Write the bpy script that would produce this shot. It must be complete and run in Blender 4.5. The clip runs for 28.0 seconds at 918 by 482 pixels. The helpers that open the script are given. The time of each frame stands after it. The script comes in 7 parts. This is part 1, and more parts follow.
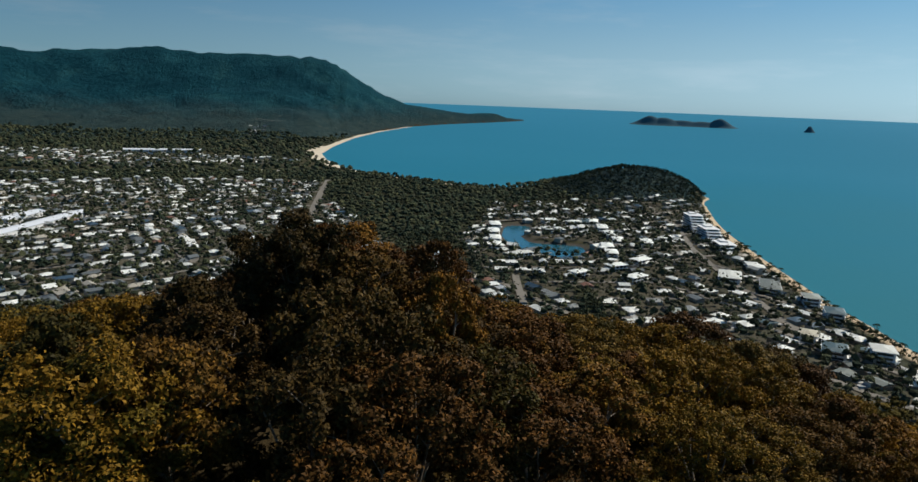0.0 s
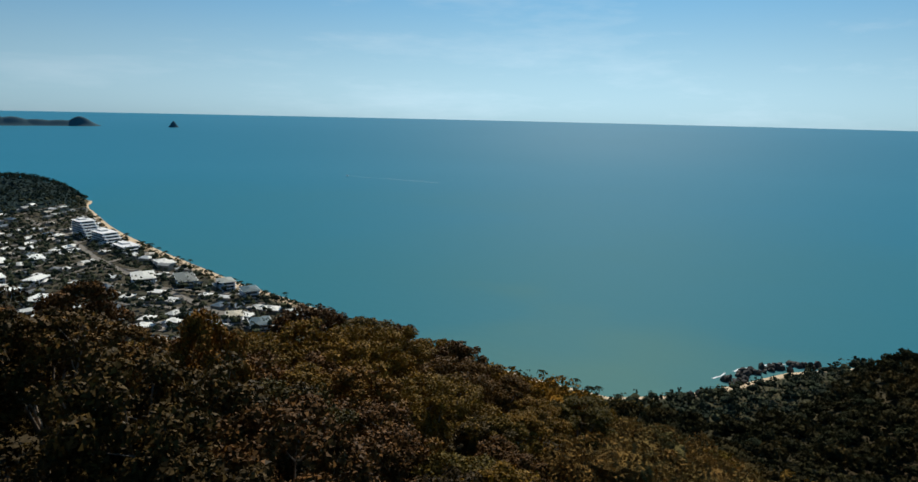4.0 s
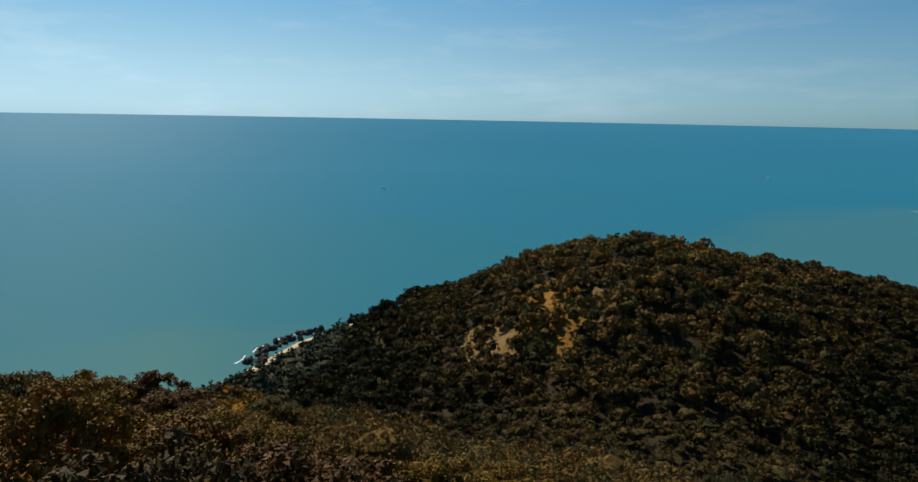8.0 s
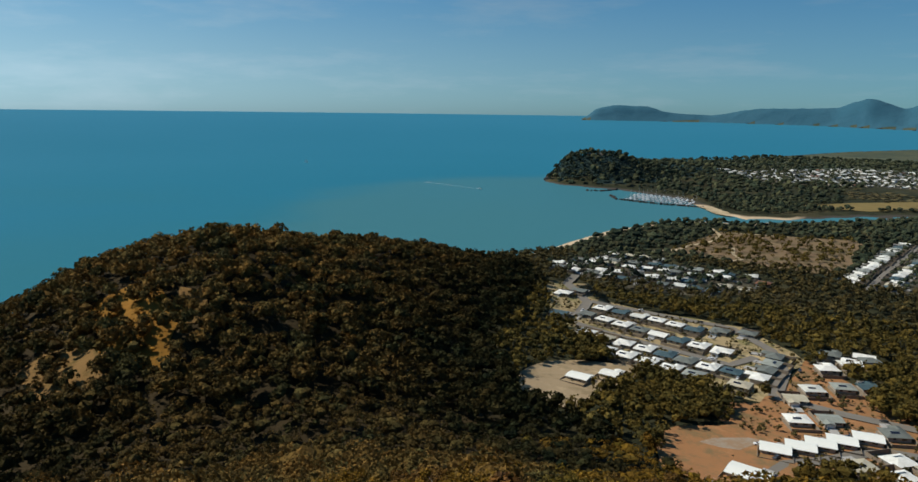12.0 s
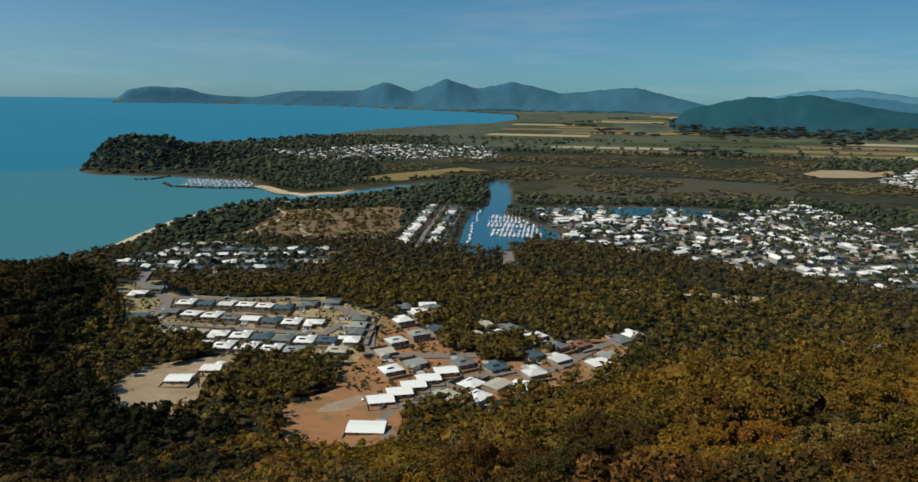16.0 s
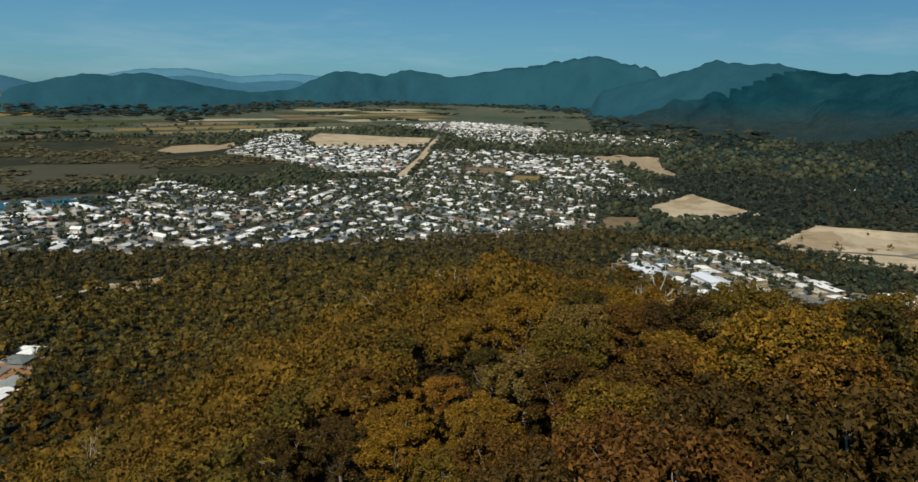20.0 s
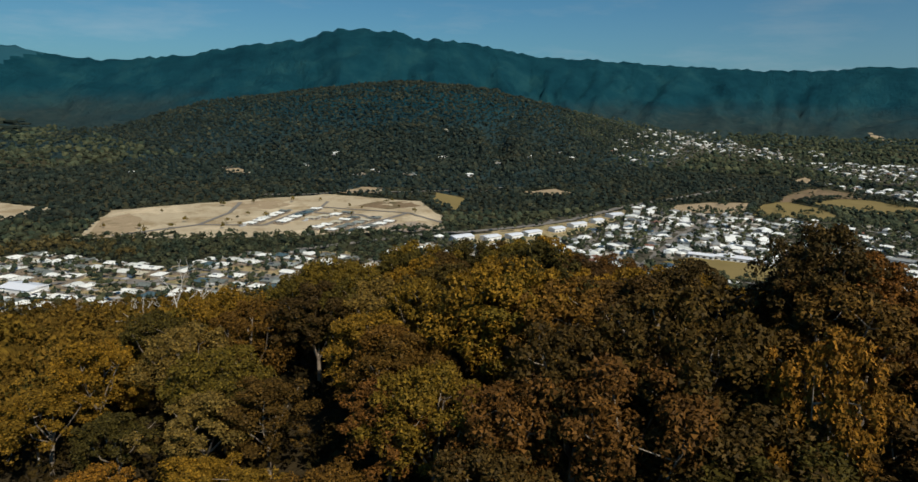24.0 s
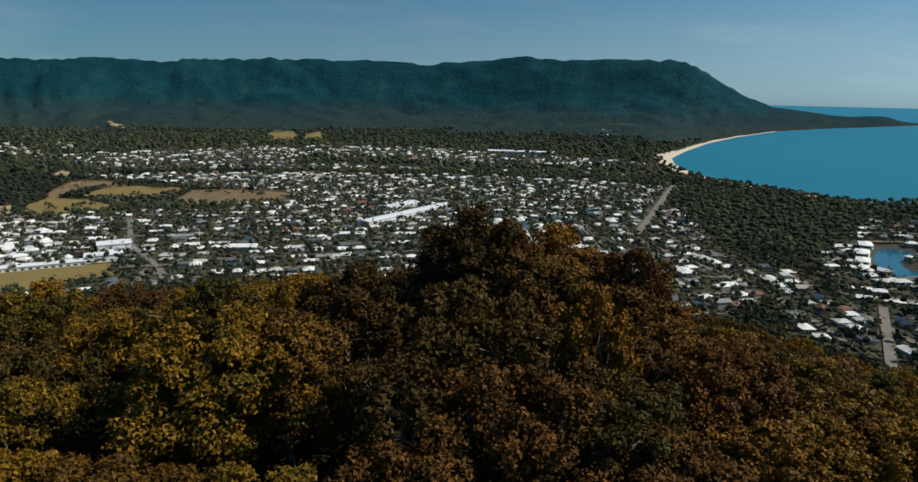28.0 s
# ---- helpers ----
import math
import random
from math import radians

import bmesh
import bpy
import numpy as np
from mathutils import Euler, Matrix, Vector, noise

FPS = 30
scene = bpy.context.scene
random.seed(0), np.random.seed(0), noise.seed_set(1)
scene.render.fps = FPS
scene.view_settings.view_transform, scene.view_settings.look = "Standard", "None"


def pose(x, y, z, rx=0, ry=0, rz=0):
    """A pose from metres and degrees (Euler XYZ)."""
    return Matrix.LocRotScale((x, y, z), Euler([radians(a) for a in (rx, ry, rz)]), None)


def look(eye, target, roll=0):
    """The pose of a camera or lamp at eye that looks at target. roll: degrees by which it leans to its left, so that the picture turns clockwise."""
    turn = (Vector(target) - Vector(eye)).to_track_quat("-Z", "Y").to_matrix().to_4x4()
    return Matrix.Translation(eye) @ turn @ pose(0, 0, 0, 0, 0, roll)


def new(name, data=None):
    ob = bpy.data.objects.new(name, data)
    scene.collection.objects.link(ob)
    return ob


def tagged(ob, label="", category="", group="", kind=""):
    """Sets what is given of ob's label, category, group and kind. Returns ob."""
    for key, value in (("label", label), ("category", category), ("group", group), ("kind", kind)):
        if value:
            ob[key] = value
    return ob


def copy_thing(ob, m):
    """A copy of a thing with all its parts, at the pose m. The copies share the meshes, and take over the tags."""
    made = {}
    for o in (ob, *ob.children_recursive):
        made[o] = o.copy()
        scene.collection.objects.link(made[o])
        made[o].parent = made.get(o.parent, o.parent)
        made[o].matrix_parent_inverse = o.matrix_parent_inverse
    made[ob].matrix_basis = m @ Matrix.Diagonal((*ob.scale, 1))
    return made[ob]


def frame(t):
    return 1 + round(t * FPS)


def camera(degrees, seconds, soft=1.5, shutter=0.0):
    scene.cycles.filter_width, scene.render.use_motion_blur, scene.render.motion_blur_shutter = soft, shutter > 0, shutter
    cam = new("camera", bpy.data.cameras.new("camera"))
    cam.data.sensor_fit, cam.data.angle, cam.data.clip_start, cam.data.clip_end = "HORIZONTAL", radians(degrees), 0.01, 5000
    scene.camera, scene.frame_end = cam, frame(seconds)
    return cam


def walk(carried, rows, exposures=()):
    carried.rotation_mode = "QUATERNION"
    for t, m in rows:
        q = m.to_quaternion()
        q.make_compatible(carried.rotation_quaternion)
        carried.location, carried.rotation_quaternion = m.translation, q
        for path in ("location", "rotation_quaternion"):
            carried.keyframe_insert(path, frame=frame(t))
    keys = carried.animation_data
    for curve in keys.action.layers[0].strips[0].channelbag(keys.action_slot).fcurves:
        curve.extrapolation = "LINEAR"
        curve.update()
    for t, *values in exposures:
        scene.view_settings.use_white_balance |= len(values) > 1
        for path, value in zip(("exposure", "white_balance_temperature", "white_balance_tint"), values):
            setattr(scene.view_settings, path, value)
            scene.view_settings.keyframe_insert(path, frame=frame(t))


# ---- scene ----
# camera: one orbit round the wooded hilltop, looking inward over it
cam = camera(67.42, 28.0)
# seconds, x, y, z, heading clockwise from +y, pitch, roll
PATH = [
    (0.0, -9.50, -26.96, 173.77, 8.92, -11.65, 2.14),
    (0.5, -12.55, -26.10, 173.70, 15.21, -11.44, 2.24),
    (1.0, -15.53, -24.92, 173.64, 21.67, -11.22, 2.20),
    (1.5, -18.28, -23.47, 173.58, 28.05, -11.01, 1.93),
    (2.0, -20.73, -21.79, 173.54, 34.32, -10.85, 1.73),
    (2.5, -22.97, -19.81, 173.49, 40.61, -10.73, 1.61),
    (3.0, -24.90, -17.66, 173.41, 46.53, -10.63, 1.47),
    (3.5, -26.67, -15.21, 173.29, 52.55, -10.51, 1.47),
    (4.0, -28.09, -12.63, 173.18, 58.10, -10.44, 1.30),
    (4.5, -29.27, -9.84, 173.11, 63.73, -10.38, 1.06),
    (5.5, -31.02, -4.15, 172.69, 74.4, -10.40, 1.15),
    (6.5, -31.69, 1.66, 172.27, 84.90, -10.44, 1.28),
    (7.0, -31.67, 4.74, 172.30, 90.60, -10.42, 1.28),
    (7.5, -31.43, 7.59, 172.34, 95.80, -10.39, 1.10),
    (8.0, -30.97, 10.44, 172.40, 101.08, -10.42, 1.08),
    (8.5, -30.33, 13.09, 172.47, 105.99, -10.42, 1.08),
    (9.0, -29.42, 15.77, 172.55, 111.11, -10.47, 0.99),
    (9.5, -28.27, 18.35, 172.64, 116.12, -10.47, 0.92),
    (10.0, -26.90, 20.81, 172.71, 120.97, -10.55, 0.87),
    (10.5, -25.39, 23.07, 172.77, 125.53, -10.60, 0.81),
    (11.0, -23.80, 25.06, 172.82, 129.73, -10.68, 0.75),
    (11.5, -22.08, 26.90, 172.84, 133.88, -10.78, 0.75),
    (12.0, -20.18, 28.65, 172.86, 138.24, -10.89, 0.76),
    (12.5, -18.18, 30.22, 172.86, 142.54, -10.99, 0.71),
    (13.5, -13.72, 32.85, 172.75, 151.4, -11.22, 0.71),
    (14.5, -8.79, 34.37, 172.61, 160.30, -11.45, 0.72),
    (15.0, -6.42, 34.66, 172.61, 164.98, -11.57, 0.82),
    (15.5, -3.93, 34.71, 172.63, 169.82, -11.70, 0.81),
    (16.0, -1.35, 34.48, 172.66, 174.83, -11.82, 0.89),
    (16.5, 1.41, 34.01, 172.70, 180.49, -11.92, 0.91),
    (17.0, 4.28, 33.25, 172.73, 186.83, -12.07, 0.99),
    (17.5, 7.14, 32.12, 172.76, 193.29, -12.16, 1.09),
    (18.0, 9.94, 30.63, 172.78, 199.57, -12.27, 1.16),
    (18.5, 12.66, 28.90, 172.83, 205.84, -12.41, 1.27),
    (19.0, 15.31, 26.94, 172.91, 212.33, -12.49, 1.39),
    (19.5, 17.75, 24.74, 173.02, 218.88, -12.51, 1.45),
    (20.0, 20.01, 22.14, 173.18, 225.85, -12.55, 1.47),
    (20.5, 21.93, 19.20, 173.36, 232.89, -12.59, 1.33),
    (21.0, 23.50, 15.98, 173.56, 240.07, -12.62, 1.11),
    (21.5, 24.66, 12.62, 173.72, 247.18, -12.62, 0.96),
    (22.5, 26.30, 5.35, 173.35, 261.3, -12.56, 1.07),
    (23.5, 26.11, -2.00, 172.89, 275.15, -12.47, 1.21),
    (24.0, 25.13, -5.20, 172.97, 282.38, -12.43, 1.15),
    (24.5, 23.60, -8.55, 173.08, 290.13, -12.38, 1.13),
    (25.0, 21.65, -11.55, 173.18, 297.25, -12.36, 1.07),
    (25.5, 19.37, -14.20, 173.25, 304.20, -12.30, 1.03),
    (26.0, 16.58, -16.67, 173.30, 311.89, -12.28, 1.10),
    (26.5, 13.52, -18.63, 173.29, 319.33, -12.23, 1.04),
    (27.0, 10.23, -20.19, 173.26, 326.51, -12.19, 1.10),
    (27.5, 6.89, -21.32, 173.23, 333.06, -12.15, 0.99),
    (28.0, 3.27, -22.10, 173.22, 340.10, -12.10, 1.05),
]
walk(cam, [(t, pose(x, y, z) @ pose(0, 0, 0, 90 + p, 0, -a) @ pose(0, 0, 0, 0, 0, r)) for t, x, y, z, a, p, r in PATH])

# ---- light: clear morning, sun over the sea ----
SUN_AZ, SUN_EL = 70.0, 45.0
world = bpy.data.worlds.new("sky")
scene.world = world
world.use_nodes = True
wn, wl = world.node_tree.nodes, world.node_tree.links
wn.clear()
w_out = wn.new("ShaderNodeOutputWorld")
w_bg = wn.new("ShaderNodeBackground")
w_sky = wn.new("ShaderNodeTexSky")
w_sky.sky_type = "NISHITA"
w_sky.sun_disc = False
w_sky.sun_elevation, w_sky.sun_rotation = radians(SUN_EL), radians(SUN_AZ)
w_sky.air_density, w_sky.dust_density, w_sky.ozone_density = 1.0, 0.7, 3.0
w_bg.inputs["Strength"].default_value = 0.082
w_geo = wn.new("ShaderNodeTexCoord")
w_up = wn.new("ShaderNodeVectorMath")
w_up.operation = "ADD"
w_up.inputs[1].default_value = (0, 0, 0.02)
wl.new(w_geo.outputs["Generated"], w_up.inputs[0])
wl.new(w_up.outputs[0], w_sky.inputs["Vector"])


def w_mix(a, b, fac, how="MIX"):
    n = wn.new("ShaderNodeMix")
    n.data_type, n.blend_type = "RGBA", how
    for sock, v in ((n.inputs["Factor"], fac), (n.inputs["A"], a), (n.inputs["B"], b)):
        if isinstance(v, bpy.types.NodeSocket):
            wl.new(v, sock)
        else:
            sock.default_value = v
    return n.outputs["Result"]


w_clear = w_mix(w_sky.outputs[0], (0.29, 0.76, 0.99, 1), 1.0, "MULTIPLY")
# sea haze near the horizon: as bright as the sky there, but paler
w_grey = wn.new("ShaderNodeRGBToBW")
wl.new(w_sky.outputs[0], w_grey.inputs[0])
w_pale = w_mix(w_grey.outputs[0], (0.71, 0.98, 1.17, 1), 1.0, "MULTIPLY")
w_sep = wn.new("ShaderNodeSeparateXYZ")
wl.new(w_geo.outputs["Generated"], w_sep.inputs[0])
w_low = wn.new("ShaderNodeMapRange")
w_low.interpolation_type = "SMOOTHSTEP"
for k, v in (("From Min", 0.0), ("From Max", 0.27), ("To Min", 0.78), ("To Max", 0.0)):
    w_low.inputs[k].default_value = v
wl.new(w_sep.outputs["Z"], w_low.inputs["Value"])
w_sea = wn.new("ShaderNodeVectorMath")
w_sea.operation = "DOT_PRODUCT"
w_sea.inputs[1].default_value = (math.sin(radians(100)), math.cos(radians(100)), 0)
wl.new(w_geo.outputs["Generated"], w_sea.inputs[0])
# the haze lies thickest in the north-east
w_hazy = wn.new("ShaderNodeVectorMath")
w_hazy.operation = "DOT_PRODUCT"
w_hazy.inputs[1].default_value = (math.sin(radians(55)), math.cos(radians(55)), 0)
wl.new(w_geo.outputs["Generated"], w_hazy.inputs[0])
w_side = wn.new("ShaderNodeMapRange")
for k, v in (("From Min", -0.6), ("From Max", 0.9), ("To Min", 0.34), ("To Max", 1.0)):
    w_side.inputs[k].default_value = v
wl.new(w_hazy.outputs["Value"], w_side.inputs["Value"])
w_haze = wn.new("ShaderNodeMath")
w_haze.operation = "MULTIPLY"
wl.new(w_low.outputs[0], w_haze.inputs[0])
wl.new(w_side.outputs[0], w_haze.inputs[1])
w_air = w_mix(w_clear, w_pale, w_haze.outputs[0])
# thin streaks of high cloud
w_squash = wn.new("ShaderNodeMapping")
w_squash.inputs["Scale"].default_value = (2.2, 3.2, 15.0)
w_squash.inputs["Rotation"].default_value = (0.12, 0.05, 0.4)
wl.new(w_geo.outputs["Generated"], w_squash.inputs[0])
w_noise = wn.new("ShaderNodeTexNoise")
w_noise.inputs["Scale"].default_value, w_noise.inputs["Detail"].default_value, w_noise.inputs["Roughness"].default_value = 1.3, 7.0, 0.62
wl.new(w_squash.outputs[0], w_noise.inputs["Vector"])
w_cloud = wn.new("ShaderNodeMapRange")
for k, v in (("From Min", 0.5), ("From Max", 0.78), ("To Min", 0.0), ("To Max", 0.42)):
    w_cloud.inputs[k].default_value = v
wl.new(w_noise.outputs["Fac"], w_cloud.inputs["Value"])
w_bright = w_mix(w_pale, (1.35, 1.25, 1.2, 1), 1.0, "MULTIPLY")
# the sky away from the sun is a deeper blue
w_deep = wn.new("ShaderNodeMapRange")
for k, v in (("From Min", -0.85), ("From Max", 0.0), ("To Min", 0.78), ("To Max", 1.0)):
    w_deep.inputs[k].default_value = v
wl.new(w_sea.outputs["Value"], w_deep.inputs["Value"])
wl.new(w_mix(w_mix(w_air, w_bright, w_cloud.outputs[0]), w_deep.outputs[0], 1.0, "MULTIPLY"), w_bg.inputs[0])
wl.new(w_bg.outputs[0], w_out.inputs[0])

sun_data = bpy.data.lights.new("sun", "SUN")
sun_data.energy, sun_data.angle, sun_data.color = 4.3, radians(0.6), (1.0, 0.935, 0.81)
sun = new("sun", sun_data)
_a, _e = radians(SUN_AZ), radians(SUN_EL)
sun.matrix_world = look((0, 0, 900), Vector((0, 0, 900)) - Vector((math.sin(_a) * math.cos(_e), math.cos(_a) * math.cos(_e), math.sin(_e))))
scene.view_settings.exposure = 0.0

# ---- materials ----


class Mat:
    """A short way to write a node material."""

    def __init__(self, name, rough=0.8, spec=0.3, metal=0.0):
        self.m = bpy.data.materials.new(name)
        self.m.use_nodes = True
        self.t = self.m.node_tree
        self.b = self.t.nodes["Principled BSDF"]
        self.b.inputs["Roughness"].default_value = rough
        self.b.inputs["Specular IOR Level"].default_value = spec
        self.b.inputs["Metallic"].default_value = metal

    def node(self, kind, **ins):
        n = self.t.nodes.new(kind)
        for k, v in ins.items():
            sock = n.inputs[k.replace("_", " ")]
            if isinstance(v, bpy.types.NodeSocket):
                self.t.links.new(v, sock)
            else:
                sock.default_value = v
        return n

    def position(self):
        return self.node("ShaderNodeNewGeometry").outputs["Position"]

    def noise(self, scale, detail=4.0, rough=0.6, vec=None):
        return self.node("ShaderNodeTexNoise", Vector=vec or self.position(), Scale=scale, Detail=detail, Roughness=rough).outputs["Fac"]

    def ramp(self, fac, stops):
        n = self.node("ShaderNodeValToRGB", Fac=fac)
        cr = n.color_ramp
        while len(cr.elements) < len(stops):
            cr.elements.new(0.5)
        for e, (p, c) in zip(cr.elements, stops):
            e.position, e.color = p, (*c, 1)
        return n.outputs["Color"]

    def mix(self, a, b, fac, how="MIX"):
        n = self.t.nodes.new("ShaderNodeMix")
        n.data_type, n.blend_type = "RGBA", how
        for sock, v in ((n.inputs["Factor"], fac), (n.inputs["A"], a), (n.inputs["B"], b)):
            if isinstance(v, bpy.types.NodeSocket):
                self.t.links.new(v, sock)
            elif isinstance(v, (int, float)):
                sock.default_value = v
            else:
                sock.default_value = (*v, 1)
        return n.outputs["Result"]

    def colour(self, c):
        if isinstance(c, bpy.types.NodeSocket):
            self.t.links.new(c, self.b.inputs["Base Color"])
        else:
            self.b.inputs["Base Color"].default_value = (*c, 1)
        return self

    def bump(self, height, strength=0.5, distance=0.1):
        n = self.node("ShaderNodeBump", Height=height, Strength=strength, Distance=distance)
        self.t.links.new(n.outputs[0], self.b.inputs["Normal"])
        return self

    def see_through(self, share):
        """Lets part of the light through, as thin leaves do."""
        tr = self.t.nodes.new("ShaderNodeBsdfTranslucent")
        mx = self.t.nodes.new("ShaderNodeMixShader")
        out = self.t.nodes["Material Output"]
        src = self.b.inputs["Base Color"].links[0].from_socket
        self.t.links.new(src, tr.inputs["Color"])
        mx.inputs[0].default_value = share
        self.t.links.new(self.b.outputs[0], mx.inputs[1])
        self.t.links.new(tr.outputs[0], mx.inputs[2])
        self.t.links.new(mx.outputs[0], out.inputs["Surface"])
        return self


def plain(name, colour, rough=0.8, spec=0.3, metal=0.0, grain=3.0, vary=0.35):
    m = Mat(name, rough, spec, metal)
    lo = tuple(c * (1 - vary) for c in colour)
    m.colour(m.mix(lo, colour, m.noise(grain, 5.0)))
    return m.m


def leaf_material(name, stops, patch=0.07, share=0.1):
    """Foliage that changes by broad patches, from tree to tree and from leaf to leaf."""
    m = Mat(name, 0.9, 0.04)
    broad = m.noise(patch, 3.0, 0.7)
    single = m.node("ShaderNodeAttribute")
    single.attribute_name = "hue"
    base = m.ramp(m.mix(broad, single.outputs["Fac"], 0.5), stops)
    base = m.mix(base, m.ramp(single.outputs["Fac"], [(0.2, (0.74, 0.74, 0.76)), (0.8, (1.22, 1.2, 1.15))]), 1.0, "MULTIPLY")
    isl = m.node("ShaderNodeNewGeometry").outputs["Random Per Island"]
    v = m.ramp(isl, [(0.0, (0.5, 0.5, 0.5)), (1.0, (1.3, 1.22, 1.1))])
    m.colour(m.mix(base, v, 1.0, "MULTIPLY"))
    m.bump(m.noise(0.55, 5.0, 0.75), 0.9, 2.0)
    return m.see_through(share).m


def hill_leaf(name, low, high):
    """Foliage of a hill: dark green with painted-in shade in the gullies, dry brown gums on the upper slope; hue by
    tree.
    """
    m = Mat(name, 0.9, 0.04)
    single = m.node("ShaderNodeAttribute")
    single.attribute_name = "hue"
    pick = m.mix(m.noise(0.03, 3.0, 0.7), single.outputs["Fac"], 0.55)
    z = m.node("ShaderNodeSeparateXYZ", Vector=m.position()).outputs["Z"]
    up = m.node("ShaderNodeMath", Value=m.noise(0.02, 3.0, 0.6))
    up.operation = "MULTIPLY_ADD"
    up.inputs[1].default_value = 50.0
    m.t.links.new(z, up.inputs[2])
    dry = m.node("ShaderNodeMapRange", Value=up.outputs[0])
    dry.inputs["From Min"].default_value, dry.inputs["From Max"].default_value = 50, 94
    base = m.mix(m.ramp(pick, low), m.ramp(pick, high), dry.outputs[0])
    isl = m.node("ShaderNodeNewGeometry").outputs["Random Per Island"]
    v = m.ramp(isl, [(0.0, (0.5, 0.5, 0.5)), (1.0, (1.3, 1.22, 1.1))])
    m.colour(m.mix(base, v, 1.0, "MULTIPLY"))
    m.bump(m.noise(0.55, 5.0, 0.75), 0.9, 2.0)
    return m.see_through(0.1).m


def tree_material(name, stops, share=0.1):
    """Foliage whose hue is one for each tree; the leaves are waxy and catch the sun."""
    m = Mat(name, 0.6, 0.07)
    rnd = m.node("ShaderNodeObjectInfo").outputs["Random"]
    base = m.ramp(rnd, stops)
    isl = m.node("ShaderNodeNewGeometry").outputs["Random Per Island"]
    v = m.ramp(isl, [(0.0, (0.45, 0.45, 0.45)), (0.75, (1.0, 1.0, 1.0)), (1.0, (1.6, 1.5, 1.3))])
    m.colour(m.mix(base, v, 1.0, "MULTIPLY"))
    return m.see_through(share).m


OCHRE, RUST, OLIVE, DARK, PALE = (0.212, 0.114, 0.012), (0.125, 0.062, 0.011), (0.110, 0.080, 0.012), (0.052, 0.041, 0.010), (0.165, 0.108, 0.026)
M_NEAR = tree_material("hill_foliage", [(0.0, RUST), (0.18, DARK), (0.34, OLIVE), (0.55, OCHRE), (0.8, (0.165, 0.095, 0.012)), (0.95, OCHRE), (1.0, PALE)])
M_KNOLL = tree_material("knoll_foliage", [(0.0, (0.160, 0.066, 0.012)), (0.2, (0.084, 0.041, 0.011)), (0.42, (0.130, 0.057, 0.011)), (0.6, (0.056, 0.036, 0.010)), (0.8, (0.165, 0.080, 0.012)), (1.0, (0.220, 0.100, 0.012))], 0.02)
# dark olive gums, and crowns with shade painted into the leaf colour
M_SHADY = tree_material("olive_and_shade_foliage", [(0.0, (0.064, 0.035, 0.010)), (0.35, (0.084, 0.052, 0.010)), (0.6, (0.046, 0.027, 0.009)), (0.8, (0.110, 0.054, 0.010)), (1.0, (0.066, 0.042, 0.010))], 0.06)
M_RUSTY = leaf_material("rusty_slope_foliage", [(0.30, (0.105, 0.068, 0.014)), (0.40, (0.170, 0.100, 0.016)), (0.47, (0.225, 0.120, 0.016)), (0.55, (0.265, 0.138, 0.017)), (0.63, (0.160, 0.108, 0.018)), (0.74, (0.22, 0.145, 0.03))], 0.025)
M_WOODS = leaf_material("mixed_lowland_foliage", [(0.3, (0.040, 0.043, 0.024)), (0.43, (0.072, 0.069, 0.032)), (0.53, (0.116, 0.090, 0.035)), (0.62, (0.072, 0.069, 0.034)), (0.74, (0.135, 0.110, 0.052))], 0.02, 0.06)
M_MID = leaf_material("slope_foliage", [(0.30, (0.105, 0.086, 0.020)), (0.40, (0.165, 0.128, 0.028)), (0.47, (0.200, 0.122, 0.024)), (0.55, (0.235, 0.140, 0.022)), (0.63, (0.165, 0.126, 0.022)), (0.74, (0.23, 0.17, 0.06))], 0.025)
# low stops near black: shade of the gullies painted into the green
M_SPUR = hill_leaf("spur_foliage", [(0.3, (0.011, 0.018, 0.010)), (0.42, (0.023, 0.030, 0.014)), (0.52, (0.050, 0.044, 0.017)), (0.62, (0.024, 0.032, 0.016)), (0.74, (0.068, 0.058, 0.021))], [(0.28, (0.080, 0.082, 0.034)), (0.40, (0.145, 0.122, 0.044)), (0.48, (0.25, 0.145, 0.042)), (0.56, (0.155, 0.120, 0.042)), (0.64, (0.29, 0.165, 0.044)), (0.76, (0.14, 0.116, 0.050))])
M_FOOT = leaf_material("foothill_foliage", [(0.3, (0.062, 0.060, 0.022)), (0.45, (0.114, 0.094, 0.028)), (0.58, (0.152, 0.110, 0.027)), (0.7, (0.100, 0.088, 0.032))], 0.02, 0.06)
M_FLAT = leaf_material("lowland_foliage", [(0.3, (0.025, 0.042, 0.031)), (0.45, (0.048, 0.066, 0.044)), (0.58, (0.084, 0.090, 0.050)), (0.72, (0.042, 0.062, 0.043))], 0.012, 0.05)
M_RIDGE = leaf_material("range_foot_foliage", [(0.3, (0.015, 0.027, 0.024)), (0.5, (0.030, 0.042, 0.034)), (0.68, (0.054, 0.056, 0.036))], 0.012, 0.04)
M_HEAD = leaf_material("headland_foliage", [(0.3, (0.015, 0.034, 0.028)), (0.45, (0.028, 0.049, 0.039)), (0.58, (0.050, 0.064, 0.043)), (0.72, (0.027, 0.048, 0.038))], 0.014, 0.04)
M_DRY = leaf_material("dry_foothill_foliage", [(0.3, (0.060, 0.042, 0.013)), (0.43, (0.105, 0.075, 0.016)), (0.53, (0.145, 0.080, 0.014)), (0.62, (0.10, 0.070, 0.016)), (0.74, (0.15, 0.105, 0.03))], 0.03, 0.06)
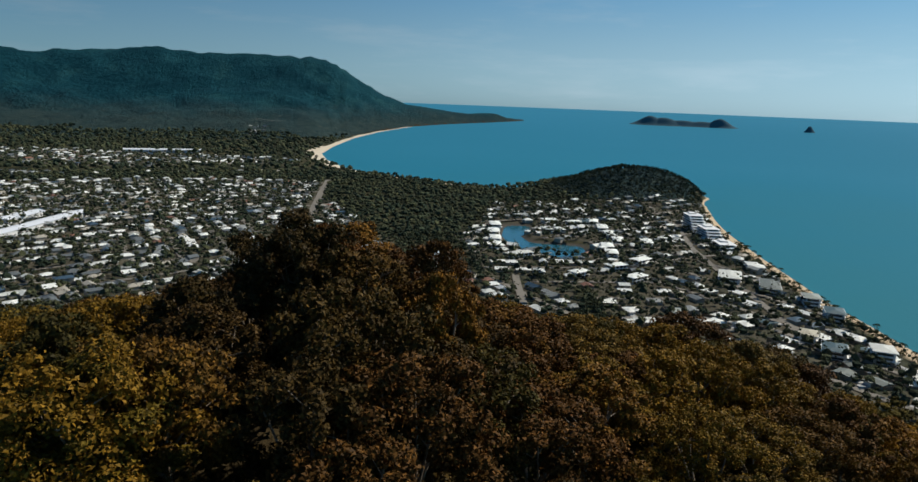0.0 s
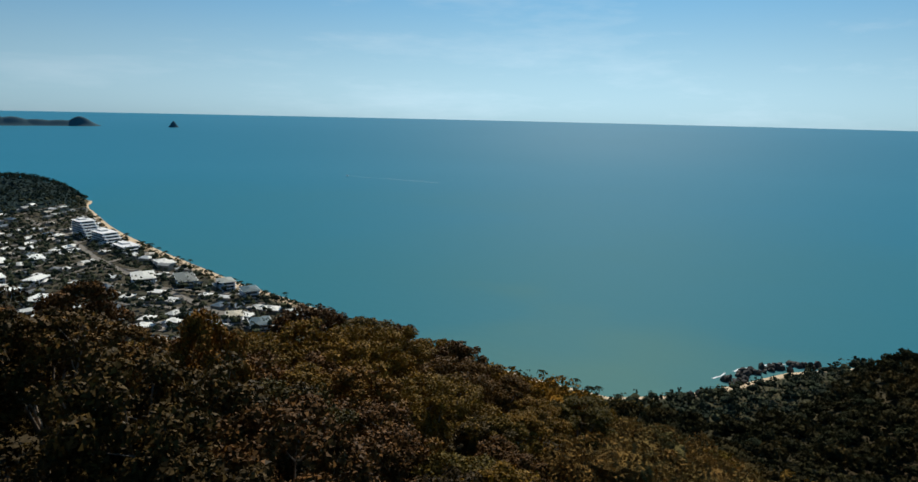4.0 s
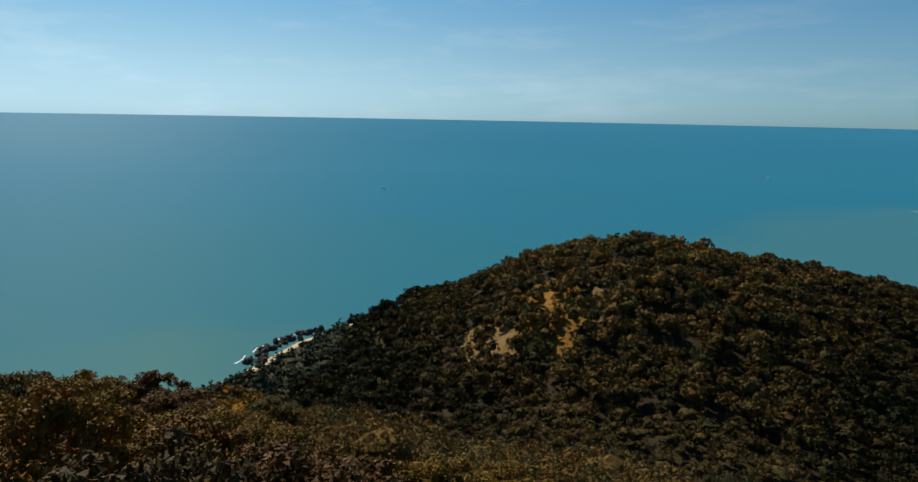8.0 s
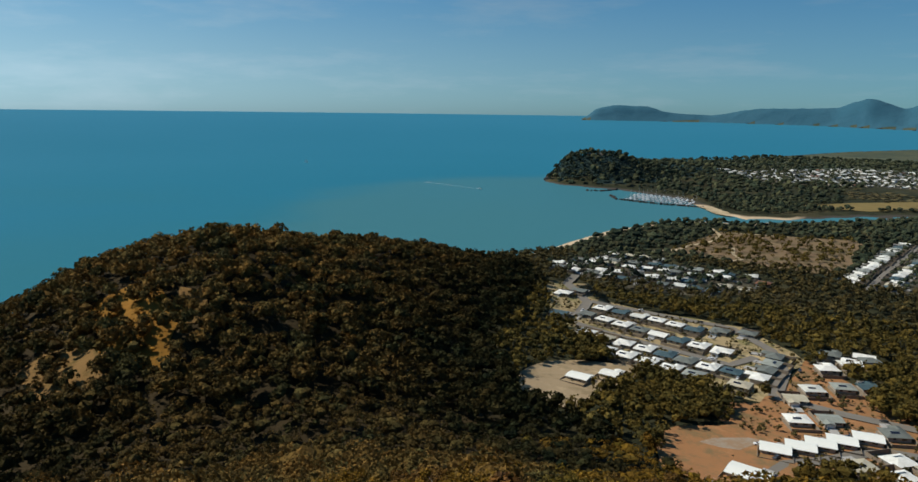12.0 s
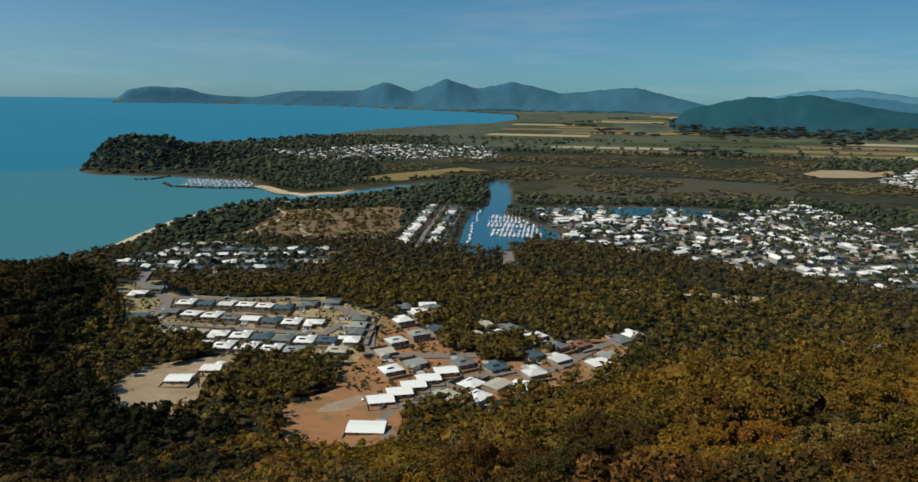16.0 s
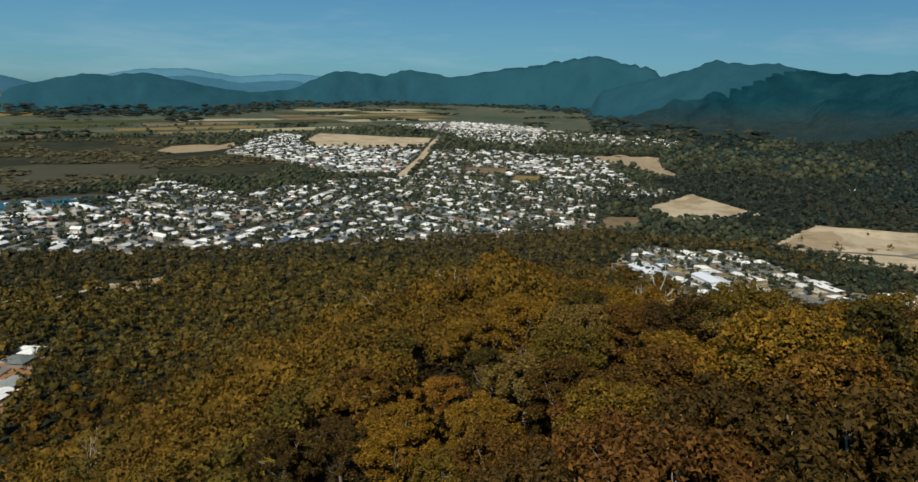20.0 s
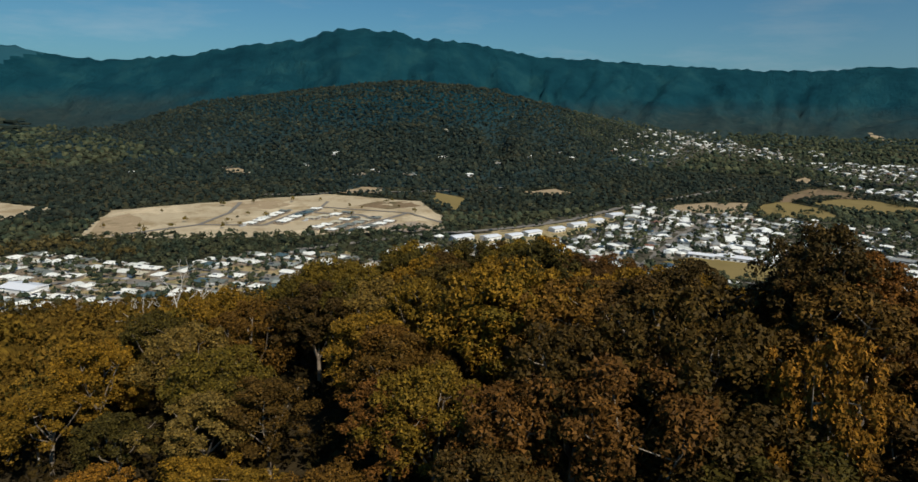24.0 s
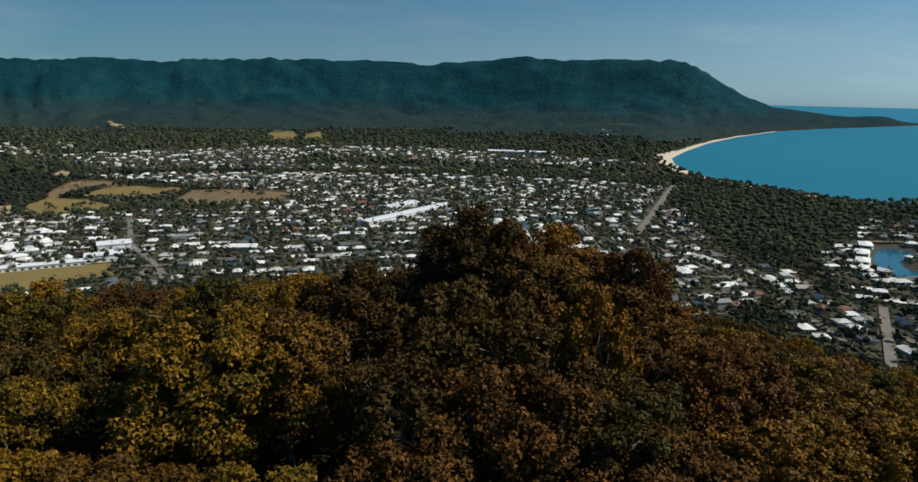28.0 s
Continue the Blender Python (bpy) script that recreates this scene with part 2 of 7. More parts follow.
# painted very dark, for the shade in the gaps between crowns
M_UNDER = leaf_material("shade_dark_undergrowth", [(0.3, (0.022, 0.018, 0.008)), (0.5, (0.050, 0.034, 0.010)), (0.7, (0.036, 0.032, 0.011))], 0.1, 0.05)
M_SCRUB = leaf_material("golden_scrub", [(0.3, (0.26, 0.135, 0.026)), (0.5, (0.44, 0.225, 0.040)), (0.7, (0.33, 0.18, 0.036))], 0.05)
M_PALM = leaf_material("palm_fronds", [(0.3, (0.03, 0.04, 0.015)), (0.7, (0.06, 0.06, 0.02))], 0.1, 0.15)
M_BARK = plain("pale_bark", (0.32, 0.25, 0.18), 0.85, 0.2, 0, 2.0, 0.6)
M_DEAD = plain("bleached_wood", (0.6, 0.55, 0.48), 0.85, 0.2, 0, 2.0, 0.4)


def ground_material():
    m = Mat("ground_cover", 0.95, 0.1)
    pos = m.position()
    n1, n2, n3 = m.noise(0.004, 6.0, 0.65, pos), m.noise(0.03, 6.0, 0.7, pos), m.noise(0.5, 4.0, 0.7, pos)
    c = m.ramp(n1, [(0.3, (0.026, 0.034, 0.020)), (0.5, (0.046, 0.050, 0.028)), (0.62, (0.080, 0.072, 0.038)), (0.75, (0.034, 0.041, 0.024))])
    c = m.mix(c, m.ramp(n2, [(0.3, (0.35, 0.38, 0.35)), (0.7, (1.2, 1.1, 1.0))]), 1.0, "MULTIPLY")
    z = m.node("ShaderNodeSeparateXYZ", Vector=pos).outputs["Z"]
    hi = m.node("ShaderNodeMapRange", Value=z)
    hi.inputs["From Min"].default_value, hi.inputs["From Max"].default_value = 1.3, 2.6
    sand = m.mix((0.50, 0.36, 0.22), (0.62, 0.48, 0.32), n3)
    # beaches lie along the open coast only; banks of creek, marina and headland are dark
    xy = m.node("ShaderNodeSeparateXYZ", Vector=pos)
    east = m.node("ShaderNodeMapRange", Value=xy.outputs["X"])
    east.inputs["From Min"].default_value, east.inputs["From Max"].default_value = 305, 320
    south = m.node("ShaderNodeMapRange", Value=xy.outputs["Y"])
    south.inputs["From Min"].default_value, south.inputs["From Max"].default_value = -1240, -1225
    north = m.node("ShaderNodeMapRange", Value=xy.outputs["Y"])
    north.inputs["From Min"].default_value, north.inputs["From Max"].default_value = 1240, 1260
    shore = m.node("ShaderNodeMath")
    shore.operation = "MULTIPLY"
    m.t.links.new(east.outputs[0], shore.inputs[0])
    m.t.links.new(south.outputs[0], shore.inputs[1])
    open_coast = m.node("ShaderNodeMath")
    open_coast.operation = "MAXIMUM"
    m.t.links.new(shore.outputs[0], open_coast.inputs[0])
    m.t.links.new(north.outputs[0], open_coast.inputs[1])
    sand = m.mix((0.07, 0.062, 0.05), sand, open_coast.outputs[0])
    c = m.mix(sand, c, hi.outputs[0])
    wood = m.node("ShaderNodeMapRange", Value=z)
    wood.inputs["From Min"].default_value, wood.inputs["From Max"].default_value = 12, 24
    c = m.mix(c, m.mix((0.022, 0.016, 0.008), (0.060, 0.042, 0.018), n2), wood.outputs[0])
    m.colour(c)
    m.bump(n3, 0.6, 1.0)
    return m.m


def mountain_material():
    m = Mat("haze_blue_wooded_mountain", 0.95, 0.05)
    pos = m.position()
    # distance haze is painted into the forest colour as blue-teal
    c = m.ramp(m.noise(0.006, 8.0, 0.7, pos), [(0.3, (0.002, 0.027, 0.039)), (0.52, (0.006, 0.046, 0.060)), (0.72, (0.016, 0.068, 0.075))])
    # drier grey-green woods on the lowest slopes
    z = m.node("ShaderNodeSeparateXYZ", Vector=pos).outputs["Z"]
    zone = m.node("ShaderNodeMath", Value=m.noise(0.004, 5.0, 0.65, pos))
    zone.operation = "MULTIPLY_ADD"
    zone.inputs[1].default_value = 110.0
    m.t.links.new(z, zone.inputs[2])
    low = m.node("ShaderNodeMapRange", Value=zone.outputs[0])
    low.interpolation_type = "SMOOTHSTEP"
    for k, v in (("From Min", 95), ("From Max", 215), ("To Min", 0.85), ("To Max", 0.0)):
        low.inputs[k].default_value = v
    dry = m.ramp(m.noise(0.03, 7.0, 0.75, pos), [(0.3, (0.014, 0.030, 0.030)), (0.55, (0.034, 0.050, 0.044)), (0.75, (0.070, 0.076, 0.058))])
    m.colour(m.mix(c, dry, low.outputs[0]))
    m.bump(m.noise(0.05, 6.0, 0.7, pos), 0.9, 14.0)
    return m.m


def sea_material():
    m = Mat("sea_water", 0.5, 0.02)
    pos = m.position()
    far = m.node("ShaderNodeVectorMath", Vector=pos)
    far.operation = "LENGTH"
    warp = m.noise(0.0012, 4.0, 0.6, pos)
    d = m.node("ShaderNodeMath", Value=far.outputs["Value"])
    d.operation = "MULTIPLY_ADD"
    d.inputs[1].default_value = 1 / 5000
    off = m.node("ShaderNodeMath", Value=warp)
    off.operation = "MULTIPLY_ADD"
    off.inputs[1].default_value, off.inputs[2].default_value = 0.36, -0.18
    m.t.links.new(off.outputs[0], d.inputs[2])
    # greener shallows; the far stop is lifted to paint in horizon haze
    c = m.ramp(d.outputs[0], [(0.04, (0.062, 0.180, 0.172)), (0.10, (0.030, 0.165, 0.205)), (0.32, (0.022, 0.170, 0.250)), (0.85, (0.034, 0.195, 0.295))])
    # silty water off the creek mouth
    off_creek = m.node("ShaderNodeVectorMath", Vector=pos)
    off_creek.operation = "DISTANCE"
    off_creek.inputs[1].default_value = (420, -1120, 0)
    edge = m.node("ShaderNodeMath", Value=m.noise(0.0022, 3.0, 0.55, pos))
    edge.operation = "MULTIPLY_ADD"
    edge.inputs[1].default_value = -420.0
    m.t.links.new(off_creek.outputs["Value"], edge.inputs[2])
    silt = m.node("ShaderNodeMapRange", Value=edge.outputs[0])
    silt.interpolation_type = "SMOOTHSTEP"
    for k, v in (("From Min", 425), ("From Max", 600), ("To Min", 0.55), ("To Max", 0.0)):
        silt.inputs[k].default_value = v
    c = m.mix(c, (0.070, 0.190, 0.205), silt.outputs[0])
    m.colour(c)
    w = m.node("ShaderNodeTexWave", Vector=pos, Scale=0.02, Distortion=6.0, Detail=3.0)
    m.bump(m.mix(m.noise(0.25, 6.0, 0.7, pos), w.outputs["Fac"], 0.2), 0.25, 0.5)
    return m.m


# A far range; the blue of distance haze is part of its base colour.
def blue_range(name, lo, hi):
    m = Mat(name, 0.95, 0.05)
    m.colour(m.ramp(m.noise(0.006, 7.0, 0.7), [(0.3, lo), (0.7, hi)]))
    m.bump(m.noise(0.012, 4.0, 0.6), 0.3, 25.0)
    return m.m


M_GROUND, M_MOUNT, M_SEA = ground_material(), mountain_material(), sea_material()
M_RANGE = blue_range("haze_blue_forest_range", (0.014, 0.064, 0.084), (0.022, 0.080, 0.100))
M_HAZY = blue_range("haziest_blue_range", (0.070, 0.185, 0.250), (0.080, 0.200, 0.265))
M_FARTHEST = blue_range("haze_pale_range", (0.036, 0.115, 0.162), (0.048, 0.132, 0.182))
M_BEACH = plain("pale_beach_sand", (0.66, 0.56, 0.42), 0.95, 0.1, 0, 0.02, 0.2)
# island woods paled to blue-grey: distance haze mixed into the colour
M_ISLE = plain("hazy_island_woods", (0.075, 0.135, 0.16), 0.95, 0.05, 0, 0.004, 0.25)
M_LAGOON = plain("still_lagoon_water", (0.02, 0.11, 0.15), 0.15, 0.4, 0, 0.05, 0.2)



def worn_ground(name, colour, growth, patch):
    """Bare earth with patches of thin growth and wheel-worn streaks."""
    m = Mat(name, 0.95, 0.1)
    lo = tuple(c * 0.7 for c in colour)
    c = m.mix(lo, colour, m.noise(0.05, 6.0, 0.7))
    cover = m.ramp(m.noise(patch, 6.0, 0.72), [(0.48, (0, 0, 0)), (0.62, (0.85, 0.85, 0.85))])
    c = m.mix(c, growth, cover)
    # paler scraped and trodden patches
    c = m.mix(c, tuple(min(0.7, k * 1.25 + 0.01) for k in colour), m.ramp(m.noise(patch * 0.6, 7.0, 0.75), [(0.55, (0, 0, 0)), (0.66, (0.7, 0.7, 0.7))]))
    m.colour(c)
    m.bump(m.noise(0.3, 5.0, 0.7), 0.5, 0.6)
    return m.m


M_SAND = worn_ground("bare_sand", (0.54, 0.43, 0.275), (0.29, 0.21, 0.11), 0.02)
M_DIRT = worn_ground("red_earth", (0.38, 0.185, 0.080), (0.19, 0.135, 0.065), 0.07)
M_TAN = worn_ground("graded_earth", (0.42, 0.31, 0.185), (0.24, 0.18, 0.10), 0.05)
M_GRASS = plain("dry_grass", (0.27, 0.20, 0.075), 0.95, 0.1, 0, 0.03, 0.45)
M_VERGE = worn_ground("dry_verge", (0.41, 0.31, 0.165), (0.15, 0.145, 0.05), 0.09)
M_STRAW = plain("straw_stubble", (0.42, 0.36, 0.205), 0.95, 0.1, 0, 0.02, 0.35)
M_BROWN = worn_ground("brown_paddock", (0.235, 0.16, 0.09), (0.12, 0.10, 0.05), 0.04)
M_GOLD = plain("golden_grass", (0.36, 0.175, 0.030), 0.95, 0.1, 0, 0.25, 0.6)
M_PLAIN = worn_ground("plain_cover", (0.100, 0.108, 0.066), (0.046, 0.066, 0.048), 0.0045)
M_CANE = plain("green_cane", (0.075, 0.085, 0.03), 0.95, 0.1, 0, 0.03, 0.4)
M_MUD = plain("tidal_mud", (0.088, 0.080, 0.046), 0.9, 0.15, 0, 0.02, 0.5)
M_MARSH = leaf_material("mangrove_foliage", [(0.3, (0.076, 0.078, 0.046)), (0.5, (0.112, 0.098, 0.053)), (0.7, (0.088, 0.086, 0.050))], 0.006, 0.04)
M_LAWN = worn_ground("garden_ground", (0.090, 0.078, 0.052), (0.036, 0.042, 0.027), 0.03)
M_GRAVEL = worn_ground("grey_gravel", (0.38, 0.31, 0.23), (0.30, 0.19, 0.11), 0.06)
M_SCAR = worn_ground("scar_earth", (0.27, 0.155, 0.055), (0.11, 0.075, 0.022), 0.1)
M_ASPHALT = plain("worn_asphalt", (0.225, 0.20, 0.165), 0.9, 0.2, 0, 0.2, 0.3)
M_ROCK = plain("shore_rock", (0.060, 0.052, 0.044), 0.8, 0.3, 0, 0.8, 0.5)
M_FOAM = plain("sea_foam", (0.75, 0.78, 0.78), 0.6, 0.3, 0, 0.3, 0.2)


def roof_material(name, source):
    m = Mat(name, 0.6, 0.2)
    if source == "object":
        r = m.node("ShaderNodeObjectInfo").outputs["Random"]
    else:
        r = m.node("ShaderNodeNewGeometry").outputs["Random Per Island"]
    n = m.node("ShaderNodeValToRGB", Fac=r)
    n.color_ramp.interpolation = "CONSTANT"
    stops = [(0.0, (0.87, 0.86, 0.79)), (0.52, (0.68, 0.68, 0.62)), (0.60, (0.32, 0.34, 0.30)), (0.66, (0.52, 0.47, 0.35)), (0.74, (0.17, 0.185, 0.165)), (0.90, (0.07, 0.115, 0.13)), (0.985, (0.26, 0.12, 0.07))]
    if source == "island":
        stops = [(0.0, (0.85, 0.85, 0.80)), (0.42, (0.60, 0.61, 0.57)), (0.54, (0.28, 0.29, 0.28)), (0.64, (0.44, 0.40, 0.33)), (0.74, (0.13, 0.145, 0.15)), (0.9, (0.05, 0.09, 0.13)), (0.96, (0.24, 0.12, 0.08))]
    while len(n.color_ramp.elements) < len(stops):
        n.color_ramp.elements.new(0.5)
    for e, (p, c) in zip(n.color_ramp.elements, stops):
        e.position, e.color = p, (*c, 1)
    pos = m.position()
    dirt = m.ramp(m.noise(0.4, 5.0, 0.7, pos), [(0.3, (0.78, 0.76, 0.72)), (0.7, (1.0, 1.0, 1.0))])
    m.colour(m.mix(n.outputs["Color"], dirt, 1.0, "MULTIPLY"))
    w = m.node("ShaderNodeTexWave", Vector=pos, Scale=1.2)
    m.bump(w.outputs["Fac"], 0.3, 0.05)
    return m.m


M_ROOF, M_ROOFS = roof_material("sheet_metal_roof", "object"), roof_material("sheet_metal_roofs", "island")
M_PALE_ROOF = plain("white_sheet_roof", (0.86, 0.86, 0.78), 0.6, 0.2, 0, 0.4, 0.12)
M_WALL = plain("rendered_wall", (0.44, 0.39, 0.32), 0.9, 0.2, 0, 0.5, 0.25)
M_WHITE = plain("white_render", (0.80, 0.79, 0.76), 0.8, 0.3, 0, 0.5, 0.15)
M_GLASS = plain("dark_window_glass", (0.03, 0.04, 0.05), 0.1, 0.6, 0, 0.5, 0.3)
M_SOLAR = plain("solar_panel_cells", (0.012, 0.018, 0.04), 0.15, 0.6, 0, 0.5, 0.2)
M_HULL = plain("white_gelcoat", (0.82, 0.82, 0.82), 0.3, 0.5, 0, 0.5, 0.1)
M_MAST = plain("mast_aluminium", (0.7, 0.7, 0.7), 0.4, 0.5, 0.6, 0.5, 0.1)
M_PONTOON = plain("pontoon_concrete", (0.42, 0.40, 0.37), 0.9, 0.2, 0, 0.5, 0.2)
M_TYRE = plain("tyre_rubber", (0.02, 0.02, 0.02), 0.8, 0.2, 0, 3.0, 0.2)
M_CARGREY = plain("grey_car_paint", (0.08, 0.085, 0.09), 0.3, 0.5, 0.3, 1.0, 0.1)
M_FENCE = plain("fence_panels", (0.28, 0.225, 0.165), 0.8, 0.2, 0, 0.5, 0.3)

# ---- the lie of the land ----
# The view ends at 5 km: what lies beyond 2.2 km is drawn in towards the hill, smaller in the same proportion.
HUB = np.array([0.0, 0.0, 173.0])
NEAR, SPAN = 2200.0, 850.0


def drawn_in(v):
    v = np.asarray(v, float)
    q = v - HUB
    d = np.hypot(q[:, 0], q[:, 1])
    k = np.where(d > NEAR, (NEAR + SPAN * np.log(1 + (np.maximum(d, NEAR) - NEAR) / SPAN)) / np.maximum(d, 1e-6), 1.0)
    return HUB + q * k[:, None]


def depth_in(poly, x, y):
    """Signed distance to the outline of a polygon, positive inside."""
    p = np.asarray(poly, float)
    best = np.full(x.shape, 1e12)
    odd = np.zeros(x.shape, bool)
    for (ax, ay), (bx, by) in zip(p, np.roll(p, -1, 0)):
        ex, ey = bx - ax, by - ay
        t = np.clip(((x - ax) * ex + (y - ay) * ey) / (ex * ex + ey * ey + 1e-9), 0, 1)
        best = np.minimum(best, (x - ax - t * ex) ** 2 + (y - ay - t * ey) ** 2)
        c = (ay > y) != (by > y)
        odd ^= c & (x < ex * (y - ay) / (ey if abs(ey) > 1e-9 else 1e-9) + ax)
    return np.where(odd, 1, -1) * np.sqrt(best)


COAST = [(1407, 5991), (611, 4749), (324, 4182), (90, 3376), (-20, 2856), (-86, 2365), (-111, 2067), (-91, 1880), (-43, 1685), (24, 1543), (111, 1467), (179, 1395), (256, 1339), (319, 1347), (434, 1443), (560, 1440), (665, 1340), (680, 1240), (623, 1176), (517, 862), (476, 717), (449, 609), (428, 527), (417, 453), (408, 407), (389, 322), (373, 238), (364, 170), (362, 118), (394, 80), (434, 54), (478, 28)]
COAST += [(540, -40), (565, -180), (550, -330), (505, -470), (470, -580), (457, -650), (470, -746), (478, -854), (461, -969), (414, -1047), (343, -1075), (375, -1120), (432, -1140), (487, -1207), (560, -1290), (749, -1358), (885, -1352), (950, -1395), (1000, -1500), (1020, -1650), (1050, -1900), (1058, -2226), (925, -2645), (779, -3521)]
COAST += [(528, -4217), (231, -4688), (47, -5719), (94, -7289), (692, -8290), (2733, -10667), (4800, -11600), (6800, -11000), (7800, -12500), (7200, -18000), (-18000, -18000), (-18000, 18000), (1300, 18000), (1300, 9000), (1600, 6400)]
CREEK = [(430, -1085), (370, -1082), (318, -1115), (262, -1192), (210, -1285), (165, -1318), (172, -1350), (228, -1318), (284, -1230), (328, -1160), (380, -1120), (440, -1150)]
BASIN = [(52, -1420), (70, -1340), (55, -1250), (52, -1175), (50, -1066), (72, -1026), (74, -890), (70, -732), (34, -712), (-2, -778), (-38, -812), (-60, -845), (-44, -870), (28, -990), (17, -1085), (18, -1180), (18, -1260), (30, -1350), (20, -1420)]
CANAL = [(6, -1068), (-50, -1066), (-95, -1085), (-206, -1098), (-330, -1095), (-345, -1045), (-290, -1050), (-270, -1010), (-240, -1060), (-206, -1060), (-190, -985), (-150, -985), (-140, -1045), (-60, -1030), (0, -1040)]
LAGOON = [(205, 920), (244, 913), (226, 872), (208, 838), (209, 802), (243, 783), (272, 776), (260, 722), (230, 714), (184, 762), (182, 836)]
HILL = np.array([-18.0, 18.0])


def smooth(a, b, v):
    t = np.clip((v - a) / (b - a), 0, 1)
    return t * t * (3 - 2 * t)


def lumps(x, y, size, seed=0.0):
    """Soft roughness from a few crossing waves."""
    s = 0.0
    for k in range(5):
        a = 1.3 * k + seed
        f = 2 * math.pi / size * (1.0 + 0.55 * k)
        s = s + np.sin(f * (x * math.cos(a) + y * math.sin(a)) + 2.1 * k + seed + 1.3 * np.sin(f * 0.47 * (y * math.cos(a) - x * math.sin(a)) + k)) / (1 + 0.6 * k)
    return s / 2.6


def hump(x, y, cx, cy, h, sx, sy, turn=0.0):
    a = radians(turn)
    u, v = (x - cx) * math.cos(a) + (y - cy) * math.sin(a), -(x - cx) * math.sin(a) + (y - cy) * math.cos(a)
    return h * np.exp(-0.5 * ((u / sx) ** 2 + (v / sy) ** 2))


# crest lines: bearing in degrees clockwise from +y, distance, elevation angle seen from the hill
FAR_CREST = [(146, 14000, -0.9), (148.5, 14000, 0.0), (150.7, 14000, 0.42), (153.2, 14000, 0.33), (155, 13500, -0.15), (158.2, 13000, -0.3), (161.4, 12500, 0.3), (166.6, 12500, 0.38), (168.6, 12000, 1.15), (170.9, 12000, 0.34), (173.6, 11500, 1.4), (176.2, 11500, 0.62), (179, 11500, 1.22), (183, 11500, 0.37), (188.9, 11500, 0.9), (193, 11500, -0.1), (196, 11500, -0.8)]
SOUTH_CREST = [(191.5, 5000, -1.2), (194.2, 5000, -0.4), (197.4, 5100, 0.33), (199, 5100, 0.25), (201.4, 5200, 0.48), (204, 5200, 0.0), (206.3, 5300, -0.5), (209, 5600, -0.8), (212, 6500, -0.5), (215.6, 7000, 1.1), (219.5, 7500, 0.8), (221.5, 8000, 1.42), (224.8, 8000, 0.85), (230.7, 7800, 1.75), (236.3, 6800, 2.78), (239.2, 6500, 2.15), (242.5, 6000, 1.5)]
HAZE_CREST = [(196, 13500, -0.3), (201, 13500, 0.75), (204.5, 13500, 0.9), (208, 13500, 0.4), (212, 13500, 0.75), (217, 13500, 0.5), (222, 13500, 0.9)]
WEST_CREST = [(236, 5600, -0.3), (242.5, 5200, 1.4), (245.6, 5000, 2.4), (247.5, 5000, 2.2), (250, 5000, 2.24), (252.4, 4900, 1.72), (255.2, 4700, 1.52), (260.7, 4400, 2.0), (264.9, 4200, 2.88), (269.8, 4000, 3.5), (272.5, 3900, 4.4), (276.1, 3900, 4.36), (279.1, 4000, 3.75), (281.7, 4100, 3.62), (288.4, 4500, 2.65), (297.7, 5000, 2.1), (304.8, 5500, 1.76), (309.4, 5800, 1.72), (312.9, 6000, 2.06), (317.2, 6000, 1.9), (321, 6200, 2.2)]
NORTH_CREST = [(318, 6000, 1.95), (321.6, 6200, 2.25), (327.5, 6200, 2.4), (331, 6200, 2.36), (337.7, 6100, 2.2), (341, 6000, 2.5), (344.7, 5900, 2.92), (348, 5800, 2.75), (355.2, 5700, 2.78), (357.8, 5700, 2.52), (359.8, 5800, 1.46), (362.1, 5900, 0.16), (364, 6000, -0.6), (366.9, 6000, -0.97), (368.8, 6000, -1.25), (371.4, 6000, -1.05), (373, 6000, -1.5)]
FOOT_CREST = [(255, 2600, -3.2), (262, 2400, -1.4), (270, 2300, -0.5), (277, 2200, 0.35), (283, 2200, 0.1), (288, 2300, -0.9), (294, 2500, -2.3), (300, 2600, -3.6)]
TWIN_ISLAND = [(23.9, 7000, -0.74, 95, 140), (24.9, 7000, -0.84, 130, 140), (26.3, 7000, -1.0, 190, 120), (27.8, 7000, -1.03, 170, 120), (29.1, 7000, -0.76, 80, 120)]
HAT_ISLAND = [(35.4, 6800, -1.0, 24, 60)]


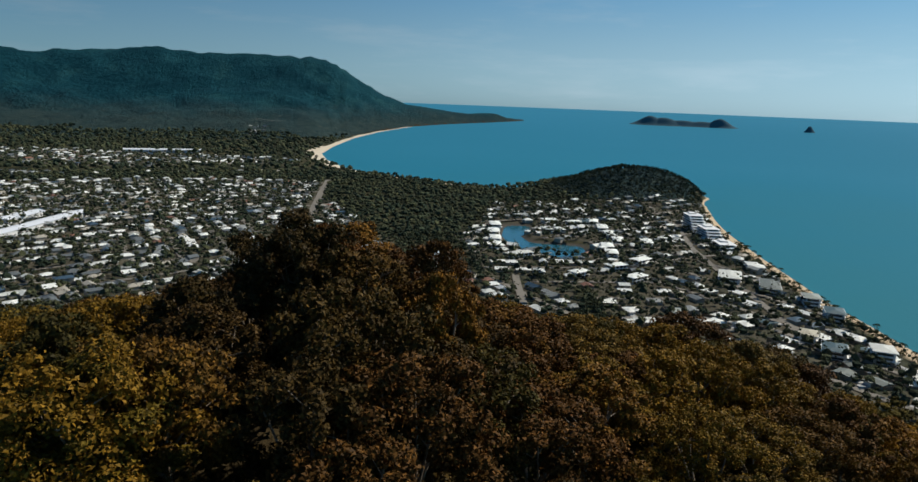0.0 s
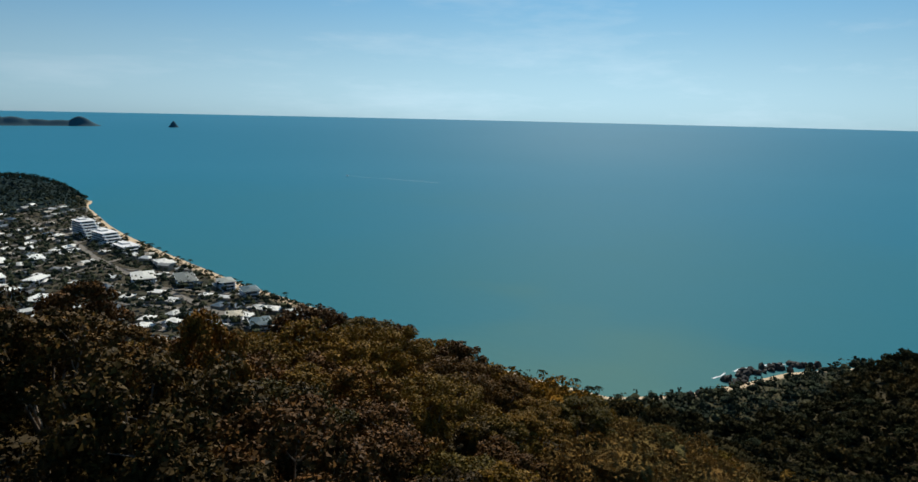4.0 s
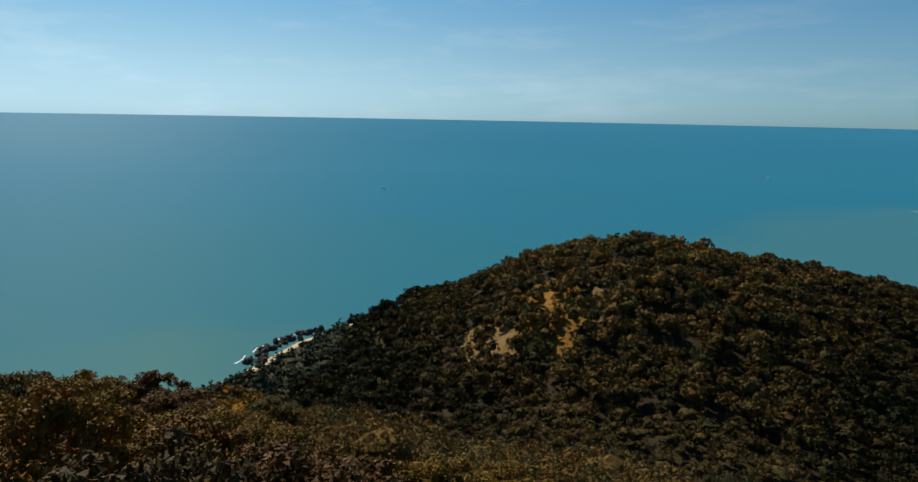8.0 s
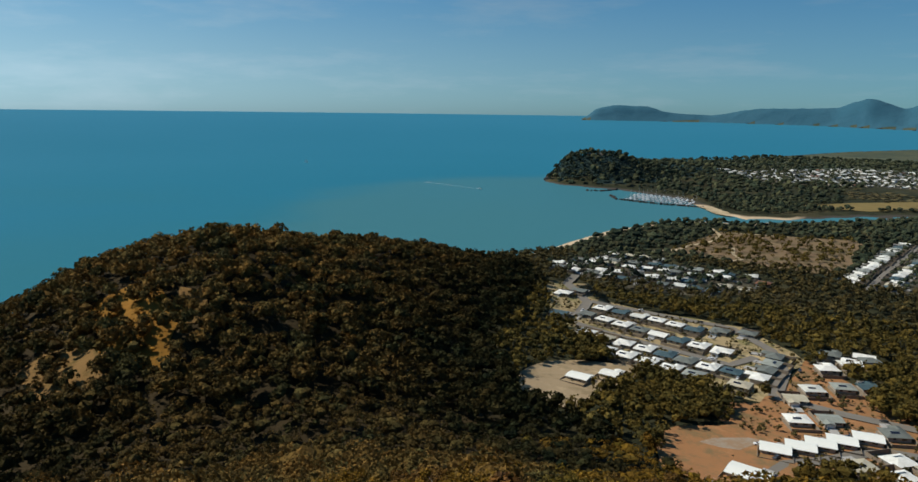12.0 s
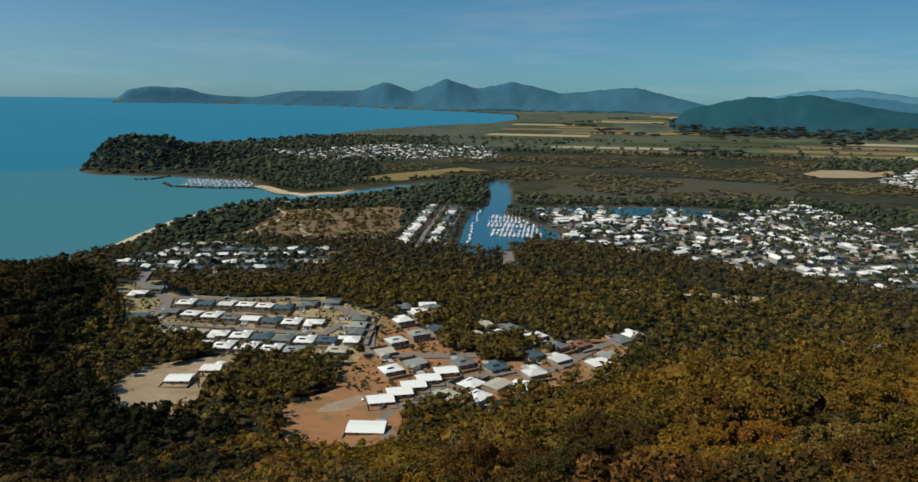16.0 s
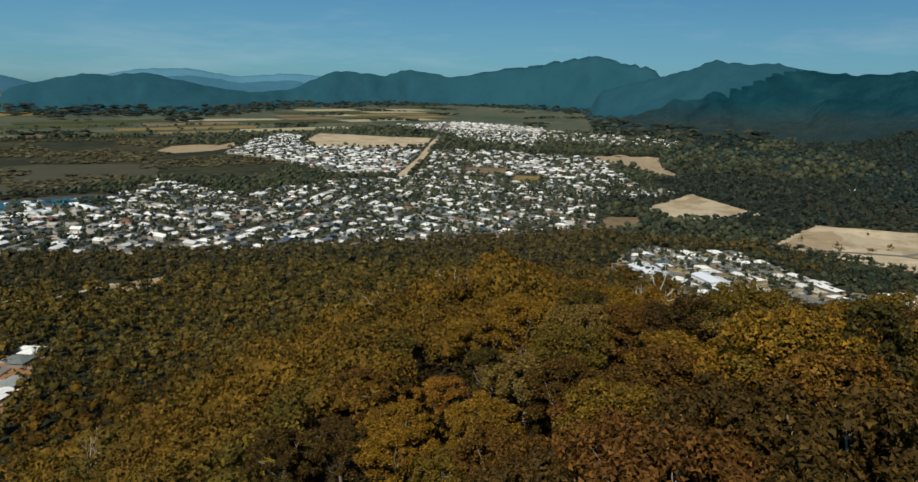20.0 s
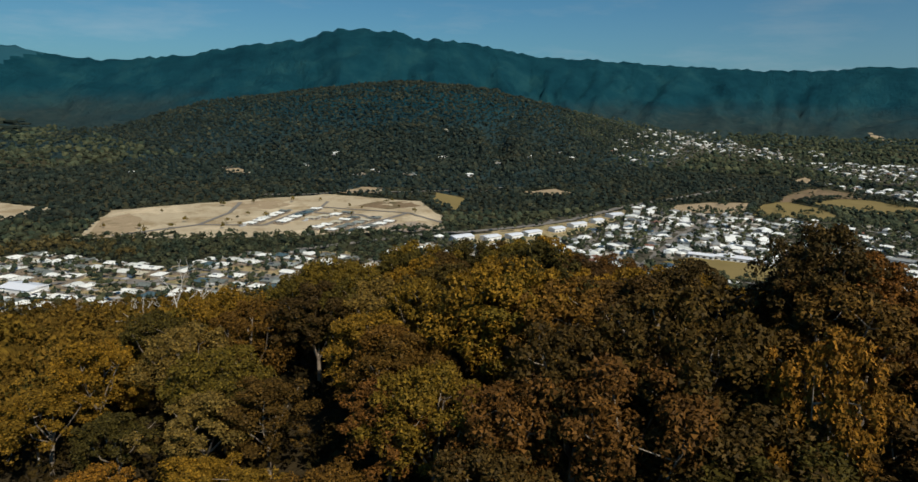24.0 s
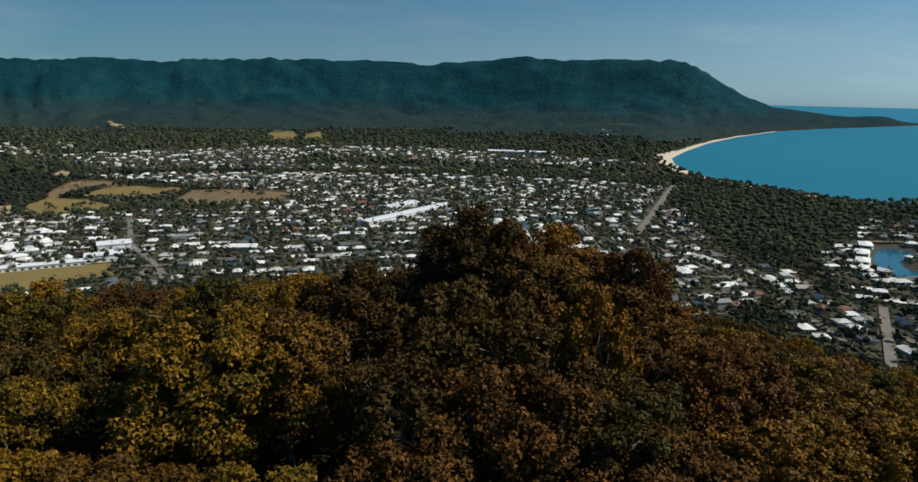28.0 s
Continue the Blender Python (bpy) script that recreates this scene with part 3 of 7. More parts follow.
def crest(x, y, line, face):
    """A range: its crest line falls off to both sides, with spurs and gullies down its faces."""
    az, r = np.degrees(np.arctan2(x, y)), np.hypot(x, y)
    p = np.array(line, float)
    az = np.where(az < p[0, 0] - 1e-6, az + 360, az)
    d, e = np.interp(az, p[:, 0], p[:, 1]), np.interp(az, p[:, 0], p[:, 2])
    inside = smooth(p[0, 0] - 0.01, p[0, 0] + 1.2, az) * (1 - smooth(p[-1, 0] - 1.2, p[-1, 0] + 0.01, az))
    h = np.maximum(173.0 + d * np.tan(np.radians(e)), 0) * inside
    arc = np.radians(az) * d
    # spurs run down the face at a slant, large ones parted into smaller
    skew = arc + 0.5 * (r - d) * np.sin(arc / 1100 + 0.7)
    warp = 260 * lumps(x, y, 1500, 0.3)
    spur = 0.55 * lumps(skew + warp, 0.22 * r, 1150, 0.9) + 0.32 * lumps(skew + warp, 0.35 * r, 420, 2.4) + 0.2 * lumps(x, y, 260, 4.1)
    w = face * (1 + 0.30 * spur)
    t = np.abs(r - d) / np.where(r < d, w, face * 0.8)
    return h * np.exp(-0.5 * t ** 1.7) * (1 + 0.012 * np.sin(arc / 23) + 0.012 * np.sin(arc / 57 + 1))


def mountains(x, y):
    out = crest(x, y, FAR_CREST, 900)
    for line, face in ((SOUTH_CREST, 520), (HAZE_CREST, 900), (WEST_CREST, 950), (NORTH_CREST, 1000), (FOOT_CREST, 560)):
        out = np.maximum(out, crest(x, y, line, face))
    return out * (1 + 0.03 * lumps(x, y, 300, 1.7)) * smooth(800, 1700, np.hypot(x, y))


def island(crests, label):
    """A wooded island: humps set side by side on a small patch, in true place before it is drawn in."""
    az0, az1 = min(c[0] for c in crests) - 1.6, max(c[0] for c in crests) + 1.6
    d0 = crests[0][1]
    aa, rr = np.meshgrid(np.linspace(az0, az1, 110), np.linspace(d0 - 420, d0 + 420, 26), indexing="ij")
    x, y = (rr * np.sin(np.radians(aa))).ravel(), (rr * np.cos(np.radians(aa))).ravel()
    z = np.zeros(x.shape)
    for az, dist, el, wa, wr in crests:
        a = radians(az)
        z = np.maximum(z, hump(x, y, dist * math.sin(a), dist * math.cos(a), 183.0 + dist * math.tan(radians(el)), wa, wr, -az))
    z = z - 9 + 0.8 * lumps(x, y, 260, 0.4) * (z > 9)
    i, j = np.meshgrid(np.arange(109), np.arange(25), indexing="ij")
    f = np.stack([i * 26 + j, i * 26 + j + 1, (i + 1) * 26 + j + 1, (i + 1) * 26 + j], -1).reshape(-1, 4)
    return tagged(put_mesh("island", drawn_in(np.stack([x, y, z], -1)), f, M_ISLE, True), label, "island", kind="structure")


def hills(x, y):
    dx, dy = x - HILL[0], y - HILL[1]
    r, az = np.hypot(dx, dy), np.degrees(np.arctan2(dx, dy)) % 360
    sig = np.interp(az, (0, 50, 90, 105, 130, 158, 175, 192, 224, 242, 262, 285, 320, 360), (208, 210, 202, 185, 186, 177, 187, 210, 238, 225, 225, 228, 208, 208))
    h = 142.3 * np.exp(-(r / sig) ** 2) + hump(x, y, -13, 30, 5.2, 8, 8) + hump(x, y, -4, 44, 3.2, 7, 7) + hump(x, y, -14, 13, 1.2, 12, 10) + hump(x, y, -76, -72, 8.5, 30, 25) - hump(x, y, 36, -26, 7, 30, 30)
    h = h + hump(x, y, 382, -165, 60, 112, 82) + hump(x, y, 425, -330, 46, 72, 115)
    h = h + hump(x, y, 515, 1245, 50, 78, 95) + hump(x, y, 610, 1225, 14, 40, 60)
    h = h + hump(x, y, 872, -1535, 44, 72, 80) + hump(x, y, 945, -1480, 24, 42, 50) + hump(x, y, 880, -1750, 24, 110, 200)
    rough = lumps(x, y, 110, 0.8) * 3 + lumps(x, y, 45, 2.2) * 1.5
    return h + rough * smooth(8, 40, h) * (1 - 0.75 * smooth(95, 130, h))


def height(x, y):
    x, y = np.asarray(x, float), np.asarray(y, float)
    s = depth_in(COAST, x, y)
    for w in (CREEK, BASIN, CANAL, LAGOON):
        s = np.minimum(s, -depth_in(w, x, y) * 3.0)
    far = np.hypot(x, y)
    flat = np.clip(s * 0.12, -4, 4) * (1 + smooth(3000, 9000, far))
    hi = hills(x, y) * smooth(-25, 25, s) + mountains(x, y) * smooth(-30, 300, s)
    return flat + hi * (s > -40)


def fast_mesh(name, v, f, smooth_faces=False):
    v, f = np.asarray(v, np.float32), np.asarray(f, np.int32)
    me = bpy.data.meshes.new(name)
    me.vertices.add(len(v))
    me.vertices.foreach_set("co", v.ravel())
    n, k = f.shape
    me.loops.add(n * k)
    me.loops.foreach_set("vertex_index", f.ravel())
    me.polygons.add(n)
    me.polygons.foreach_set("loop_start", np.arange(0, n * k, k, dtype=np.int32))
    me.polygons.foreach_set("use_smooth", np.full(n, smooth_faces))
    me.update(calc_edges=True)
    me.validate()
    return me


def put_mesh(name, v, f, mat, smooth_faces=False, parent=None):
    me = fast_mesh(name, v, f, smooth_faces)
    me.materials.append(mat)
    ob = new(name, me)
    ob.parent = parent
    return ob


def part(name, bm, material, parent, label=""):
    """Links a bmesh as one mesh object under a thing or a part."""
    me = bpy.data.meshes.new(name)
    bm.to_mesh(me)
    bm.free()
    me.materials.append(material)
    ob = new(name, me)
    ob.parent = parent
    return tagged(ob, label)


def polar_sheet(rings, turns):
    a = np.linspace(0, 2 * math.pi, turns, endpoint=False)
    rr, aa = np.meshgrid(rings, a, indexing="ij")
    x, y = (rr * np.sin(aa)).ravel(), (rr * np.cos(aa)).ravel()
    i, j = np.meshgrid(np.arange(len(rings) - 1), np.arange(turns), indexing="ij")
    j2 = (j + 1) % turns
    f = np.stack([i * turns + j, (i + 1) * turns + j, (i + 1) * turns + j2, i * turns + j2], -1).reshape(-1, 4)
    return x, y, f


RINGS = np.concatenate([[0.02], 5 * 1.0325 ** np.arange(0, 254)])
RINGS = RINGS[RINGS < 15800]
TURNS = 900
gx, gy, gf = polar_sheet(RINGS, TURNS)
gz = height(gx, gy)
g_in = drawn_in(np.stack([gx, gy, gz], -1))
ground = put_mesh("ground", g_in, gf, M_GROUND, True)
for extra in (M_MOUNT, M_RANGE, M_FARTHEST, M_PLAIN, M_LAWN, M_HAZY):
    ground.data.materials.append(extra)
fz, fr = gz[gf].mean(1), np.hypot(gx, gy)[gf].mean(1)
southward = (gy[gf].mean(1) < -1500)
# farther ranges take paler, bluer colours that stand in for haze
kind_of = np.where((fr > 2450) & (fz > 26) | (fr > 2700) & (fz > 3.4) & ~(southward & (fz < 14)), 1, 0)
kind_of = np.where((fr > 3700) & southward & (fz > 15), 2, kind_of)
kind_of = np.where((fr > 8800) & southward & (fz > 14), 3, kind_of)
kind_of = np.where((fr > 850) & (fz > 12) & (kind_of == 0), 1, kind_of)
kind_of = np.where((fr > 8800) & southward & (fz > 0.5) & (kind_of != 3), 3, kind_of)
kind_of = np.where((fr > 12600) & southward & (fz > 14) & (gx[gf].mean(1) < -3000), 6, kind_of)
kind_of = np.where((fr > 2300) & southward & (fz < 14) & (fz > 3), 4, kind_of)
GROUND_AT = np.column_stack([gx, gy])[gf].mean(1)
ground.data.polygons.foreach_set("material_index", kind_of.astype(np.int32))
tagged(ground, "coastal land with wooded hills and far mountains", "ground", kind="structure")

sea_rings = np.concatenate([[60, 120, 180, 240], RINGS[RINGS > 300][::2], [15900, 17500, 19500, 22000]])
sx, sy, sf = polar_sheet(sea_rings, 380)
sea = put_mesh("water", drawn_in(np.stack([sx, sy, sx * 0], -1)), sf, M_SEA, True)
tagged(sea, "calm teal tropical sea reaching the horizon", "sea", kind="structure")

island(TWIN_ISLAND, "low wooded twin island on the horizon")
island(HAT_ISLAND, "tiny hat-shaped wooded islet")
# the long pale beach round the northern bay, from the water's edge up to the trees
bay = np.array([(70, 1500), (24, 1543), (-43, 1685), (-91, 1880), (-111, 2067), (-86, 2365), (-20, 2856), (90, 3376), (324, 4182)], float)
bt = np.linspace(0, len(bay) - 1, 81)
bay = np.column_stack([np.interp(bt, np.arange(len(bay)), bay[:, c]) for c in (0, 1)])
run = np.gradient(bay, axis=0)
run /= np.hypot(run[:, 0], run[:, 1])[:, None]
out_to_sea = np.column_stack([run[:, 1], -run[:, 0]])
wide = np.interp(bt, (0, 8), (1.0, 1.7))[:, None]
rows = [np.column_stack([bay + out_to_sea * o * wide, np.full(81, h)]) for o, h in ((6, 0.2), (-10, 2.4), (-30, 5.4))]
bf = [(r * 81 + i, r * 81 + i + 1, (r + 1) * 81 + i + 1, (r + 1) * 81 + i) for r in range(2) for i in range(80)]
tagged(put_mesh("beach", drawn_in(np.concatenate(rows)), bf, M_BEACH, True), "long pale sand beach round the northern bay", "beach", kind="structure")


def still_water(name, poly, grow):
    """A flat sheet over an inlet, cut a little wider than its banks."""
    p = np.array(poly, float)
    bm = bmesh.new()
    e0, e1 = p - np.roll(p, 1, 0), np.roll(p, -1, 0) - p
    n0, n1 = np.column_stack([e0[:, 1], -e0[:, 0]]), np.column_stack([e1[:, 1], -e1[:, 0]])
    n = n0 / np.linalg.norm(n0, axis=1)[:, None] + n1 / np.linalg.norm(n1, axis=1)[:, None]
    n /= np.linalg.norm(n, axis=1)[:, None] + 1e-9
    if (p[:, 0] * np.roll(p[:, 1], -1) - np.roll(p[:, 0], -1) * p[:, 1]).sum() < 0:
        n = -n
    q = p + n * grow
    face = bm.faces.new([bm.verts.new((x, y, 0.12)) for x, y in q])
    bmesh.ops.triangulate(bm, faces=[face])
    ob = part(name, bm, M_LAGOON, None)
    return tagged(ob, "still dark blue water between built banks", "water", kind="structure")


for inlet in (BASIN, CANAL, LAGOON):
    still_water("lagoon", inlet, 1.2)

# ---- regions of the plan ----
SUB_BEACH = [(223, 1112), (560, 1113), (590, 1090), (480, 800), (430, 620), (395, 500), (375, 400), (355, 300), (345, 215), (315, 215), (300, 300), (203, 365), (190, 480), (205, 560), (120, 621), (110, 800), (165, 925)]
SUB_WEST = [(-600, 235), (-480, 360), (-401, 470), (-250, 520), (0, 470), (60, 600), (30, 824), (-20, 1000), (-51, 1118), (-60, 1330), (-300, 1380), (-700, 1250), (-1000, 1100), (-1150, 960), (-700, 960), (-660, 780), (-800, 670), (-860, 420)]
SUB_NORTH = [(-90, 1480), (-300, 1450), (-700, 1330), (-1000, 1190), (-1300, 1050), (-2000, 1150), (-2100, 1400), (-1300, 1900), (-700, 1950), (-150, 1800)]
SUB_SOUTH = [(-20, -790), (-50, -1030), (-140, -980), (-300, -990), (-472, -1195), (-500, -955), (-700, -1010), (-858, -960), (-905, -800), (-880, -560), (-750, -430), (-591, -475), (-337, -598), (-150, -720)]
SUB_NEW = [(-773, -1552), (-1026, -1865), (-1261, -2080), (-1270, -1930), (-1140, -1790), (-1060, -1600), (-1190, -1485), (-1270, -1370), (-858, -985), (-758, -1094), (-800, -1332)]
SUB_WOODED = [(-858, -960), (-1290, -1360), (-1480, -1200), (-1200, -850), (-926, -568), (-880, -560), (-905, -800)]
SUB_CANAL = [(0, -1045), (-60, -1035), (-140, -1050), (-150, -990), (-190, -990), (-210, -1065), (-245, -1065), (-275, -1015), (-300, -1000), (-200, -880), (-60, -900), (-20, -960)]
SUB_GAP = [(66, 560), (68, 600), (40, 700), (40, 735), (85, 735), (106, 690), (110, 622), (192, 566), (182, 490), (150, 475), (70, 505)]
SUB_EDGE = [(-550, -330), (-656, -354), (-712, -267), (-640, -150), (-690, -51), (-690, 34), (-600, 40), (-540, -50), (-520, -161)]
SUB_ROW = [(-745, 150), (-930, 465), (-850, 640), (-600, 480), (-590, 300), (-620, 200)]
SUB_FAR = [(-1640, -1500), (-2000, -2350), (-2500, -2450), (-2500, -1900), (-1600, -1250)]
SUB_KNOB = [(751, -1931), (482, -2364), (92, -2364), (56, -1905), (574, -1725)]
SUB_PARK = [(386, -562), (400, -640), (367, -705), (190, -690), (195, -640), (215, -591), (320, -554)]
SUB_QUAY = [(124, -740), (140, -1030), (86, -1030), (80, -720)]
SUB_VALLEY = [(-1022, -960), (-900, -700), (-960, -560), (-1070, -510), (-1150, -640), (-1300, -800), (-1500, -900), (-1480, -1100), (-1230, -1100)]
SUB_LINK = [(-480, 30), (-560, -20), (-640, 45), (-696, 76), (-745, 149), (-724, 191), (-660, 233), (-600, 225), (-555, 165), (-520, 87)]
SUB_STRIP = [(-1620, -1600), (-1830, -1380), (-1950, -950), (-2150, -1050), (-2350, -1700), (-2500, -2400), (-2300, -2350)]
SUB_HAMLET = [(-379, 2483), (-300, 3000), (-330, 3300), (-447, 3032)]
SUB_FOOT = [(-1900, 700), (-2600, 1100), (-2300, 1500), (-1500, 900), (-1350, 700)]
# dark woods along the creek and below the range, with hardly a house in them
TOWN_WOODS = [
    [(-980, 1470), (-851, 1599), (-670, 1567), (-513, 1539), (-390, 1575), (-230, 1677), (-79, 1729), (-58, 1404), (-186, 1391), (-329, 1340), (-449, 1352), (-611, 1431), (-758, 1427), (-906, 1358)],
    [(-1316, 874), (-1184, 984), (-1045, 1022), (-1092, 1106), (-1253, 1095), (-1458, 1197), (-1640, 1040), (-1500, 900)],
    [(-1500, 1250), (-1399, 1480), (-1184, 1775), (-857, 1960), (-1300, 2100), (-2400, 1842), (-2000, 1380)],
]
FIELDS = [
    ("sand_pit", M_SAND, [(-905, -490), (-1098, -509), (-1042, -433), (-991, -344), (-842, -410)], "pale bare sand of a cleared building site"),
    ("sand_flat", M_SAND, [(-784, -260), (-968, -268), (-1028, -109), (-1063, 15), (-984, 154), (-880, 170), (-789, 154), (-770, -57)], "pale graded sand of a new estate"),
    ("graded_earth", M_TAN, [(-1010, -120), (-1020, -60), (-985, -30), (-950, -60), (-960, -110)], "darker graded terrace on the sand"),
    ("graded_earth", M_TAN, [(-790, -250), (-900, -262), (-940, -240), (-900, -215), (-800, -200)], "thin dry grass over the sand"),
    ("graded_earth", M_BROWN, [(-960, 60), (-990, 90), (-985, 140), (-945, 150), (-930, 100)], "brown stripped topsoil on the sand"),
    ("graded_earth", M_TAN, [(-1000, -480), (-1060, -490), (-1040, -455), (-1000, -450)], "darker spoil on the bare sand"),
    ("gravel_pad", M_GRAVEL, [(-825, 78), (-840, 128), (-794, 150), (-778, 102)], "grey gravel pad on the sand"),
    ("paddock", M_TAN, [(-898, 518), (-931, 548), (-950, 619), (-938, 679), (-846, 612), (-870, 525)], "dry tan paddock among trees"),
    ("paddock", M_GRASS, [(-833, 615), (-917, 685), (-949, 751), (-886, 763), (-815, 739), (-795, 711)], "green-brown mown sports ground"),
    ("paddock", M_GRASS, [(-930, 785), (-963, 870), (-940, 910), (-862, 929), (-819, 905), (-825, 805), (-864, 790)], "dry grass paddock ringed by trees"),
    ("paddock", M_BROWN, [(-993, 784), (-1094, 922), (-1028, 942), (-955, 905), (-975, 850), (-945, 780), (-940, 735)], "brown ploughed paddock"),
    ("paddock", M_BROWN, [(-753, 791), (-818, 910), (-785, 943), (-688, 963), (-654, 959), (-613, 876), (-642, 851), (-690, 809)], "brown grazed paddock among trees"),
    ("paddock", M_TAN, [(-1193, 955), (-1235, 1013), (-1178, 1000), (-1114, 924)], "small tan paddock among trees"),
    ("school_oval", M_GRASS, [(-600, 345), (-620, 395), (-540, 478), (-500, 446), (-530, 372)], "dry grass school oval"),
    ("sand_spit", M_SAND, [(395, -1122), (432, -1134), (487, -1203), (470, -1215), (420, -1160)], "yellow sand spit at the creek mouth"),
    ("park_ground", M_BROWN, [(341, -758), (347, -945), (180, -1010), (150, -800), (175, -760), (253, -743)], "dry brown park ground with thin grass"),
    ("golf_green", M_GRASS, [(357, -1330), (238, -1345), (137, -1551), (71, -1572), (150, -1640), (300, -1440)], "yellow-green golf fairway"),
    ("cleared_land", M_SAND, [(-1163, -1795), (-1380, -2035), (-1449, -1940), (-1500, -1790), (-1600, -1690), (-1330, -1440), (-1199, -1499), (-1079, -1607)], "pale cleared land beside the suburb"),
    ("cleared_land", M_TAN, [(-669, -1682), (-747, -1789), (-834, -1804), (-879, -1759), (-954, -1830), (-880, -1690), (-780, -1620), (-682, -1605)], "tan grass clearing at the edge of the marsh"),
    ("paddock", M_TAN, [(-1500, -1004), (-1597, -955), (-1632, -863), (-1420, -740), (-1297, -628), (-1260, -654), (-1382, -793)], "golden grass paddock below the range"),
    ("paddock", M_BROWN, [(-1010, -973), (-1067, -1011), (-1128, -945), (-1023, -871)], "bare brown paddock among houses"),
    ("paddock", M_GRASS, [(-950, -797), (-1043, -857), (-1073, -815), (-992, -758)], "mown grass sports field among houses"),
    ("paddock", M_BROWN, [(-709, -442), (-784, -484), (-824, -453), (-746, -412)], "brown clearing in the woods"),
    ("clearing", M_TAN, [(-1065, 36), (-1099, 78), (-1091, 111), (-1052, 98)], "tan clearing below the hillside homes"),
    ("clearing", M_TAN, [(-1056, 333), (-1075, 401), (-1045, 432), (-1018, 369)], "tan clearing among roadside trees"),
    ("clearing", M_GRASS, [(-983, 173), (-1039, 189), (-993, 231), (-906, 196)], "dry grass clearing beside the sand"),
    ("clearing", M_TAN, [(-1328, -169), (-1340, -137), (-1293, -117), (-1269, -148)], "tan yard of a hillside home"),
    ("clearing", M_TAN, [(-2480, 2300), (-2262, 2190), (-2080, 2087), (-2250, 2110)], "bare tan strip at the foot of the range"),
    ("paddock", M_GRASS, [(-1570, 2182), (-1685, 2388), (-1597, 2397), (-1394, 2128), (-1361, 1938)], "yellow-green far paddock"),
    ("paddock", M_GRASS, [(-1470, 2290), (-1490, 2429), (-1305, 2139), (-1299, 2015)], "yellow-green far paddock"),
    ("mud_flat", M_MUD, [(10, -1160), (-100, -1350), (-337, -1524), (-575, -1416), (-476, -1223), (-142, -1110)], "brown mangrove flat"),
    ("bare_slope", M_SCAR, [(366, -68), (370, -84), (350, -100), (318, -97), (308, -78), (322, -62)], "bare earth scar on the wooded spur"),
    ("bare_slope", M_SCAR, [(347, -147), (337, -160), (309, -147), (320, -134)], "bare earth scar on the wooded spur"),
    ("bare_slope", M_GOLD, [(384, -114), (382, -134), (362, -142), (327, -134), (296, -112), (314, -97), (354, -104)], "dry yellow grass patch on the wooded spur"),
    ("service_yard", M_VERGE, [(-755, 145), (-705, 148), (-692, 215), (-722, 285), (-770, 345), (-845, 425), (-900, 446), (-862, 393), (-822, 336), (-790, 274), (-763, 190)], "pale paved yards of a roadside business strip"),
    ("clearing", M_TAN, [(-164, -571), (-215, -569), (-206, -540), (-169, -543)], "small tan clearing in the woods"),
    ("red_lot", M_DIRT, [(120, -288), (120, -306), (104, -323), (94, -338), (72, -336), (56, -298), (54, -262), (60, -242), (80, -238), (98, -245), (113, -262)], "red earth building lot with graded tracks"),
    ("gravel_pad", M_GRAVEL, [(105, -290), (99, -304), (88, -318), (78, -322), (84, -298), (95, -291)], "grey compacted gravel strip on the red lot"),
    ("tan_lot", M_TAN, [(222, -300), (224, -334), (212, -355), (199, -366), (182, -377), (170, -353), (174, -336), (174, -320), (166, -296), (168, -276), (188, -264), (212, -282)], "tan graded building lot"),
    ("estate_ground", M_VERGE, [(345, -505), (320, -535), (275, -500), (160, -515), (100, -470), (100, -372), (190, -374), (285, -425)], "tan gardens and verges of the new estate"),
    ("estate_ground", M_DIRT, [(100, -470), (60, -440), (0, -380), (-70, -430), (-95, -470), (-60, -370), (0, -322), (60, -300), (128, -345), (100, -372)], "red-brown earth round new houses"),
    ("edge_ground", M_VERGE, [(-550, -330), (-656, -354), (-712, -267), (-640, -150), (-690, -51), (-690, 34), (-600, 40), (-545, -50), (-525, -161)], "tan verges of the hillside estate"),
]
PLAIN = [(330, -2500), (0, -2200), (-900, -2150), (-1350, -2080), (-2000, -2450), (-2700, -2550), (-4400, -3900), (-4700, -6600), (-1300, -7300), (-300, -5200), (60, -4300), (300, -3400)]
MARSH = [(280, -1360), (60, -1430), (0, -1170), (-300, -1130), (-480, -1230), (-620, -1100), (-800, -1300), (-850, -1600), (-700, -1750), (-900, -2080), (0, -2130), (300, -2250), (350, -1650)]
GROVES = [[(62, -481), (44, -490), (30, -486), (22, -402), (38, -398), (49, -401)], [(27, -425), (-5, -429), (-6, -384), (21, -381)], [(174, -344), (166, -382), (112, -355), (101, -339), (122, -307), (156, -289)], [(239, -402), (214, -400), (198, -371), (210, -342)]]
patch_rng = random.Random(77)
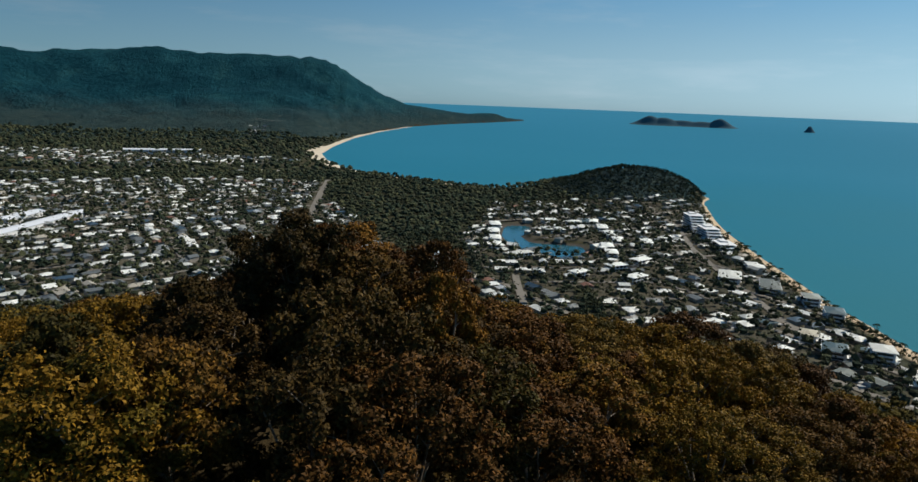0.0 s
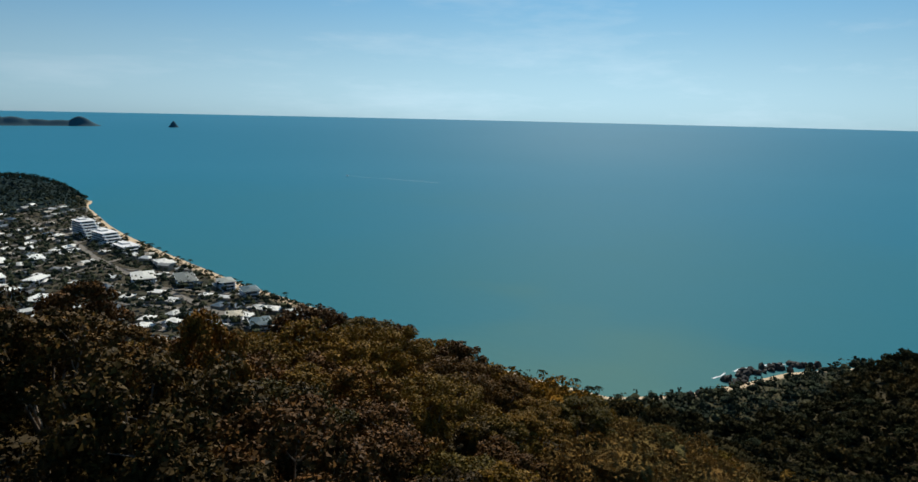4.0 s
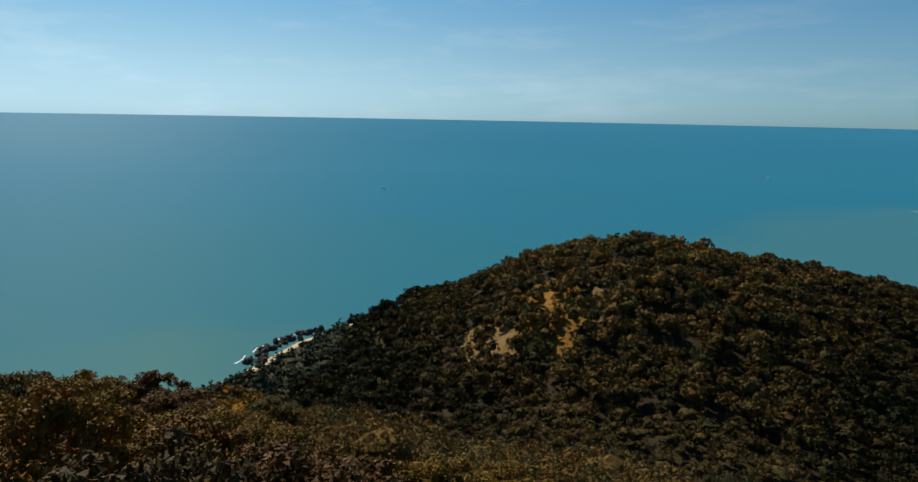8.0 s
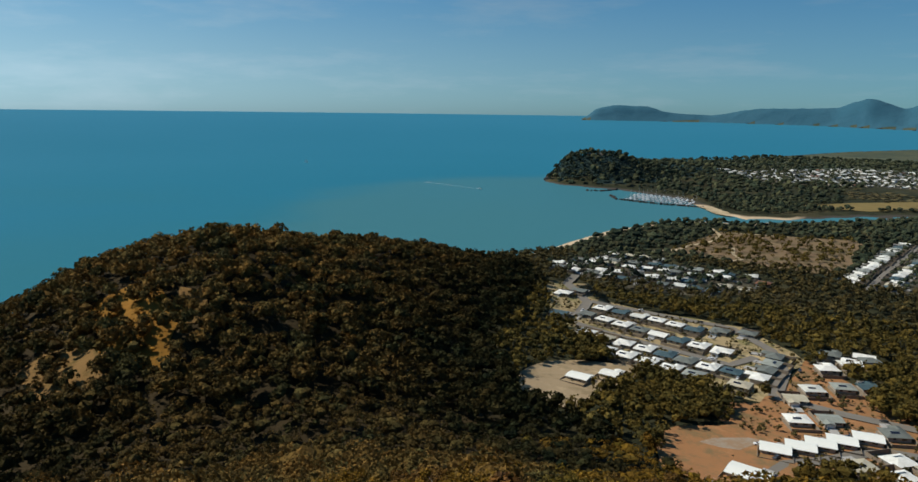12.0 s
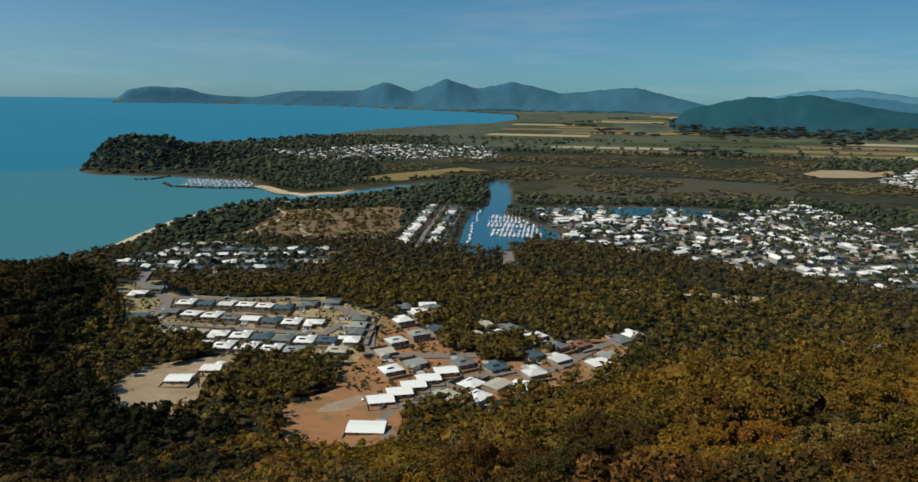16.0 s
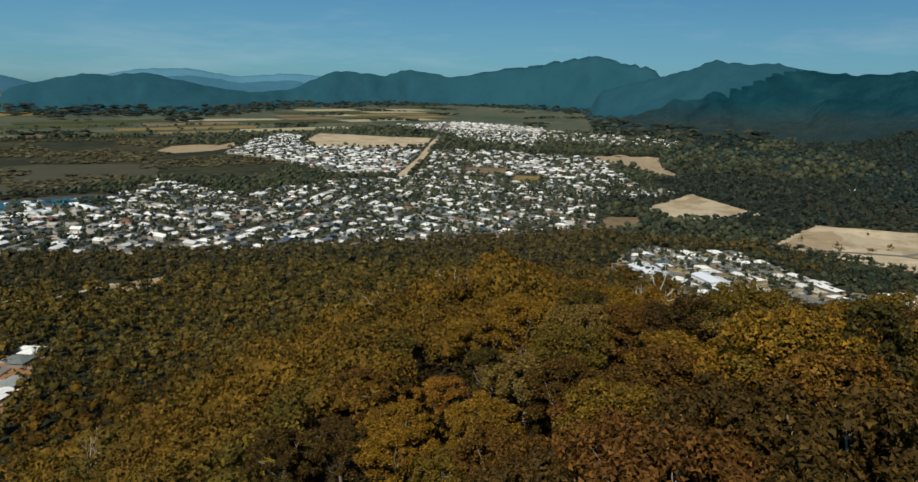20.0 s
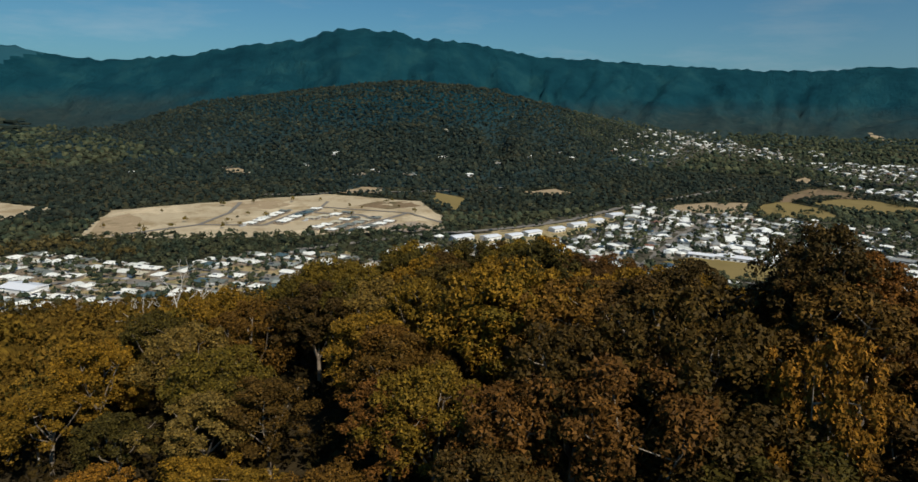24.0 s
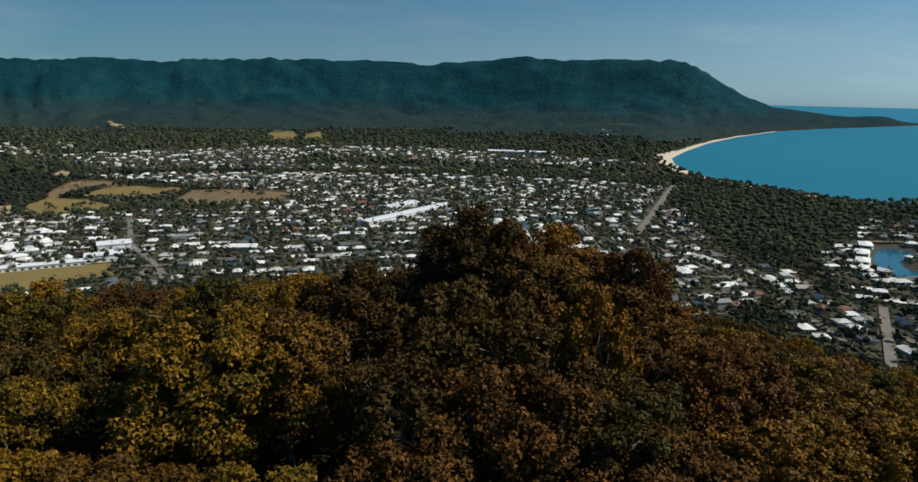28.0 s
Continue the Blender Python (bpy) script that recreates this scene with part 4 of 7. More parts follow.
for row in range(15):
    y0 = -2190 - row * 190 * (1 + row * 0.055)
    x0 = 280 - row * 25
    while x0 > -4600:
        wide = patch_rng.uniform(160, 560) * (1 + row * 0.05)
        tall = 190 * (1 + row * 0.11) * patch_rng.uniform(0.5, 0.93)
        quad = [(x0, y0), (x0 - wide, y0 - patch_rng.uniform(-25, 25)), (x0 - wide - 30, y0 - tall), (x0 - 30, y0 - tall * patch_rng.uniform(0.8, 1.1))]
        mid = np.array([x0 - wide / 2.0]), np.array([y0 - tall / 2])
        if depth_in(PLAIN, *mid)[0] > 60 and mountains(np.array([q[0] for q in quad]), np.array([q[1] for q in quad])).max() < 9 and patch_rng.random() < 0.86:
            FIELDS.append(("cane_field", patch_rng.choice((M_STRAW, M_GRASS, M_STRAW, M_CANE, M_BROWN, M_CANE)), quad, "long cane field on the coastal plain"))
        x0 -= wide + patch_rng.uniform(15, 60)
ROADS = [
    ("road", 9, [(279, -417), (271, -449), (283, -481), (329, -519), (345, -560)]),
    ("road", 8, [(283, -487), (235, -497), (167, -506), (126, -474), (105, -435), (96, -388)]),
    ("road", 7, [(262, -424), (203, -424), (136, -424), (129, -451)]),
    ("road", 8, [(96, -388), (57, -389), (26, -394), (-8, -400)]),
    ("road", 7, [(54, -250), (63, -282), (62, -298), (50, -317), (42, -335), (30, -352), (-25, -372), (-57, -420), (-91, -457)]),
    ("road", 10, [(-60, 1374), (-66, 1200), (-69, 1025), (-75, 850)]),
    ("road", 7, [(150, 620), (145, 591), (133, 515), (122, 450)]),
    ("road", 7, [(480, 1050), (455, 900), (400, 740), (372, 620), (352, 520), (322, 380)]),
    ("track", 17, [(-837, -972), (-1110, -1210), (-1420, -1500), (-1574, -1642)]),
    ("road", 10, [(-1574, -1642), (-2393, -2420)]),
    ("road", 7, [(-1072, -75), (-1068, -2), (-1070, 99), (-1050, 196), (-1072, 308)]),
    ("road", 6, [(-520, 270), (-589, 318), (-724, 438), (-800, 520)]),
    ("road", 6, [(-440, 440), (-483, 480), (-588, 549), (-700, 660)]),
    ("road", 10, [(-700, -20), (-764, 130), (-772, 190), (-798, 272), (-828, 332), (-867, 385), (-912, 444), (-1100, 760)]),
    ("road", 12, [(11, -716), (9, -645)]),
    ("track", 5, [(-79, -585), (-130, -561), (-177, -573)]),
    ("track", 5, [(352, -748), (335, -769), (334, -817), (325, -862), (338, -918), (366, -960)]),
    ("track", 4, [(264, -752), (255, -775), (273, -795), (289, -837)]),
    ("track", 5, [(342, -942), (292, -960), (263, -972)]),
    ("road", 7, [(115, -715), (118, -850), (119, -1030)]),
    ("road", 5, [(-362, 933), (-500, 800), (-620, 700)]),
    ("road", 6, [(-795, -225), (-850, -140), (-838, -62)]),
    ("road", 6, [(-1010, -105), (-930, -112), (-850, -140)]),
    ("road", 5, [(-1000, 20), (-960, 10), (-930, 60), (-900, 125), (-830, 160)]),
    ("road", 7, [(-838, -62), (-925, -20), (-960, 10)]),
    ("road", 7, [(-775, 18), (-850, 82), (-900, 125)]),
    ("road", 7, [(-925, -20), (-895, 60), (-850, 82)]),
    ("road", 9, [(-560, -330), (-600, -230), (-590, -150), (-620, -80), (-570, 0)]),
]


def resample(line, step):
    p = np.asarray(line, float)
    out = []
    for a, b in zip(p[:-1], p[1:]):
        n = max(1, int(np.hypot(*(b - a)) / step))
        out += [a + (b - a) * k / n for k in range(n)]
    return np.array(out + [p[-1]])


def field(name, mat, poly, label, lift):
    """A sheet of other ground laid over the land, with a slightly ragged edge."""
    edge = resample(poly + poly[:1], 90 if name == "cane_field" else 14)[:-1]
    rng = np.random.default_rng(int(abs(edge.sum())) + len(edge))
    c = edge.mean(0)
    edge = edge + rng.normal(0, 1.5, edge.shape)
    turns = 5 if name == "cane_field" else 15
    rows = [c + (edge - c) * k for k in np.linspace(0.02, 1, turns + 1)]
    v = np.concatenate(rows)
    n = len(edge)
    f = [(k * n + i, (k + 1) * n + i, (k + 1) * n + (i + 1) % n, k * n + (i + 1) % n) for k in range(turns) for i in range(n)]
    z = height(v[:, 0], v[:, 1])
    ob = put_mesh(name, drawn_in(np.column_stack([v, np.maximum(z, 1.2) + lift])), f, mat, True)
    return tagged(ob, label, "ground", kind="structure")


for k, (name, mat, poly, label) in enumerate(FIELDS):
    field(name, mat, poly, label, 0.42 + 0.015 * k if name not in ("estate_ground", "edge_ground", "mud_flat") else 0.36)


def road(name, width, line):
    p = resample(line, 9)
    d = np.gradient(p, axis=0)
    d /= np.hypot(d[:, 0], d[:, 1])[:, None] + 1e-9
    side = np.column_stack([-d[:, 1], d[:, 0]]) * width / 2
    v = np.concatenate([p - side, p, p + side])
    n = len(p)
    zc = height(p[:, 0], p[:, 1]) + 1.0
    f = [(r * n + i, r * n + i + 1, (r + 1) * n + i + 1, (r + 1) * n + i) for r in range(2) for i in range(n - 1)]
    ob = put_mesh(name, drawn_in(np.column_stack([v, np.tile(zc, 3)])), f, M_SAND if name == "track" else M_ASPHALT, True)
    return tagged(ob, "pale sandy vehicle track" if name == "track" else "worn grey asphalt road", "road", kind="structure")


for name, width, line in ROADS:
    road(name, width, line)

# ---- houses ----


def box(bm, x0, x1, y0, y1, z0, z1):
    v = [bm.verts.new(c) for c in ((x0, y0, z0), (x1, y0, z0), (x1, y1, z0), (x0, y1, z0), (x0, y0, z1), (x1, y0, z1), (x1, y1, z1), (x0, y1, z1))]
    for q in ((0, 3, 2, 1), (4, 5, 6, 7), (0, 1, 5, 4), (1, 2, 6, 5), (2, 3, 7, 6), (3, 0, 4, 7)):
        bm.faces.new([v[i] for i in q])


def hip(bm, x0, x1, y0, y1, z, rise, over=0.6, gable=False, thick=0.18):
    """A hipped or gabled roof with eaves of some thickness."""
    x0, x1, y0, y1 = x0 - over, x1 + over, y0 - over, y1 + over
    along = (x1 - x0) >= (y1 - y0)
    run = 0.0 if gable else min(x1 - x0, y1 - y0) / 2
    ym, xm = (y0 + y1) / 2, (x0 + x1) / 2
    lo = [bm.verts.new(c) for c in ((x0, y0, z - thick), (x1, y0, z - thick), (x1, y1, z - thick), (x0, y1, z - thick))]
    e = [bm.verts.new(c) for c in ((x0, y0, z), (x1, y0, z), (x1, y1, z), (x0, y1, z))]
    r = [bm.verts.new(c) for c in (((x0 + run, ym, z + rise), (x1 - run, ym, z + rise)) if along else ((xm, y0 + run, z + rise), (xm, y1 - run, z + rise)))]
    bm.faces.new(lo[::-1])
    for i in range(4):
        bm.faces.new((lo[i], lo[(i + 1) % 4], e[(i + 1) % 4], e[i]))
    if along:
        faces = ((e[0], e[1], r[1], r[0]), (e[1], e[2], r[1]), (e[2], e[3], r[0], r[1]), (e[3], e[0], r[0]))
    else:
        faces = ((e[0], e[1], r[0]), (e[1], e[2], r[1], r[0]), (e[2], e[3], r[1]), (e[3], e[0], r[0], r[1]))
    for q in faces:
        bm.faces.new(q)


def house(w, d, rise, gable, wing, solar, label, cover=M_ROOF):
    """A one-storey house: wall, roof, windows, garage door; base at z = 0, footing down into the slope."""
    ob = new("house")
    bm = bmesh.new()
    box(bm, -w / 2, w / 2, -d / 2, d / 2, -3.0, 2.35)
    if wing:
        box(bm, -w / 2 + 0.01, -w / 2 + w * 0.42, -d / 2 - wing, -d / 2 + 0.5, -3.0, 2.33)
    part("wall", bm, M_WALL, ob)
    bm = bmesh.new()
    hip(bm, -w / 2, w / 2, -d / 2, d / 2, 2.4, rise, 0.9, gable)
    if wing:
        hip(bm, -w / 2, -w / 2 + w * 0.42, -d / 2 - wing, -d / 2 + d * 0.45, 2.38, rise * 0.72, 0.8, gable)
    roof = part("roof", bm, cover, ob)
    for x, y, ww in ((w * 0.18, -d / 2, 1.9), (w * 0.36, -d / 2, 1.2), (-w * 0.2, d / 2, 2.4), (w * 0.22, d / 2, 1.6)):
        bm = bmesh.new()
        box(bm, x - ww / 2, x + ww / 2, y - 0.05, y + 0.05, 0.8, 1.95)
        part("window", bm, M_GLASS, ob)
    bm = bmesh.new()
    gy = -d / 2 - wing if wing else -d / 2
    box(bm, -w / 2 + 0.7, -w / 2 + 5.2, gy - 0.06, gy + 0.05, 0, 2.05)
    part("garage_door", bm, M_WHITE, ob)
    bm = bmesh.new()
    box(bm, -w / 2 + 0.4, -w / 2 + 5.6, gy - 7.5, gy - 0.1, -1.2, 0.06)
    part("driveway", bm, M_PONTOON, ob, "pale concrete driveway")
    bm = bmesh.new()
    for x0, x1, y0, y1 in ((-w / 2 - 1.6, -w / 2 - 1.45, -d / 2 + 1, d / 2 + 7), (w / 2 + 1.45, w / 2 + 1.6, -d / 2 + 1, d / 2 + 7), (-w / 2 - 1.6, w / 2 + 1.6, d / 2 + 7, d / 2 + 7.15)):
        box(bm, x0, x1, y0, y1, -2.5, 1.7)
    part("fence", bm, M_FENCE, ob, "weathered brown paling fence")
    if solar:
        bm = bmesh.new()
        t = rise / (d / 2 + 0.9)
        for i in range(4):
            x = -w * 0.1 + i * 1.15
            y0, y1 = d * 0.12, d * 0.12 + 1.7
            zf = lambda y: 2.4 + (d / 2 + 0.9 - y) * t + 0.12
            q = [bm.verts.new(c) for c in ((x, y0, zf(y0)), (x + 1.05, y0, zf(y0)), (x + 1.05, y1, zf(y1)), (x, y1, zf(y1)))]
            bm.faces.new(q)
        part("solar_panel", bm, M_SOLAR, roof, "dark blue solar panels")
    return tagged(ob, label, "house", "houses of the new estates")


KINDS = [
    house(12.0, 9.4, 1.6, False, 4.5, False, "one-storey rendered house with a hipped metal roof"),
    house(11.6, 9.9, 1.4, False, 0, True, "low house with a hipped metal roof and solar panels"),
    house(12.3, 9.5, 1.2, True, 0, False, "long house with a low gabled metal roof"),
    house(11.6, 10.3, 1.7, False, 3.5, True, "family house with a pale metal roof and solar panels"),
    house(10.6, 9.0, 1.0, True, 3.0, False, "compact house with a low-pitched metal roof"),
    house(12.8, 9.0, 0.8, True, 0, False, "newly built house with a broad white metal roof", M_PALE_ROOF),
    house(16.7, 10.8, 0.7, True, 0, False, "large new house under a flat white roof on red earth", M_PALE_ROOF),
]
house_rng = random.Random(11)
HOUSES = []
taken_kind = set()


def set_house(x, y, turn, kind=None):
    k = house_rng.randrange(5) if kind is None else kind
    z = float(height(np.array([x]), np.array([y]))[0]) + 0.9
    m = pose(x, y, z, 0, 0, turn)
    HOUSES.append((x, y))
    if k in taken_kind:
        copy_thing(KINDS[k], m)
    else:
        taken_kind.add(k)
        KINDS[k].matrix_basis = m


ROW_A = [(263, -472), (247, -474), (231, -476), (216, -478), (200, -477), (184, -475), (168, -487), (150, -496)]
ROW_B = [(262, -448), (246, -447), (230, -446), (214, -445), (198, -444), (182, -442), (166, -441), (149, -443)]
ROW_C = [(239, -408), (223, -408), (207, -408), (191, -407), (175, -406), (160, -405), (144, -404), (129, -407)]
ROW_D = [(210, -386), (194, -385), (178, -385), (161, -384), (145, -385), (117, -388)]
SIDE = [(118, -457), (115, -441), (113, -425), (112, -409)]
LOOSE = [(183, -345), (308, -482), (304, -502), (277, -429), (91, -489), (76, -482), (72, -499)]
COURT = [(85, -389), (82, -412), (69, -429), (57, -440), (75, -358), (62, -371), (32, -375), (11, -369), (-13, -361)]
NEW_ROW = [(24, -338), (9, -338), (-6, -335), (36, -317), (19, -317)]
PALE_ROW = [(71, -308), (63, -321), (57, -333), (50, -345), (41, -359), (193, -324)]
UPPER = [(-29, -388), (-12, -395), (-29, -413), (-44, -419), (-53, -383), (-15, -434), (3, -448), (10, -434), (24, -455), (27, -430), (-84, -445), (-75, -432), (-62, -398), (85, -457), (76, -477), (68, -494)]
SITE = [(69, -265)]
for x, y in PALE_ROW:
    set_house(x, y, 18 if x < 100 else 8, 5)
set_house(*SITE[0], 4, 6)
for spots, turn in ((ROW_A, 3), (ROW_B, 2), (ROW_C, 4), (ROW_D, 5), (SIDE, 92), (LOOSE, 10), (COURT, 35), (NEW_ROW, 52), (UPPER, 40)):
    for x, y in spots:
        set_house(x, y, turn + house_rng.choice((0, 0, 180)) + house_rng.uniform(-4, 4))


STREETS = []


def rows_in(poly, turn, lot, deep, keep, rng, gap=0.0):
    """Places for houses in double rows along streets; the streets' middle lines are kept too."""
    p = np.asarray(poly, float)
    c, a = p.mean(0), radians(turn)
    u, v = np.array([math.cos(a), math.sin(a)]), np.array([-math.sin(a), math.cos(a)])
    span = np.abs(p - c).max() * 1.5
    out = []
    k, s = 0, -span
    while s < span:
        q = -span
        while q < span:
            w = c + u * q + v * s + np.array([rng.uniform(-3.5, 3.5), rng.uniform(-4, 4)])
            if rng.random() < keep:
                out.append((w[0], w[1], turn + (180 if k % 2 else 0) + rng.choice((0, 0, 90)) + rng.uniform(-8, 8)))
            q += lot * rng.uniform(0.9, 1.2)
        step = deep if k % 2 == 0 else deep + 12 + gap
        if k % 2:
            STREETS.append((poly, [c + u * q2 + v * (s + step / 2) for q2 in np.arange(-span, span, 12.0)]))
        s += step
        k += 1
    if not out:
        return out
    o = np.array(out)
    ok = (depth_in(poly, o[:, 0], o[:, 1]) > 1) & (height(o[:, 0], o[:, 1]) > 2.5) & (mountains(o[:, 0], o[:, 1]) < 38)
    for w in (CREEK, BASIN, CANAL, LAGOON):
        ok &= depth_in(w, o[:, 0], o[:, 1]) < -9
    for f in FIELDS:
        if f[0] not in ("estate_ground", "edge_ground", "sand_flat"):
            ok &= depth_in(f[2], o[:, 0], o[:, 1]) < -8
    for _, width, line in ROADS:
        for a0, b0 in zip(line[:-1], line[1:]):
            e = np.array(b0, float) - a0
            t = np.clip(((o[:, 0] - a0[0]) * e[0] + (o[:, 1] - a0[1]) * e[1]) / (e @ e), 0, 1)
            ok &= np.hypot(o[:, 0] - a0[0] - t * e[0], o[:, 1] - a0[1] - t * e[1]) > width / 2 + 7
    return [tuple(r) for r in o[ok]]


def quarters(poly, turn, lot, deep, keep, rng, cell=230):
    """Streets that change their bearing from quarter to quarter."""
    p = np.asarray(poly, float)
    (x0, y0), (x1, y1) = p.min(0), p.max(0)
    out = []
    y = y0
    while y < y1:
        x = x0 + rng.uniform(-60, 0)
        while x < x1:
            square = [(x, y), (x + cell, y), (x + cell, y + cell), (x, y + cell)]
            spots = rows_in(square, turn + rng.choice((-22, 0, 0, 18, 90, 75)), lot, deep, keep, rng)
            if spots:
                o = np.array(spots)
                out += [tuple(r) for r in o[depth_in(poly, o[:, 0], o[:, 1]) > 6]]
            x += cell
        y += cell
    o = np.array(out)
    few = np.zeros(len(o), bool)
    for p in TOWN_WOODS:
        few |= depth_in(p, o[:, 0], o[:, 1]) > 0
    return [q for q, f in zip(out, few) if not f or rng.random() < 0.12]


def streets(name, poly):
    """The small streets of a suburb as one sheet of narrow strips."""
    if not STREETS:
        return
    (ax, ay), (bx, by) = np.min(poly, 0) - 20, np.max(poly, 0) + 20
    mine, step_of = [], []
    for square, line in STREETS:
        p = np.array(line)
        q0, q1 = np.min(square, 0) - 6, np.max(square, 0) + 6
        k = np.all((p > q0) & (p < q1), 1) & (p[:, 0] > ax) & (p[:, 0] < bx) & (p[:, 1] > ay) & (p[:, 1] < by)
        mine.append(p[k])
        step_of.append(np.tile(p[1] - p[0], (k.sum(), 1)))
    p, d = np.concatenate(mine), np.concatenate(step_of)
    z = height(p[:, 0], p[:, 1])
    ok = (depth_in(poly, p[:, 0], p[:, 1]) > 4) & (z > 2.4)
    for w in TOWN_WOODS:
        ok &= depth_in(w, p[:, 0], p[:, 1]) < 0
    for w in (CREEK, BASIN, CANAL, LAGOON):
        ok &= depth_in(w, p[:, 0], p[:, 1]) < -8
    for fld in FIELDS:
        if fld[0] not in ("estate_ground", "edge_ground", "sand_flat", "mud_flat", "cane_field"):
            ok &= depth_in(fld[2], p[:, 0], p[:, 1]) < -8
    p, d, z = p[ok], d[ok], z[ok] + 0.75
    side = np.column_stack([-d[:, 1], d[:, 0]]) / 12.0 * 3.2
    v = np.stack([np.column_stack([q, z]) for q in (p - d / 2 - side, p - d / 2 + side, p + d / 2 + side, p + d / 2 - side)], 1).reshape(-1, 3)
    f = np.arange(len(v)).reshape(-1, 4)[:, ::-1]
    STREETS.clear()
    if len(f):
        tagged(put_mesh(name, drawn_in(v), f, M_ASPHALT), "narrow pale asphalt streets between the houses", "road", kind="structure")


rng = random.Random(5)
for poly, turn, lot, deep, keep in ((SUB_PARK, 12, 17, 23, 0.85), (SUB_EDGE, 60, 15.5, 19.5, 0.96)):
    for x, y, a in rows_in(poly, turn, lot, deep, keep, rng):
        set_house(x, y, a)
streets("road", SUB_EDGE)
for k in range(18):
    for x in (101, 134):
        set_house(x + rng.uniform(-2, 2), -735 - 16.5 * k, (270 if x < 118 else 90) + rng.uniform(-5, 5))
BEACH_SPOTS = quarters(SUB_BEACH, 20, 17, 22, 0.66, rng)
BEACH_SPOTS.sort(key=lambda q: math.hypot(q[0], q[1]))
for x, y, a in BEACH_SPOTS[:34]:
    set_house(x, y, a)
streets("road", SUB_BEACH)
NEW_LOTS = [(-852, -40), (-866, -33), (-881, -26), (-895, -19), (-909, -12), (-924, -5), (-938, 2), (-846, -78), (-862, -70), (-878, -63), (-893, -55), (-909, -48), (-925, -40), (-872, -4), (-883, 12), (-894, 28), (-905, 44), (-795, 18), (-808, 30), (-822, 41), (-835, 53), (-849, 64), (-862, 76), (-784, 44), (-798, 56), (-811, 68), (-824, 80), (-838, 92), (-812, 2), (-826, 14), (-841, 26), (-856, 38), (-870, 50)]
for x, y in NEW_LOTS:
    set_house(x, y, 60 + rng.choice((0, 0, 180)) + rng.uniform(-5, 5))


def town(name, spots, rng, label, big=0.06):
    """Many distant houses: walls in one mesh, roofs in another."""
    o = np.array(spots)
    n = len(o)
    w, d = np.array([[rng.uniform(9.5, 15), rng.uniform(7.6, 10.5)] for _ in range(n)]).T
    grow = np.array([rng.uniform(1.5, 2.4) if rng.random() < big else 1.0 for _ in range(n)])
    w, d = w * grow, d * np.sqrt(grow)
    wall_h = np.array([5.4 if rng.random() < 0.1 else 2.9 for _ in range(n)])
    rise = np.array([rng.uniform(1.0, 2.6) for _ in range(n)])
    gable = np.array([rng.random() < 0.35 for _ in range(n)])
    a = np.radians(o[:, 2])
    z = height(o[:, 0], o[:, 1]) + 0.2
    ca, sa = np.cos(a), np.sin(a)

    def place(lx, ly, lz):
        return np.stack([o[:, 0] + lx * ca - ly * sa, o[:, 1] + lx * sa + ly * ca, z + lz], -1)

    hw, hd = w / 2, d / 2
    wv = np.stack([place(sx * hw, sy * hd, k) for k in (-2.0 + 0 * w, wall_h) for sx, sy in ((-1, -1), (1, -1), (1, 1), (-1, 1))], 1)
    wf = np.array([(0, 1, 5, 4), (1, 2, 6, 5), (2, 3, 7, 6), (3, 0, 4, 7)])
    ew, ed = hw + 0.6, hd + 0.6
    run = np.where(gable, 0.0, ed)
    rv = np.stack([place(sx * ew, sy * ed, wall_h) for sx, sy in ((-1, -1), (1, -1), (1, 1), (-1, 1))] + [place(-(ew - run), 0, wall_h + rise), place(ew - run, 0, wall_h + rise)], 1)
    rf = np.array([(0, 1, 5), (0, 5, 4), (1, 2, 5), (2, 3, 4), (2, 4, 5), (3, 0, 4)])
    base = np.arange(n)[:, None, None]
    top = new(name)
    put_mesh("wall", drawn_in(wv.reshape(-1, 3)), (wf[None] + base * 8).reshape(-1, 4), M_WALL, False, top)
    put_mesh("roof", drawn_in(rv.reshape(-1, 3)), (rf[None] + base * 6).reshape(-1, 3), M_ROOFS, False, top)
    tagged(top, label, "houses", kind="stuff")
    HOUSES.extend((q[0], q[1]) for q in o)
    return n


